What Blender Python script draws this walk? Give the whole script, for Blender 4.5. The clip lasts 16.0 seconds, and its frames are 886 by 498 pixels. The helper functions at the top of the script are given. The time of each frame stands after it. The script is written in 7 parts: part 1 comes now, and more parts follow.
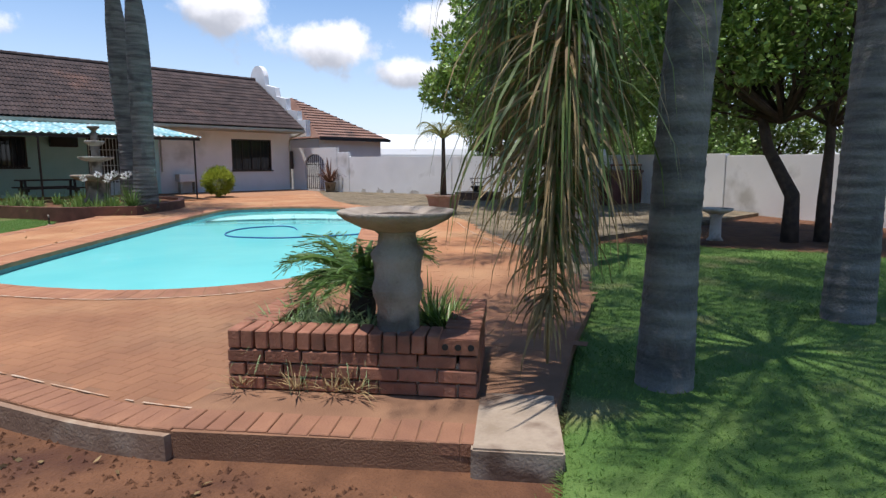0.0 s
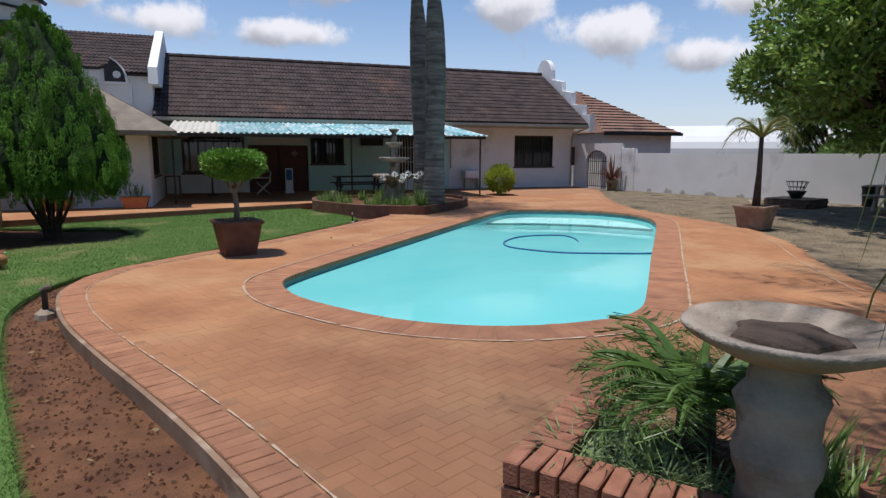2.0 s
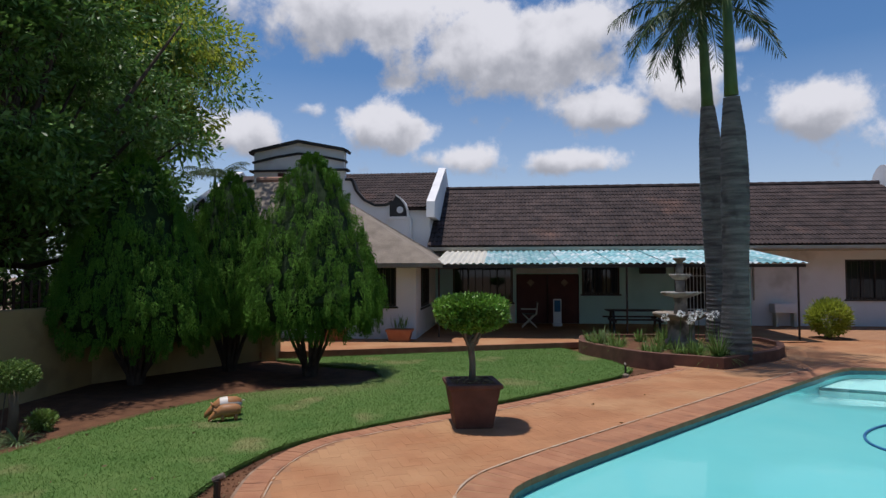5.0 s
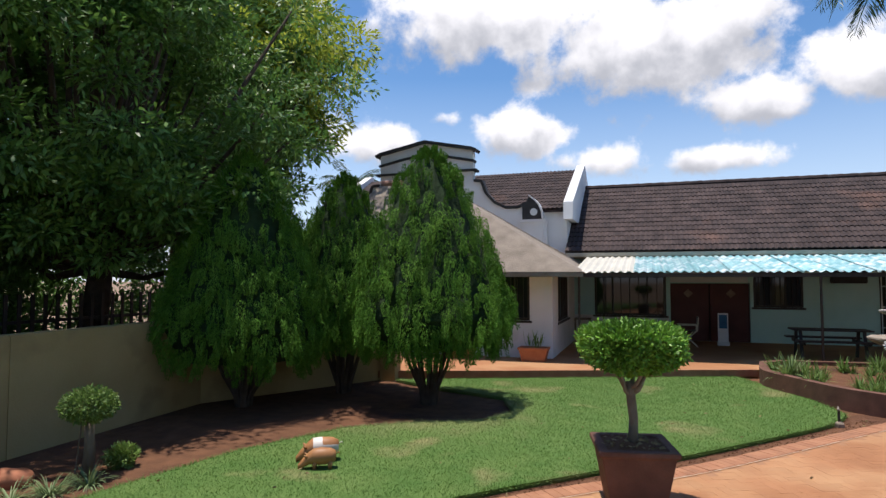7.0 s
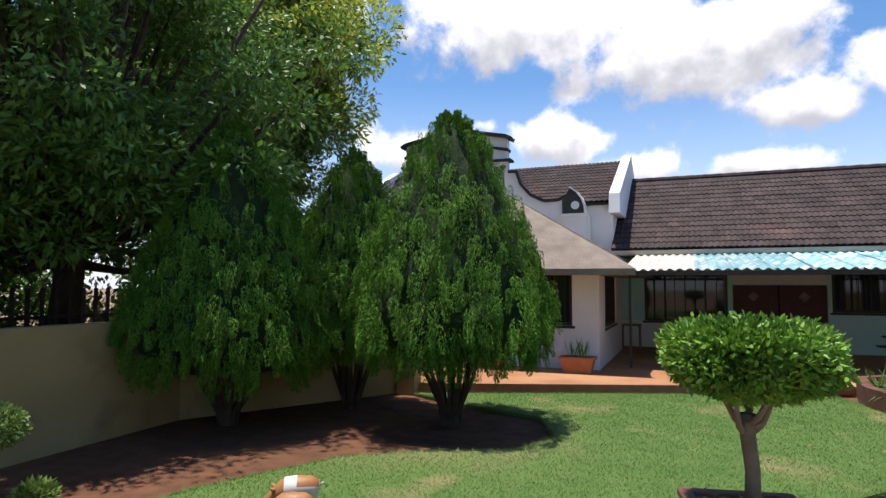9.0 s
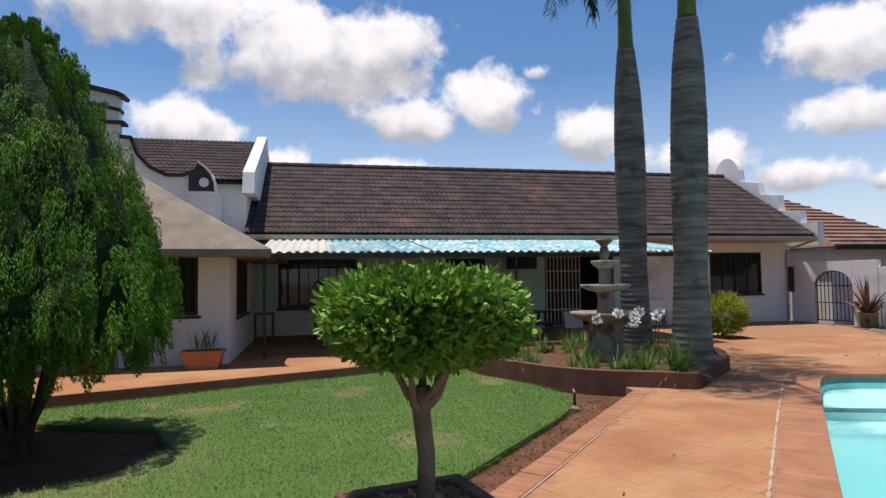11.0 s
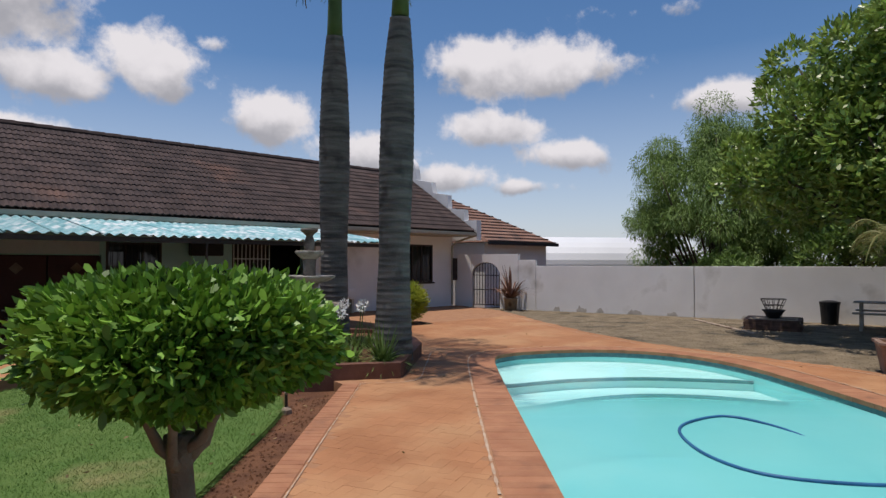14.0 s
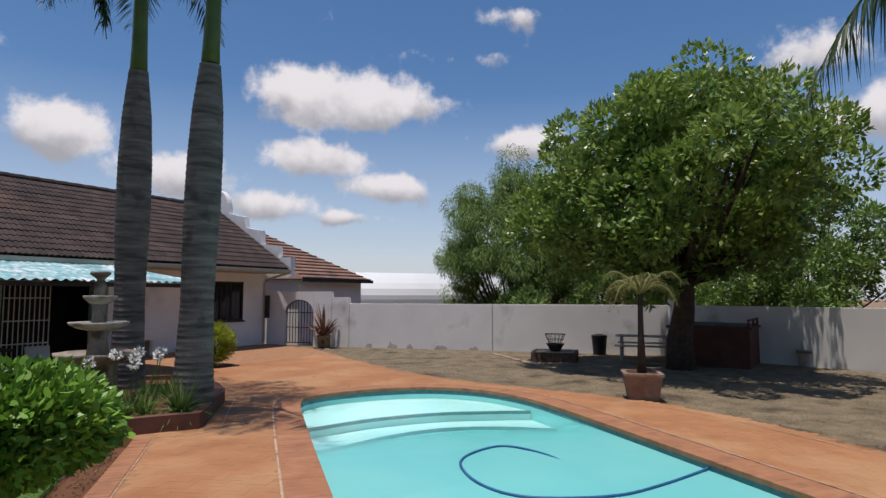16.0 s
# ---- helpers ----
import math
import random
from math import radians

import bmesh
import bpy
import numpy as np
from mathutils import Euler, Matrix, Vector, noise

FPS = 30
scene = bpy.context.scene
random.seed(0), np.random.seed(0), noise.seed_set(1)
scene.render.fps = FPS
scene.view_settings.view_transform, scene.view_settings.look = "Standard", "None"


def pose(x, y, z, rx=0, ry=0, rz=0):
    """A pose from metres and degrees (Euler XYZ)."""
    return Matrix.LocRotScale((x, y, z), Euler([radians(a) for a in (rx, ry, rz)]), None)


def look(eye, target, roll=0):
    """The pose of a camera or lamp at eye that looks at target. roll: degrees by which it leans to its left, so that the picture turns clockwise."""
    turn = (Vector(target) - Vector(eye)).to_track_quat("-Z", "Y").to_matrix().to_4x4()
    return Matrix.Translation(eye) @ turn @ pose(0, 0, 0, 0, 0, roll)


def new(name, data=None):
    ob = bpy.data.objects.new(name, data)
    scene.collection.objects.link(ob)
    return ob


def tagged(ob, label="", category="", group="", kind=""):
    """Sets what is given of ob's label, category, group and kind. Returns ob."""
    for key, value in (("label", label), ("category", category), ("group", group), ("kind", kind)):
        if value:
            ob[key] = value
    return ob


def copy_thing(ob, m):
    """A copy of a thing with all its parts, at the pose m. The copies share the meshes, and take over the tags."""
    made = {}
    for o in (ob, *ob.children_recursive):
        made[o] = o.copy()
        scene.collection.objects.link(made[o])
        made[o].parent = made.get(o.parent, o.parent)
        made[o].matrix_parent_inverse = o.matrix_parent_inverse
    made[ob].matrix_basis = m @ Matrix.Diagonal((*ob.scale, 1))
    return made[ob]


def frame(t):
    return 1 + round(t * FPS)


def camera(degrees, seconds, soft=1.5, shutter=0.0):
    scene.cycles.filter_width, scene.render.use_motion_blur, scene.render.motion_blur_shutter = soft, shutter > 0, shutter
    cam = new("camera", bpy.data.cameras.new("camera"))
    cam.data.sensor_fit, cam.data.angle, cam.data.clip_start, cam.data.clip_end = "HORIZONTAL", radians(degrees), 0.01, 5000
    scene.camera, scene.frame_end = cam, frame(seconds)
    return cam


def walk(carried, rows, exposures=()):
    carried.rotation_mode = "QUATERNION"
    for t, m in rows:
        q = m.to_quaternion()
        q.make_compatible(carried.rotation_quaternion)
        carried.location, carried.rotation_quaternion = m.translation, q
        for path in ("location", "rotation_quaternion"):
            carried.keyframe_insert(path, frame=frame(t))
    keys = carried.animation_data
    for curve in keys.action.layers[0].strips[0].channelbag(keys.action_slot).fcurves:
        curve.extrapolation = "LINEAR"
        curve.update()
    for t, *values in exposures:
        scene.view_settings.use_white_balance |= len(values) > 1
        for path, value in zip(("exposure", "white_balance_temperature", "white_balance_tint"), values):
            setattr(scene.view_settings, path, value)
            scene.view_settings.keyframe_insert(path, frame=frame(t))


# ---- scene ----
cam = camera(72.97, 16.0, 1.4)
PATH = [
    (0, pose(-0.034, 0.150, 1.273, 81.85, 0.00, -46.11) @ pose(0, 0, 0, 0, 0, 0.04)),
    (0.5, pose(0.072, 0.454, 1.310, 81.21, 0.00, -38.76) @ pose(0, 0, 0, 0, 0, 0.01)),
    (1, pose(0.174, 0.693, 1.410, 80.98, 0.00, -32.56) @ pose(0, 0, 0, 0, 0, 0.07)),
    (1.5, pose(0.328, 0.964, 1.512, 80.85, 0.00, -26.22) @ pose(0, 0, 0, 0, 0, 0.08)),
    (2, pose(0.474, 1.264, 1.568, 80.88, 0.00, -20.31) @ pose(0, 0, 0, 0, 0, 0.09)),
    (2.5, pose(0.627, 1.568, 1.675, 81.73, 0.00, -16.04) @ pose(0, 0, 0, 0, 0, 0.09)),
    (3, pose(0.766, 1.872, 1.785, 84.95, 0.00, -11.69) @ pose(0, 0, 0, 0, 0, 0.13)),
    (3.5, pose(0.881, 2.228, 1.814, 87.49, 0.00, -6.30) @ pose(0, 0, 0, 0, 0, 0.02)),
    (4, pose(0.985, 2.630, 1.850, 89.49, 0.00, -2.64) @ pose(0, 0, 0, 0, 0, -0.05)),
    (4.5, pose(1.056, 3.063, 1.860, 91.31, 0.00, 1.15) @ pose(0, 0, 0, 0, 0, -0.10)),
    (4.7, pose(1.086, 3.242, 1.863, 91.97, 0.00, 3.05) @ pose(0, 0, 0, 0, 0, -0.10)),
    (7, pose(0.817, 5.381, 1.994, 92.84, 0.00, 18.71) @ pose(0, 0, 0, 0, 0, 0.02)),
    (7.5, pose(0.587, 5.862, 1.982, 93.22, 0.00, 21.22) @ pose(0, 0, 0, 0, 0, -0.03)),
    (8, pose(0.413, 6.360, 1.955, 93.64, 0.00, 23.15) @ pose(0, 0, 0, 0, 0, 0.02)),
    (8.5, pose(0.339, 6.814, 1.887, 93.77, 0.00, 23.55) @ pose(0, 0, 0, 0, 0, 0.05)),
    (9, pose(0.372, 7.198, 1.786, 93.59, 0.00, 22.18) @ pose(0, 0, 0, 0, 0, 0.16)),
    (9.5, pose(0.347, 7.531, 1.702, 93.47, 0.00, 14.67) @ pose(0, 0, 0, 0, 0, -0.16)),
    (10, pose(0.302, 7.743, 1.633, 93.68, 0.00, 4.25) @ pose(0, 0, 0, 0, 0, -0.19)),
    (10.2, pose(0.289, 7.823, 1.606, 93.69, 0.00, 0.47) @ pose(0, 0, 0, 0, 0, -0.28)),
    (12.3, pose(0.030, 9.062, 1.543, 91.08, 0.00, -26.71) @ pose(0, 0, 0, 0, 0, -0.25)),
    (12.5, pose(0.021, 9.094, 1.553, 91.17, 0.00, -28.64) @ pose(0, 0, 0, 0, 0, -0.05)),
    (13, pose(-0.008, 9.103, 1.563, 91.20, 0.00, -33.97) @ pose(0, 0, 0, 0, 0, -0.12)),
    (13.5, pose(-0.017, 9.050, 1.606, 91.32, 0.00, -38.66) @ pose(0, 0, 0, 0, 0, 0.00)),
    (14, pose(-0.049, 8.975, 1.641, 91.40, 0.00, -42.58) @ pose(0, 0, 0, 0, 0, 0.01)),
    (14.5, pose(-0.078, 8.855, 1.664, 91.53, 0.00, -46.31) @ pose(0, 0, 0, 0, 0, 0.15)),
    (15, pose(-0.122, 8.745, 1.736, 91.51, 0.00, -50.45) @ pose(0, 0, 0, 0, 0, 0.12)),
    (15.5, pose(-0.209, 8.596, 1.802, 92.16, 0.00, -54.91) @ pose(0, 0, 0, 0, 0, 0.15)),
    (16, pose(-0.333, 8.460, 1.874, 94.40, 0.00, -59.65) @ pose(0, 0, 0, 0, 0, 0.09)),
]
walk(cam, PATH, [(0, .7, 6250, 14), (1.5, .44, 6250, 14), (3.0, .1, 6250, 15), (4.5, .03, 6250, 15), (7.0, .66, 6500, 14), (9.0, .88, 6550, 15), (10.2, .77, 6600, 15), (12.3, .11, 6650, 16), (16, .14, 6650, 16)])


# ---- world ----
SUN_EL, SUN_AZ = 80.5, 282.0     # degrees; azimuth clockwise from +y, where the sun stands
world = bpy.data.worlds.new("sky")
scene.world = world
world.use_nodes = True
wn, wl = world.node_tree.nodes, world.node_tree.links
wn.clear()


def wnode(kind, **kw):
    n = wn.new(kind)
    for k, v in kw.items():
        if k == "op":
            n.operation = v
        elif k == "vals":
            for i, q in v.items():
                n.inputs[i].default_value = q
    return n


def wmath(op, a, b=None):
    n = wnode("ShaderNodeMath", op=op)
    for i, q in enumerate((a, b)):
        if q is None:
            continue
        if isinstance(q, (int, float)):
            n.inputs[i].default_value = q
        else:
            wl.new(q, n.inputs[i])
    return n.outputs[0]


sky = wn.new("ShaderNodeTexSky")
sky.sky_type, sky.sun_disc = "NISHITA", False
sky.sun_elevation, sky.sun_rotation = radians(SUN_EL), radians(SUN_AZ)
sky.air_density, sky.dust_density, sky.ozone_density = 1.0, 0.6, 2.0
coord = wn.new("ShaderNodeTexCoord")
sep = wn.new("ShaderNodeSeparateXYZ")
wl.new(coord.outputs["Generated"], sep.inputs[0])
sx, sy, sz = sep.outputs
azim = wmath("ARCTAN2", sx, sy)                       # radians clockwise from +y
elev = wmath("ARCSINE", sz)
# cumulus: (azimuth, elevation, half width, half height, weight) in degrees
CLOUDS = [
    (-13, 24.5, 12, 4.6, 1.15), (0, 20.3, 10.5, 4.8, 1.15), (7, 22.5, 6, 3.4, 1.05), (9.6, 14.8, 5.4, 2.1, 1.05), (16.6, 16.8, 4.4, 3.2, 1.1), (-10.8, 13.6, 5.2, 2.6, 1.0),
    (-4.5, 10.8, 4.8, 1.8, .95), (-25.5, 12.6, 4.8, 2.6, 1.0), (-19, 15.2, 2.6, 1.0, .7), (7, 10.3, 5, 1.5, .9), (21.4, 19.1, 2.4, .9, .68), (26.3, 13.4, 4.6, 2.3, 1.1),
    (35.5, 10.4, 5.8, 2.3, 1.1), (43, 8.3, 4.8, 1.5, 1.05), (50.1, 17.9, 8.4, 2.9, 1.15), (47.5, 12.7, 5.0, 1.9, 1.1), (54.4, 10.1, 4.6, 1.5, 1.0), (51, 7.2, 4.2, .9, .8),
    (67.6, 14.2, 4.2, 1.7, .95), (62, 22, 5, 1.0, .55), (67, 25.5, 5, 1.2, .6), (92, 19.4, 5, 2.4, .8), (96, 14, 5, 2.6, .85), (-35, 24, 6, 4, .9), (-55, 16, 9, 5, 1.0), (112, 20, 12, 6, 1.0),
]
field, tall, mass = None, None, None
for az, el, hw, hh, wt in CLOUDS:
    dx = wmath("DIVIDE", wmath("SUBTRACT", azim, radians(az)), radians(hw))
    dy = wmath("DIVIDE", wmath("SUBTRACT", elev, radians(el)), radians(hh))
    r2 = wmath("ADD", wmath("MULTIPLY", dx, dx), wmath("MULTIPLY", dy, dy))
    blob = wmath("MULTIPLY", wmath("EXPONENT", wmath("MULTIPLY", r2, -1.0)), wt)
    field = blob if field is None else wmath("MAXIMUM", field, blob)
    up = wmath("MULTIPLY", blob, dy)
    tall = up if tall is None else wmath("ADD", tall, up)
    mass = blob if mass is None else wmath("ADD", mass, blob)
puff = wn.new("ShaderNodeTexNoise")
puff.inputs["Scale"].default_value, puff.inputs["Detail"].default_value, puff.inputs["Roughness"].default_value = 14.0, 13.0, 0.60
wl.new(coord.outputs["Generated"], puff.inputs["Vector"])
dens = wmath("ADD", field, wmath("MULTIPLY", wmath("SUBTRACT", puff.outputs[0], 0.5), 1.7))
ramp = wn.new("ShaderNodeMapRange")
ramp.interpolation_type = "SMOOTHSTEP"
for i, q in ((1, 0.30), (2, 0.72), (3, 0.0), (4, 1.0)):
    ramp.inputs[i].default_value = q
wl.new(dens, ramp.inputs[0])
core = wn.new("ShaderNodeMapRange")                   # undersides of the clouds are greyer
core.interpolation_type = "SMOOTHSTEP"
for i, q in ((1, 0.25), (2, -0.75), (3, 0.0), (4, 1.0)):
    core.inputs[i].default_value = q
billow = wn.new("ShaderNodeTexNoise")
billow.inputs["Scale"].default_value, billow.inputs["Detail"].default_value = 22.0, 7.0
wl.new(coord.outputs["Generated"], billow.inputs["Vector"])
height = wmath("DIVIDE", tall, wmath("ADD", mass, 0.02))
wl.new(wmath("ADD", height, wmath("MULTIPLY", wmath("SUBTRACT", billow.outputs[0], 0.5), 1.5)), core.inputs[0])
cloud = wn.new("ShaderNodeMixRGB")
cloud.inputs[1].default_value, cloud.inputs[2].default_value = (6.3, 6.35, 6.5, 1), (3.0, 3.15, 3.45, 1)
wl.new(core.outputs[0], cloud.inputs[0])
haze = wn.new("ShaderNodeMapRange")
for i, q in ((1, 0.0), (2, 0.32), (3, 0.62), (4, 0.0)):
    haze.inputs[i].default_value = q
wl.new(sz, haze.inputs[0])
hazed = wn.new("ShaderNodeMixRGB")
hazed.inputs[2].default_value = (4.9, 5.5, 6.6, 1)
wl.new(haze.outputs[0], hazed.inputs[0])
deep = wn.new("ShaderNodeHueSaturation")
deep.inputs["Saturation"].default_value, deep.inputs["Value"].default_value = 1.25, 0.86
wl.new(sky.outputs[0], deep.inputs["Color"])
wl.new(deep.outputs[0], hazed.inputs[1])
clouded = wn.new("ShaderNodeMixRGB")
wl.new(ramp.outputs[0], clouded.inputs[0])
wl.new(hazed.outputs[0], clouded.inputs[1])
wl.new(cloud.outputs[0], clouded.inputs[2])
bg = wn.new("ShaderNodeBackground")
bg.inputs[1].default_value = 0.11
wl.new(clouded.outputs[0], bg.inputs[0])
wout = wn.new("ShaderNodeOutputWorld")
wl.new(bg.outputs[0], wout.inputs[0])

sun_data = bpy.data.lights.new("sun", "SUN")
sun_data.energy, sun_data.angle, sun_data.color = 3.6, radians(0.6), (1.0, 0.95, 0.87)
sun_way = Vector((math.sin(radians(SUN_AZ)) * math.cos(radians(SUN_EL)), math.cos(radians(SUN_AZ)) * math.cos(radians(SUN_EL)), math.sin(radians(SUN_EL))))
sun = new("sun", sun_data)
sun.matrix_world = look(sun_way * 60, (0, 0, 0))


# ---- materials ----
def mat(name, a, b, rough=0.8, scale=6.0, fine=60.0, bump=0.2, metal=0.0, island=0.0, spec=0.35, thin=0.0, stain=None, stain_scale=0.7, stain_at=0.55, obj=0.0, dirt=None, band=None):
    """Two-scale surface: colours a and b by a coarse noise, fine grain in the relief, an optional stain colour in patches."""
    m = bpy.data.materials.new(name)
    m.use_nodes = True
    n, l = m.node_tree.nodes, m.node_tree.links
    p = n["Principled BSDF"]
    p.inputs["Roughness"].default_value, p.inputs["Metallic"].default_value = rough, metal
    p.inputs["Specular IOR Level"].default_value = spec
    geo = n.new("ShaderNodeNewGeometry")
    big, small = n.new("ShaderNodeTexNoise"), n.new("ShaderNodeTexNoise")
    for t, s, d in ((big, scale, 5), (small, fine, 4)):
        t.inputs["Scale"].default_value, t.inputs["Detail"].default_value = s, d
        l.new(geo.outputs["Position"], t.inputs["Vector"])
    if band:                                           # rings: the coarse noise is squeezed along z
        sq = n.new("ShaderNodeVectorMath")
        sq.operation = "MULTIPLY"
        sq.inputs[1].default_value = band
        l.new(geo.outputs["Position"], sq.inputs[0])
        l.new(sq.outputs[0], big.inputs["Vector"])
    mixed = n.new("ShaderNodeMixRGB")
    mixed.inputs[1].default_value, mixed.inputs[2].default_value = (*a, 1), (*b, 1)
    fac = n.new("ShaderNodeMath")
    fac.operation = "MULTIPLY_ADD"
    fac.inputs[1].default_value, fac.inputs[2].default_value = 0.45, -0.22
    l.new(small.outputs[0], fac.inputs[0])
    add = n.new("ShaderNodeMath")
    add.operation, add.use_clamp = "ADD", True
    l.new(fac.outputs[0], add.inputs[0])
    sharp = n.new("ShaderNodeMapRange")
    sharp.inputs[1].default_value, sharp.inputs[2].default_value = 0.3, 0.7
    l.new(big.outputs[0], sharp.inputs[0])
    l.new(sharp.outputs[0], add.inputs[1])
    l.new(add.outputs[0], mixed.inputs[0])
    col = mixed.outputs[0]
    if stain:
        st = n.new("ShaderNodeTexNoise")
        st.inputs["Scale"].default_value, st.inputs["Detail"].default_value = stain_scale, 8
        l.new(geo.outputs["Position"], st.inputs["Vector"])
        sr = n.new("ShaderNodeMapRange")
        sr.inputs[1].default_value, sr.inputs[2].default_value = stain_at, stain_at + 0.15
        l.new(st.outputs[0], sr.inputs[0])
        sm = n.new("ShaderNodeMixRGB")
        sm.inputs[2].default_value = (*stain, 1)
        l.new(sr.outputs[0], sm.inputs[0])
        l.new(col, sm.inputs[1])
        col = sm.outputs[0]
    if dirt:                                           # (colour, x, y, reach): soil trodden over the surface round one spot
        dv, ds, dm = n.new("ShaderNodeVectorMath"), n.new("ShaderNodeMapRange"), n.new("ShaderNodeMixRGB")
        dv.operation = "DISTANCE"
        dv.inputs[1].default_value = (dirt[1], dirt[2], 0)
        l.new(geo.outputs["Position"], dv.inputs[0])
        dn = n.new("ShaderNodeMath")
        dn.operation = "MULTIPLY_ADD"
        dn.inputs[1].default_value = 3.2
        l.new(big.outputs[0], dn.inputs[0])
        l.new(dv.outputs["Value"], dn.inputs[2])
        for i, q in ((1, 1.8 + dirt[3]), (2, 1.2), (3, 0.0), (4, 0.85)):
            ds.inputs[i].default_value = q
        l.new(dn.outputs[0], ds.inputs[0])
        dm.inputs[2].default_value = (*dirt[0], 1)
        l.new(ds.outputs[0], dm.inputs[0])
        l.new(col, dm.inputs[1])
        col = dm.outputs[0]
    for amount, src in ((island, "island"), (obj, "obj")):
        if not amount:
            continue
        if src == "island":
            rnd = geo.outputs["Random Per Island"]
        else:
            rnd = n.new("ShaderNodeObjectInfo").outputs["Random"]
        mr = n.new("ShaderNodeMapRange")
        mr.inputs[3].default_value, mr.inputs[4].default_value = 1 - amount, 1 + amount
        l.new(rnd, mr.inputs[0])
        hs = n.new("ShaderNodeHueSaturation")
        l.new(mr.outputs[0], hs.inputs["Value"])
        l.new(col, hs.inputs["Color"])
        col = hs.outputs[0]
    l.new(col, p.inputs["Base Color"])
    if bump:
        bm_ = n.new("ShaderNodeBump")
        bm_.inputs["Strength"].default_value, bm_.inputs["Distance"].default_value = bump, 0.02
        l.new(small.outputs[0], bm_.inputs["Height"])
        l.new(bm_.outputs[0], p.inputs["Normal"])
    if thin:
        tr = n.new("ShaderNodeBsdfTranslucent")
        l.new(col, tr.inputs[0])
        mx = n.new("ShaderNodeMixShader")
        mx.inputs[0].default_value = thin
        l.new(p.outputs[0], mx.inputs[1])
        l.new(tr.outputs[0], mx.inputs[2])
        l.new(mx.outputs[0], n["Material Output"].inputs[0])
    return m


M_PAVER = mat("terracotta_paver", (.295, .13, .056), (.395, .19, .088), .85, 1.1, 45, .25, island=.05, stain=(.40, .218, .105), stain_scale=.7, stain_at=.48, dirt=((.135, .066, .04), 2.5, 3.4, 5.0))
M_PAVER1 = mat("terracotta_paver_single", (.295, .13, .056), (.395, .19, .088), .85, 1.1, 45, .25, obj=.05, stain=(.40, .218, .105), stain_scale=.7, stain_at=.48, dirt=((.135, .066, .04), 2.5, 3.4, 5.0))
M_BRICK = mat("red_brick", (.20, .082, .048), (.31, .14, .085), .85, 9, 70, .35, obj=.2, stain=(.16, .09, .06), stain_scale=5, stain_at=.6)
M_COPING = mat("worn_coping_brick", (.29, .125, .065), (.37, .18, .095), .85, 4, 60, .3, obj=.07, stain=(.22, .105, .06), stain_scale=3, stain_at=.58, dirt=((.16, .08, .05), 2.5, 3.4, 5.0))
# brick darkened in colour for the shade over the fire pit
M_BRICKD = mat("shade_toned_brick", (.075, .045, .035), (.13, .08, .06), .9, 9, 70, .4, obj=.2)
M_MORTAR = mat("mortar", (.38, .28, .20), (.52, .42, .32), .95, 8, 80, .4)
M_LINE = mat("worn_mortar_line", (.36, .25, .17), (.50, .39, .29), .95, 8, 80, .4, stain=(.33, .165, .085), stain_scale=9, stain_at=.54)
M_FLAKE = mat("bare_cement_patch", (.40, .37, .32), (.52, .49, .44), .95, 8, 60, .3)
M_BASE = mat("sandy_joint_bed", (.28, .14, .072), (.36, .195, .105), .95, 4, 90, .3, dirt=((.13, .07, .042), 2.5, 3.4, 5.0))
M_SOIL = mat("red_soil", (.09, .039, .018), (.16, .072, .034), .95, 5, 50, .9, stain=(.07, .028, .016), stain_scale=1.6)
M_EARTH = mat("dry_ground", (.20, .13, .08), (.27, .19, .12), .95, 1.5, 40, .5)
M_LAWN = mat("lawn_turf", (.065, .14, .025), (.11, .18, .042), .95, 2.2, 90, .8, stain=(.26, .23, .10), stain_scale=.8, stain_at=.58, dirt=((.30, .25, .12), -2.7, 14.5, 1.9))
M_BLADE = mat("grass_blade", (.09, .19, .034), (.148, .245, .055), .7, 1.5, 20, 0, island=.10, thin=.3, stain=(.35, .32, .15), stain_scale=.8, stain_at=.58, dirt=((.40, .34, .17), -2.7, 14.5, 1.9))
M_GRAVEL = mat("grey_gravel", (.135, .105, .066), (.235, .188, .122), .95, 2.5, 55, 1.0, stain=(.07, .06, .04), stain_scale=1.2)
M_KERB = mat("weathered_concrete", (.24, .185, .13), (.40, .33, .25), .95, 3, 60, .22, stain=(.12, .075, .05), stain_scale=3, stain_at=.5)
M_KERBD = mat("soil_stained_concrete", (.19, .12, .078), (.29, .195, .13), .95, 3, 60, .25, stain=(.40, .32, .23), stain_scale=2.5, stain_at=.53)
M_WHITE = mat("white_plaster", (.70, .69, .68), (.78, .77, .76), .9, 1.2, 50, .12, stain=(.55, .53, .50), stain_scale=.9, stain_at=.62)
M_WALLW = mat("boundary_plaster", (.70, .69, .67), (.79, .78, .76), .9, .8, 45, .15, stain=(.48, .46, .42), stain_scale=.8, stain_at=.6)
M_CREAM = mat("cream_plaster", (.52, .50, .42), (.60, .57, .49), .9, 1.2, 50, .12, stain=(.42, .39, .32), stain_scale=1.2)
M_AQUA = mat("aqua_plaster", (.42, .66, .63), (.50, .73, .70), .85, 1.5, 50, .1)
M_YELLOW = mat("ochre_plaster", (.36, .26, .11), (.44, .33, .155), .9, 1.0, 45, .2, stain=(.28, .20, .09), stain_scale=1.3)
M_TILE = mat("brown_roof_tile", (.038, .029, .028), (.078, .055, .050), .85, 2.0, 50, .3, island=.2, obj=.2, spec=.2, stain=(.12, .07, .055), stain_scale=.6, stain_at=.62)
M_TILE2 = mat("faded_red_tile", (.22, .12, .085), (.32, .19, .14), .85, 1.5, 50, .3, island=.25, stain=(.15, .10, .08), stain_scale=1.0)
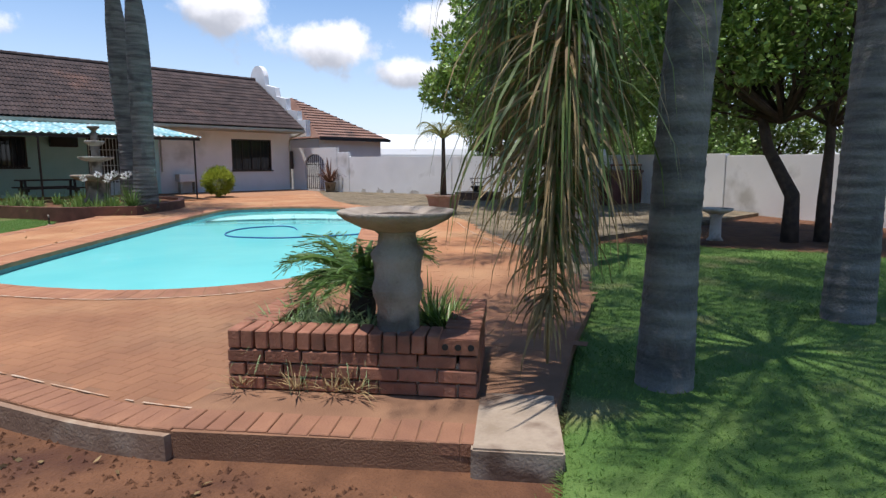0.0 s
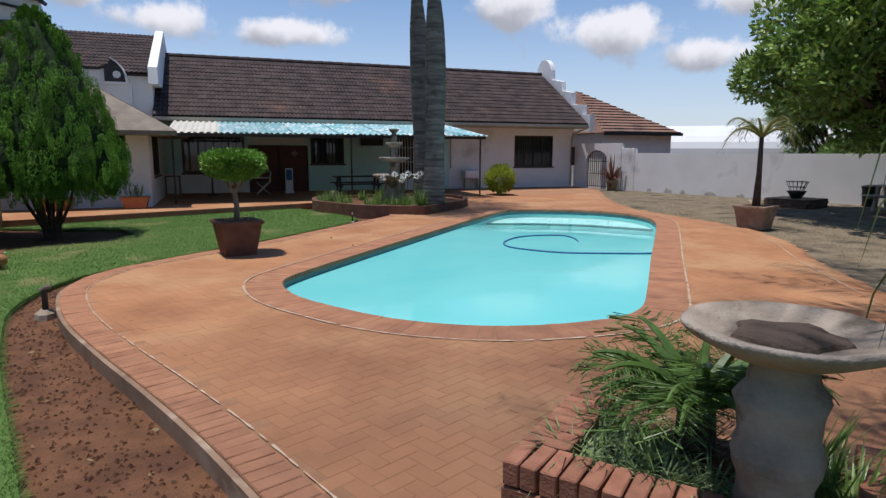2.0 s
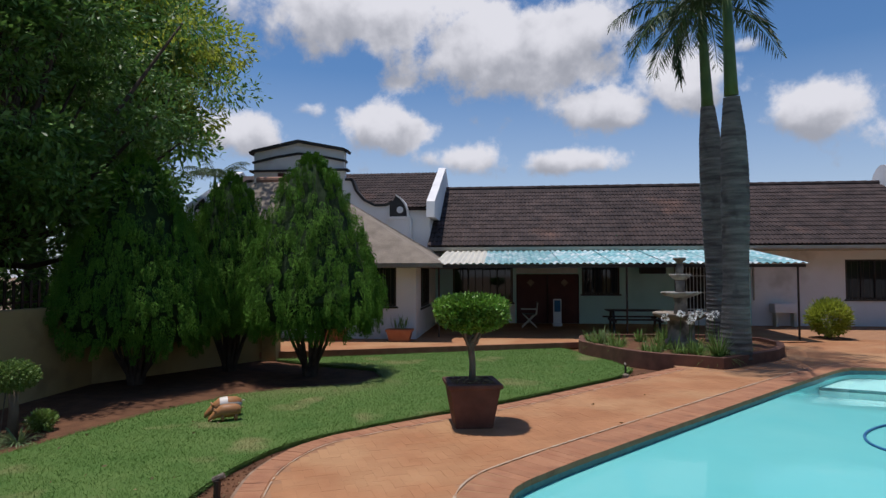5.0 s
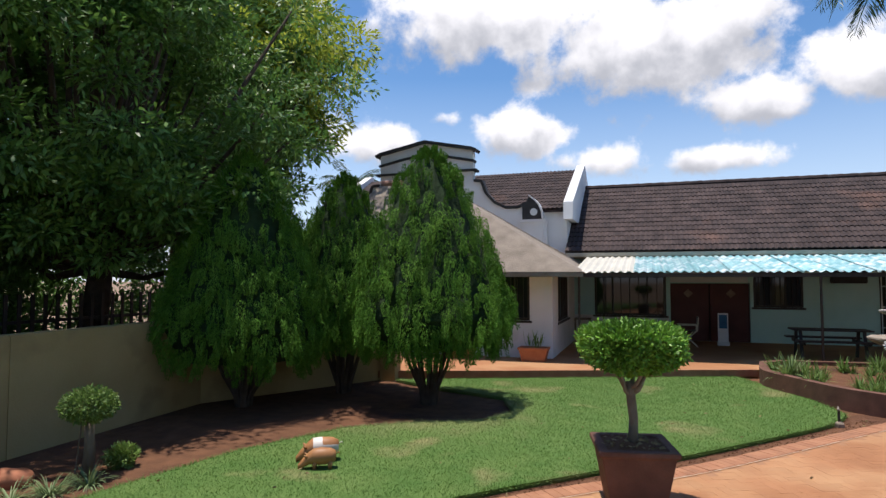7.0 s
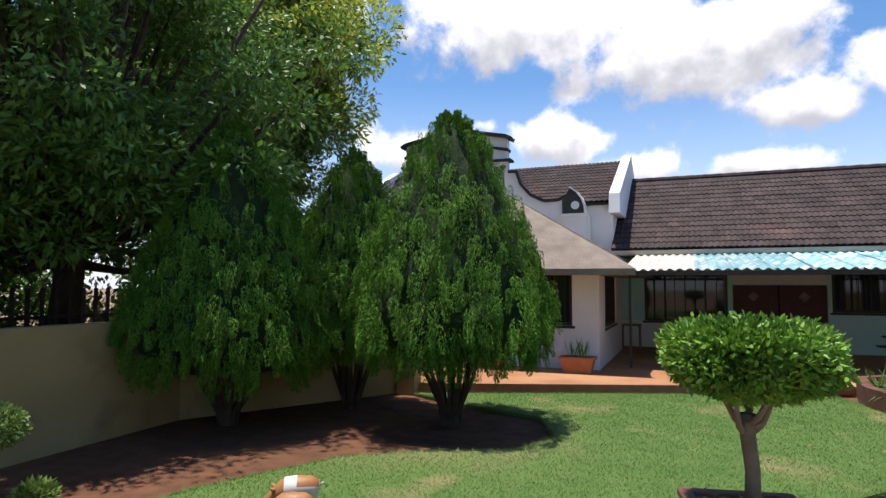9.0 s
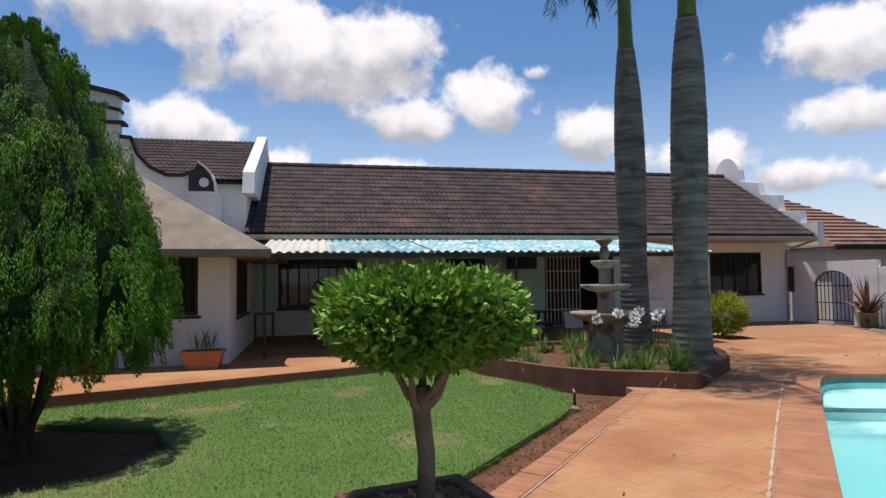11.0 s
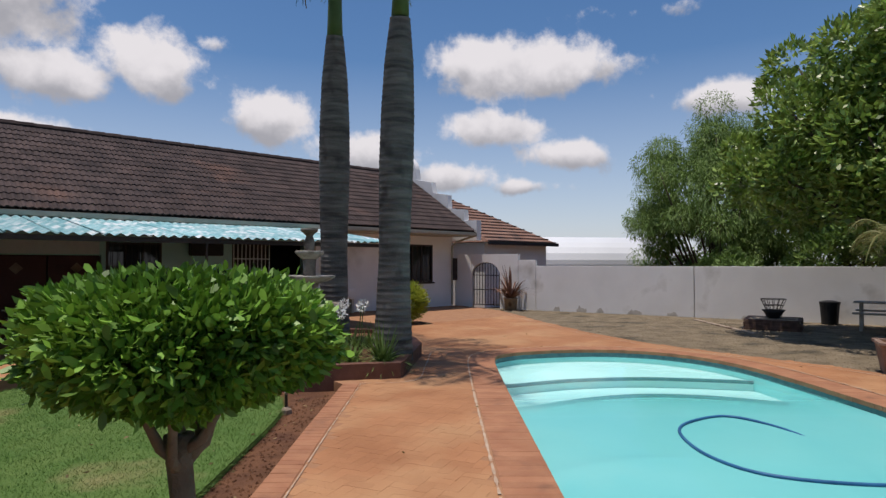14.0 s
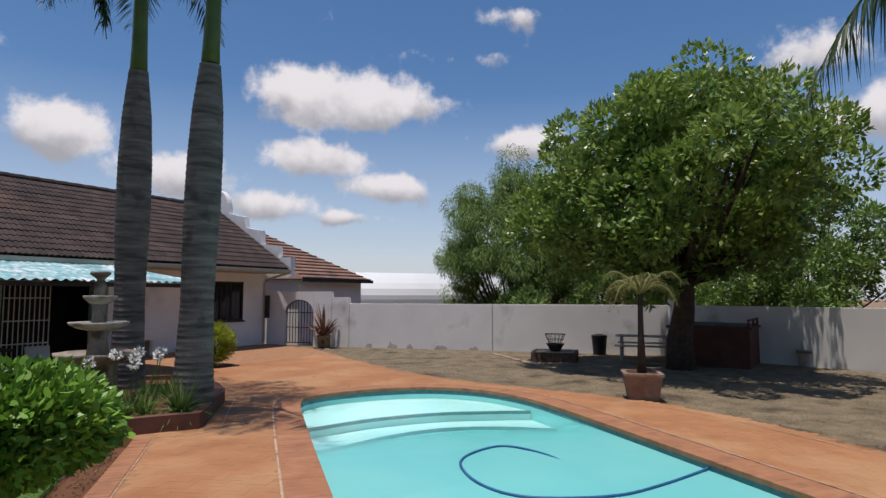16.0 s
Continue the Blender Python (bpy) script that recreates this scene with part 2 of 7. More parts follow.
M_THATCH = mat("grey_thatch_plaster", (.20, .165, .13), (.30, .25, .20), .95, 3, 35, 1.0)
M_DARKTRIM = mat("charcoal_paint", (.025, .024, .024), (.05, .048, .046), .7, 4, 60, .1)
M_STEEL = mat("dark_brown_steel", (.018, .012, .010), (.035, .022, .018), .5, 6, 80, .1, spec=.5)
M_WSTEEL = mat("white_steel", (.76, .77, .75), (.84, .84, .82), .5, 6, 80, .05)
# room surfaces: the dimness indoors is put into this colour
M_DARKIN = mat("indoor_shade_tone", (.05, .04, .036), (.08, .065, .058), .9, 2, 40, .1)
M_MAROON = mat("maroon_door_paint", (.075, .022, .022), (.11, .034, .032), .6, 2, 60, .1)
M_BARKP = mat("palm_bark", (.072, .067, .061), (.235, .215, .19), .95, 5, 40, .6, stain=(.07, .062, .056), stain_scale=2.5, stain_at=.56, band=(.3, .3, 2.4))
M_BARK = mat("dark_bark", (.045, .032, .024), (.085, .06, .045), .95, 8, 40, .8)
M_SHAFT = mat("green_crownshaft", (.05, .10, .025), (.09, .15, .04), .5, 3, 30, .1)
# darker version of the broad leaf, with shade mixed into its colour
M_LEAFD = mat("shade_toned_leaf", (.073, .16, .032), (.15, .275, .06), .5, 1.2, 20, 0, island=.4, thin=.3, spec=.4)
M_PALMF = mat("royal_palm_leaflet", (.03, .062, .02), (.06, .10, .032), .5, 2, 20, 0, island=.3, thin=.15)
M_LEAFB = mat("broad_leaf", (.10, .185, .035), (.20, .30, .07), .40, 1.2, 20, 0, island=.4, thin=.25, spec=.5)
M_BIGLEAF = mat("glossy_whorled_leaf", (.13, .225, .038), (.27, .365, .085), .38, 1.0, 20, 0, island=.4, thin=.28, spec=.5)
M_LEAFL = mat("bright_leaf", (.095, .215, .022), (.19, .35, .046), .46, 3, 20, 0, island=.4, thin=.18, spec=.4)
M_LEAFP = mat("pepper_leaf", (.10, .18, .038), (.175, .265, .068), .6, .8, 20, 0, island=.3, thin=.3)
M_CONIF = mat("conifer_spray", (.058, .152, .014), (.126, .268, .03), .75, 2.4, 20, 0, island=.45, thin=.08, spec=.15)
# yellow-green leaf; on the big tree it paints in backlight
M_LIME = mat("lime_leaf", (.24, .31, .03), (.38, .42, .06), .5, .8, 20, 0, island=.3, thin=.5)
M_CYCAD = mat("cycad_leaflet", (.085, .16, .035), (.16, .26, .065), .4, 2, 20, 0, island=.3, thin=.2)
M_FROND = mat("palm_leaflet", (.085, .13, .035), (.17, .215, .065), .45, 2, 20, 0, island=.35, thin=.35)
M_GTUFT = mat("grey_green_strap_leaf", (.13, .20, .075), (.24, .31, .14), .55, 2, 20, 0, island=.3, thin=.2)
M_YPALM = mat("yellowing_palm_leaflet", (.15, .165, .05), (.26, .25, .09), .6, 2, 20, 0, island=.35, thin=.2)
M_DRYF = mat("dry_palm_leaflet", (.20, .135, .06), (.34, .25, .12), .7, 2, 20, 0, island=.35, thin=.25)
M_TRUNK = mat("grey_brown_stem", (.13, .10, .075), (.20, .155, .115), .9, 8, 50, .5)
# blackish green that paints the shade inside the topiary crown
M_CORE = mat("topiary_inner_shade", (.022, .042, .014), (.035, .058, .02), .95, 6, 40, .5)
# near-black green: painted shade between the conifer tassels
M_CONCORE = mat("conifer_gap_shade", (.01, .026, .006), (.018, .042, .01), .95, 9, 40, .9)
M_POT = mat("brown_clay_pot", (.10, .045, .030), (.16, .075, .05), .8, 5, 60, .3)
M_POTD = mat("dusty_grey_brown_pot", (.20, .125, .09), (.30, .20, .15), .9, 5, 60, .3, stain=(.36, .27, .21), stain_scale=4)
M_PALEB = mat("sun_bleached_board", (.38, .34, .28), (.52, .48, .41), .9, 3, 60, .3)
M_TERRA = mat("terracotta", (.36, .13, .065), (.44, .18, .09), .8, 5, 60, .2)
M_STONE = mat("mossy_cast_stone", (.21, .17, .13), (.36, .31, .255), .95, 5, 60, .6, stain=(.11, .09, .07), stain_scale=4, stain_at=.5)
M_STONEW = mat("pale_cast_stone", (.33, .31, .27), (.48, .45, .40), .9, 5, 60, .4, stain=(.18, .165, .135), stain_scale=4, stain_at=.5)
M_POOL = mat("pool_plaster", (.30, .72, .72), (.36, .77, .77), .7, .8, 30, .05)
M_POOLT = mat("pool_waterline_tile", (.05, .13, .15), (.09, .20, .21), .4, 12, 60, .1)
M_POOLS = mat("pool_step_plaster", (.60, .80, .78), (.68, .85, .82), .7, .8, 30, .05)
M_HOSE = mat("blue_hose", (.012, .085, .21), (.03, .15, .30), .5, 4, 60, .05)
M_WOOD = mat("grey_weathered_wood", (.12, .095, .07), (.2, .16, .12), .9, 3, 60, .4)
M_DECKW = mat("red_brown_stained_wood", (.09, .032, .025), (.14, .052, .04), .7, 3, 60, .3)
M_PALEW = mat("pale_greenhouse_film", (.60, .62, .62), (.70, .72, .72), .5, .2, 10, .05)
M_GUTTER = mat("cream_gutter_paint", (.34, .32, .26), (.42, .40, .33), .6, 3, 60, .1)
M_PIGW = mat("white_glazed_pottery", (.62, .56, .48), (.72, .67, .60), .5, 6, 60, .1, stain=(.50, .38, .26), stain_scale=5, stain_at=.6)
M_PIGB = mat("ginger_glazed_pottery", (.30, .13, .045), (.40, .19, .075), .5, 6, 60, .1)
M_FLOW = mat("white_petal", (.75, .76, .72), (.82, .82, .80), .6, 6, 30, 0, island=.1, thin=.2)
M_BLACK = mat("black_plastic", (.012, .012, .012), (.02, .02, .02), .5, 6, 60, .05)
M_PAPER = mat("white_board", (.65, .66, .68), (.72, .73, .74), .6, 6, 60, .02)
M_AGAVE = mat("bronze_flax_leaf", (.11, .05, .038), (.20, .11, .07), .5, 4, 20, 0, island=.3)

# corrugated sheets: aqua paint worn to bare white in patches
M_SHEET = mat("worn_aqua_sheet", (.10, .29, .32), (.33, .56, .57), .45, 2.6, 30, .05, obj=.2, stain=(.64, .70, .70), stain_scale=2.2, stain_at=.49)
M_SHEETW = mat("cream_sheet", (.52, .50, .42), (.62, .60, .52), .5, 1.5, 30, .05)

# glass and water
M_GLASS = bpy.data.materials.new("window_glass")
M_GLASS.use_nodes = True
M_GLASS.node_tree.nodes["Principled BSDF"].inputs["Base Color"].default_value = (.02, .022, .025, 1)
M_GLASS.node_tree.nodes["Principled BSDF"].inputs["Roughness"].default_value = 0.04
M_WATER = bpy.data.materials.new("pool_water")
M_WATER.use_nodes = True
n, l = M_WATER.node_tree.nodes, M_WATER.node_tree.links
n.remove(n["Principled BSDF"])
tr_, gl_, mx_, fr_ = n.new("ShaderNodeBsdfTransparent"), n.new("ShaderNodeBsdfGlossy"), n.new("ShaderNodeMixShader"), n.new("ShaderNodeFresnel")
tr_.inputs[0].default_value = (.70, .98, .98, 1)
gl_.inputs["Roughness"].default_value = 0.03
fr_.inputs[0].default_value = 1.18
rp_, rb_ = n.new("ShaderNodeTexNoise"), n.new("ShaderNodeBump")
rp_.inputs["Scale"].default_value, rp_.inputs["Detail"].default_value = 2.2, 3
rb_.inputs["Strength"].default_value, rb_.inputs["Distance"].default_value = 0.12, 0.03
g_ = n.new("ShaderNodeNewGeometry")
l.new(g_.outputs["Position"], rp_.inputs["Vector"])
l.new(rp_.outputs[0], rb_.inputs["Height"])
l.new(rb_.outputs[0], gl_.inputs["Normal"])
l.new(rb_.outputs[0], fr_.inputs["Normal"])
fs_ = n.new("ShaderNodeMath")
fs_.operation = "MULTIPLY"
fs_.inputs[1].default_value = 0.7
l.new(fr_.outputs[0], fs_.inputs[0])
l.new(fs_.outputs[0], mx_.inputs[0])
df_, mk_ = n.new("ShaderNodeBsdfDiffuse"), n.new("ShaderNodeMixShader")
dp_, dr_ = n.new("ShaderNodeVectorMath"), n.new("ShaderNodeMapRange")     # the deep end is cloudier than the shallow steps
dp_.operation = "DOT_PRODUCT"
dp_.inputs[1].default_value = (.666, .746, 0)
l.new(g_.outputs["Position"], dp_.inputs[0])
for i, q in ((1, 13.6), (2, 15.0), (3, 0.95), (4, 0.15)):
    dr_.inputs[i].default_value = q
l.new(dp_.outputs["Value"], dr_.inputs[0])
cl_, cm_ = n.new("ShaderNodeTexNoise"), n.new("ShaderNodeMixRGB")           # two milky tones mixed by noise, painting soft reflection-like variation
cl_.inputs["Scale"].default_value, cl_.inputs["Detail"].default_value = 0.55, 4
l.new(g_.outputs["Position"], cl_.inputs["Vector"])
cm_.inputs[1].default_value, cm_.inputs[2].default_value = (.105, .46, .475, 1), (.20, .555, .53, 1)
l.new(cl_.outputs[0], cm_.inputs[0])
l.new(cm_.outputs[0], df_.inputs[0])
l.new(dr_.outputs[0], mk_.inputs[0])
l.new(tr_.outputs[0], mk_.inputs[1])
l.new(df_.outputs[0], mk_.inputs[2])
l.new(mk_.outputs[0], mx_.inputs[1])
l.new(gl_.outputs[0], mx_.inputs[2])
l.new(mx_.outputs[0], n["Material Output"].inputs[0])


# ---- mesh tools ----
def link(name, me, material, parent=None, label="", at=None):
    me.materials.append(material)
    ob = new(name, me)
    if at is not None:
        ob.matrix_basis = at
    if parent is not None:
        ob.parent = parent
    return tagged(ob, label)


def part(name, bm, material, parent=None, label="", smooth=False, at=None):
    """Links a bmesh as one mesh object, under parent where given."""
    me = bpy.data.meshes.new(name)
    bm.to_mesh(me)
    bm.free()
    if smooth:
        me.polygons.foreach_set("use_smooth", [True] * len(me.polygons))
    return link(name, me, material, parent, label, at)


def rawmesh(name, verts, faces, material, parent=None, label="", smooth=False):
    me = bpy.data.meshes.new(name)
    me.from_pydata([tuple(v) for v in verts], [], [tuple(f) for f in faces])
    me.update()
    if smooth:
        me.polygons.foreach_set("use_smooth", [True] * len(me.polygons))
    return link(name, me, material, parent, label)


def quadmesh(name, v, material, parent=None, label="", k=4):
    """v: array of shape (n, k, 3); n separate faces of k corners."""
    n_ = len(v)
    me = bpy.data.meshes.new(name)
    me.vertices.add(n_ * k)
    me.vertices.foreach_set("co", np.ascontiguousarray(v, dtype=np.float32).ravel())
    me.loops.add(n_ * k)
    me.loops.foreach_set("vertex_index", np.arange(n_ * k, dtype=np.int32))
    me.polygons.add(n_)
    me.polygons.foreach_set("loop_start", np.arange(0, n_ * k, k, dtype=np.int32))
    me.update(calc_edges=True)
    return link(name, me, material, parent, label)


def thing(name, x=0, y=0, z=0, rz=0, label="", category="", group="", kind=""):
    e = new(name)
    e.matrix_basis = pose(x, y, z, 0, 0, rz)
    return tagged(e, label, category, group, kind)


def box(x0, x1, y0, y1, z0, z1, bevel=0.0, bm=None, rz=0.0):
    bm = bm or bmesh.new()
    r = bmesh.ops.create_cube(bm, size=1)
    c = Vector(((x0 + x1) / 2, (y0 + y1) / 2, (z0 + z1) / 2))
    m = Matrix.Translation(c) @ Matrix.Rotation(rz, 4, "Z") @ Matrix.Diagonal((x1 - x0, y1 - y0, z1 - z0, 1))
    bmesh.ops.transform(bm, matrix=m, verts=r["verts"])
    if bevel:
        es = list({e for v in r["verts"] for e in v.link_edges})
        bmesh.ops.bevel(bm, geom=es, offset=bevel, segments=2, affect="EDGES")
    return bm


def bar(a, b, w, d=None, bm=None, up=(0, 0, 1)):
    """A rectangular bar from a to b, w wide and d deep."""
    bm = bm or bmesh.new()
    a, b = Vector(a), Vector(b)
    d = d or w
    ax = (b - a)
    q = ax.to_track_quat("Z", "Y")
    r = bmesh.ops.create_cube(bm, size=1)
    m = Matrix.Translation((a + b) / 2) @ q.to_matrix().to_4x4() @ Matrix.Diagonal((w, d, ax.length, 1))
    bmesh.ops.transform(bm, matrix=m, verts=r["verts"])
    return bm


def tube(points, radii, seg=10, bm=None, cap=True):
    """A tapered tube along points."""
    bm = bm or bmesh.new()
    pts = [Vector(p) for p in points]
    rings, q, last = [], None, None
    for i, p in enumerate(pts):
        d = (pts[min(i + 1, len(pts) - 1)] - pts[max(i - 1, 0)]).normalized()
        q = d.to_track_quat("Z", "Y").to_matrix() if q is None else last.rotation_difference(d).to_matrix() @ q
        last = d
        r = radii[i] if hasattr(radii, "__len__") else radii
        rings.append([bm.verts.new(p + q @ Vector((math.cos(2 * math.pi * k / seg) * r, math.sin(2 * math.pi * k / seg) * r, 0))) for k in range(seg)])
    for a, b in zip(rings, rings[1:]):
        for k in range(seg):
            bm.faces.new((a[k], a[(k + 1) % seg], b[(k + 1) % seg], b[k]))
    if cap:
        bm.faces.new(rings[0][::-1])
        bm.faces.new(rings[-1])
    return bm


def lathe(profile, seg=32, bm=None, wave=None, x=0, y=0):
    """Profile of (radius, z) turned about z; wave(k, r, z) may scale the radius."""
    bm = bm or bmesh.new()
    rings = []
    for r, z in profile:
        ring = []
        for k in range(seg):
            s = wave(2 * math.pi * k / seg, r, z) if wave else 1
            ring.append(bm.verts.new((x + math.cos(2 * math.pi * k / seg) * r * s, y + math.sin(2 * math.pi * k / seg) * r * s, z)))
        rings.append(ring)
    for a, b in zip(rings, rings[1:]):
        for k in range(seg):
            bm.faces.new((a[k], a[(k + 1) % seg], b[(k + 1) % seg], b[k]))
    bm.faces.new(rings[0][::-1])
    bm.faces.new(rings[-1])
    return bm


def prism(outline, z0, z1, bm=None):
    """An upright prism over an outline of (x, y)."""
    bm = bm or bmesh.new()
    lo = [bm.verts.new((x, y, z0)) for x, y in outline]
    hi = [bm.verts.new((x, y, z1)) for x, y in outline]
    n_ = len(outline)
    es = [bm.edges.new((hi[i], hi[(i + 1) % n_])) for i in range(n_)]
    bmesh.ops.triangle_fill(bm, edges=es, use_beauty=True)
    for i in range(n_):
        bm.faces.new((lo[i], lo[(i + 1) % n_], hi[(i + 1) % n_], hi[i]))
    bmesh.ops.recalc_face_normals(bm, faces=bm.faces)
    return bm


def slab_xz(outline, y0, y1, bm=None):
    """A plate with an outline of (x, z), from y0 to y1."""
    bm = bm or bmesh.new()
    a = [bm.verts.new((x, y0, z)) for x, z in outline]
    b = [bm.verts.new((x, y1, z)) for x, z in outline]
    n_ = len(outline)
    for ring in (a, b):
        es = [bm.edges.get((ring[i], ring[(i + 1) % n_])) or bm.edges.new((ring[i], ring[(i + 1) % n_])) for i in range(n_)]
        bmesh.ops.triangle_fill(bm, edges=es, use_beauty=True)
    for i in range(n_):
        bm.faces.new((a[i], a[(i + 1) % n_], b[(i + 1) % n_], b[i]))
    bmesh.ops.recalc_face_normals(bm, faces=bm.faces)
    return bm


def smooth_loop(pts, per=8, closed=True):
    """A Catmull-Rom curve through pts."""
    out, n_ = [], len(pts)
    for i in range(n_ if closed else n_ - 1):
        p = [np.array(pts[(i + k) % n_] if closed else pts[min(max(i + k, 0), n_ - 1)], float) for k in (-1, 0, 1, 2)]
        for s in np.arange(per) / per:
            out.append(tuple(0.5 * (2 * p[1] + (p[2] - p[0]) * s + (2 * p[0] - 5 * p[1] + 4 * p[2] - p[3]) * s * s + (3 * p[1] - p[0] - 3 * p[2] + p[3]) * s ** 3)))
    if not closed:
        out.append(tuple(pts[-1]))
    return out


def resample(pts, step, closed=True):
    p = np.array(pts + [pts[0]] if closed else pts, float)
    d = np.r_[0, np.cumsum(np.hypot(*np.diff(p, axis=0).T))]
    n_ = max(3, round(d[-1] / step))
    s = np.linspace(0, d[-1], n_ + 1)
    q = np.stack([np.interp(s, d, p[:, 0]), np.interp(s, d, p[:, 1])], 1)
    return q[:-1] if closed else q


def inside(poly, x, y):
    """Which of the points x, y (arrays) lie in the polygon."""
    x, y = np.asarray(x, float), np.asarray(y, float)
    c = np.zeros(x.shape, bool)
    p = np.array(poly, float)
    for (ax, ay), (bx, by) in zip(p, np.roll(p, -1, 0)):
        if ay == by:
            continue
        c ^= ((ay > y) != (by > y)) & (x < (bx - ax) * (y - ay) / (by - ay) + ax)
    return c


def offset(poly, d):
    """The closed outline moved outwards by d (outline runs anticlockwise)."""
    p = np.array(poly, float)
    t = np.roll(p, -1, 0) - np.roll(p, 1, 0)
    t /= np.maximum(np.hypot(*t.T)[:, None], 1e-9)
    return p + d * np.stack([t[:, 1], -t[:, 0]], 1)


def leaves(centres, dirs, length, width, rng, fold=0.25, sag=0.0, flat=0.0):
    """Rhombic leaves with their stalk at centres, pointing along dirs."""
    n_ = len(centres)
    d = dirs / np.maximum(np.linalg.norm(dirs, axis=1, keepdims=True), 1e-9)
    r = rng.normal(size=(n_, 3)) * (1 - .6 * flat) + np.array([0, 0, flat])     # flat: blades turn their faces to the sky
    s = np.cross(d, r)
    s /= np.maximum(np.linalg.norm(s, axis=1, keepdims=True), 1e-9)
    nn = np.cross(d, s)
    ln = (length * rng.uniform(.7, 1.25, (n_, 1)))
    w = (width * rng.uniform(.7, 1.25, (n_, 1)))
    tip = centres + d * ln + np.array([0, 0, -1.0]) * ln * sag
    mid = centres + d * ln * .5 + nn * ln * fold * .3
    return np.stack([centres, mid + s * w / 2, tip, mid - s * w / 2], 1)


def oval_leaves(centres, dirs, length, width, rng, flat=0.0):
    """Six-cornered oval leaves, a little cupped, with their stalk at centres."""
    q = leaves(centres, dirs, length, width, rng, fold=.5, flat=flat)
    base, a, tip, b = q[:, 0], q[:, 1], q[:, 2], q[:, 3]
    mid = (a + b) / 2
    return np.stack([base, base * .45 + a * .55 + (a - mid) * .38, tip * .38 + a * .62 + (a - mid) * .3, tip, tip * .38 + b * .62 + (b - mid) * .3, base * .45 + b * .55 + (b - mid) * .38], 1)


# ---- ground, deck and pool ----
POOL = smooth_loop([(1.13, 8.75), (1.17, 8.0), (1.47, 7.35), (1.97, 6.62), (2.63, 6.13), (3.25, 5.95), (3.92, 5.93), (4.45, 6.15), (5.1, 6.85), (6.5, 8.5), (8.1, 10.35), (9.5, 12.0),
                    (10.15, 12.95), (10.45, 13.9), (10.3, 14.85), (9.65, 15.65), (8.8, 16.12), (8.1, 16.25), (7.55, 15.95), (6.3, 14.65), (4.6, 12.8), (2.6, 10.6), (1.5, 9.35)], 6)
KERB = [(1.02, 2.98), (.75, 3.48), (.33, 4.6), (-.05, 5.5), (-.5, 6.5), (-.95, 7.6), (-1.22, 8.6), (-1.28, 9.3), (-1.08, 10.1), (-.44, 10.85), (1.04, 12.2), (1.9, 13.1), (2.94, 14.25), (4.5, 15.95)]
DECK_E = [(15.7, 23.2), (14.9, 21.8), (13.3, 19.2), (11.7, 16.0), (11.25, 13.6), (10.95, 11.3), (10.1, 9.3), (8.6, 7.4), (7.1, 5.2), (5.5, 3.35), (3.6, 2.35), (2.35, 1.72), (2.0, 1.75)]
DECK = smooth_loop(KERB, 5, False) + [(4.6, 17.2), (5.0, 19.0), (7.8, 20.3), (9.2, 20.6), (9.2, 26.0), (16.4, 26.0)] + smooth_loop(DECK_E, 5, False)

def ring_mesh(inner, outer, z, bm=None):
    """A flat band between two outlines of equal count."""
    bm = bm or bmesh.new()
    a = [bm.verts.new((x, y, z)) for x, y in inner]
    b = [bm.verts.new((x, y, z)) for x, y in outer]
    for i in range(len(a)):
        j = (i + 1) % len(a)
        bm.faces.new((a[i], a[j], b[j], b[i]))
    return bm


def holed_prism(outer, hole, z0, z1):
    bm = bmesh.new()
    loops = []
    for pts in (outer, hole):
        lo = [bm.verts.new((x, y, z0)) for x, y in pts]
        hi = [bm.verts.new((x, y, z1)) for x, y in pts]
        loops.append((lo, hi))
    es = []
    for lo, hi in loops:
        n_ = len(hi)
        es += [bm.edges.new((hi[i], hi[(i + 1) % n_])) for i in range(n_)]
    bmesh.ops.triangle_fill(bm, edges=es, use_beauty=True)
    for lo, hi in loops:
        n_ = len(hi)
        for i in range(n_):
            bm.faces.new((lo[i], lo[(i + 1) % n_], hi[(i + 1) % n_], hi[i]))
    bmesh.ops.recalc_face_normals(bm, faces=bm.faces)
    return bm


COPE_OUT = [tuple(p) for p in offset(POOL, .42)]
ground = part("ground", holed_prism([(-400, -400), (400, -400), (400, 400), (-400, 400)], COPE_OUT, -.7, -.55), M_EARTH)
tagged(ground, "dry sandy earth that runs out to the horizon", "ground", kind="structure")
yard = part("soil", holed_prism([(-6.6, -9), (24, -9), (24, 32), (-11, 32), (-11, 17.6), (-4.6, 17.6), (-6.6, 13.8)], COPE_OUT, -.5, -.14), M_SOIL)
tagged(yard, "bare reddish-brown garden soil with leaf litter", "soil", kind="structure")
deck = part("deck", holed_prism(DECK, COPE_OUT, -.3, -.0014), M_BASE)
tagged(deck, "worn terracotta brick paving round the swimming pool", "paving", kind="structure")

# pool shell
pool = thing("swimming_pool", 0, 0, 0, 0, "freeform swimming pool with turquoise plaster and pale shallow steps", "pool", kind="structure")
bm = bmesh.new()
levels = [(POOL, .0), (POOL, -.14)]
rings = [[bm.verts.new((x, y, z)) for x, y in o] for o, z in levels]
for a, b in zip(rings, rings[1:]):
    for i in range(len(a)):
        j = (i + 1) % len(a)
        bm.faces.new((a[i], a[j], b[j], b[i]))
part("waterline_tile_band", bm, M_POOLT, pool, "dark blue-green waterline tiles")
bm = bmesh.new()
cx, cy = 5.6, 11.2
rings = []
for k, z in ((1.0, -.14), (.985, -.8), (.9, -1.15), (.6, -1.3)):
    rings.append([bm.verts.new((cx + (x - cx) * k, cy + (y - cy) * k, z)) for x, y in POOL])
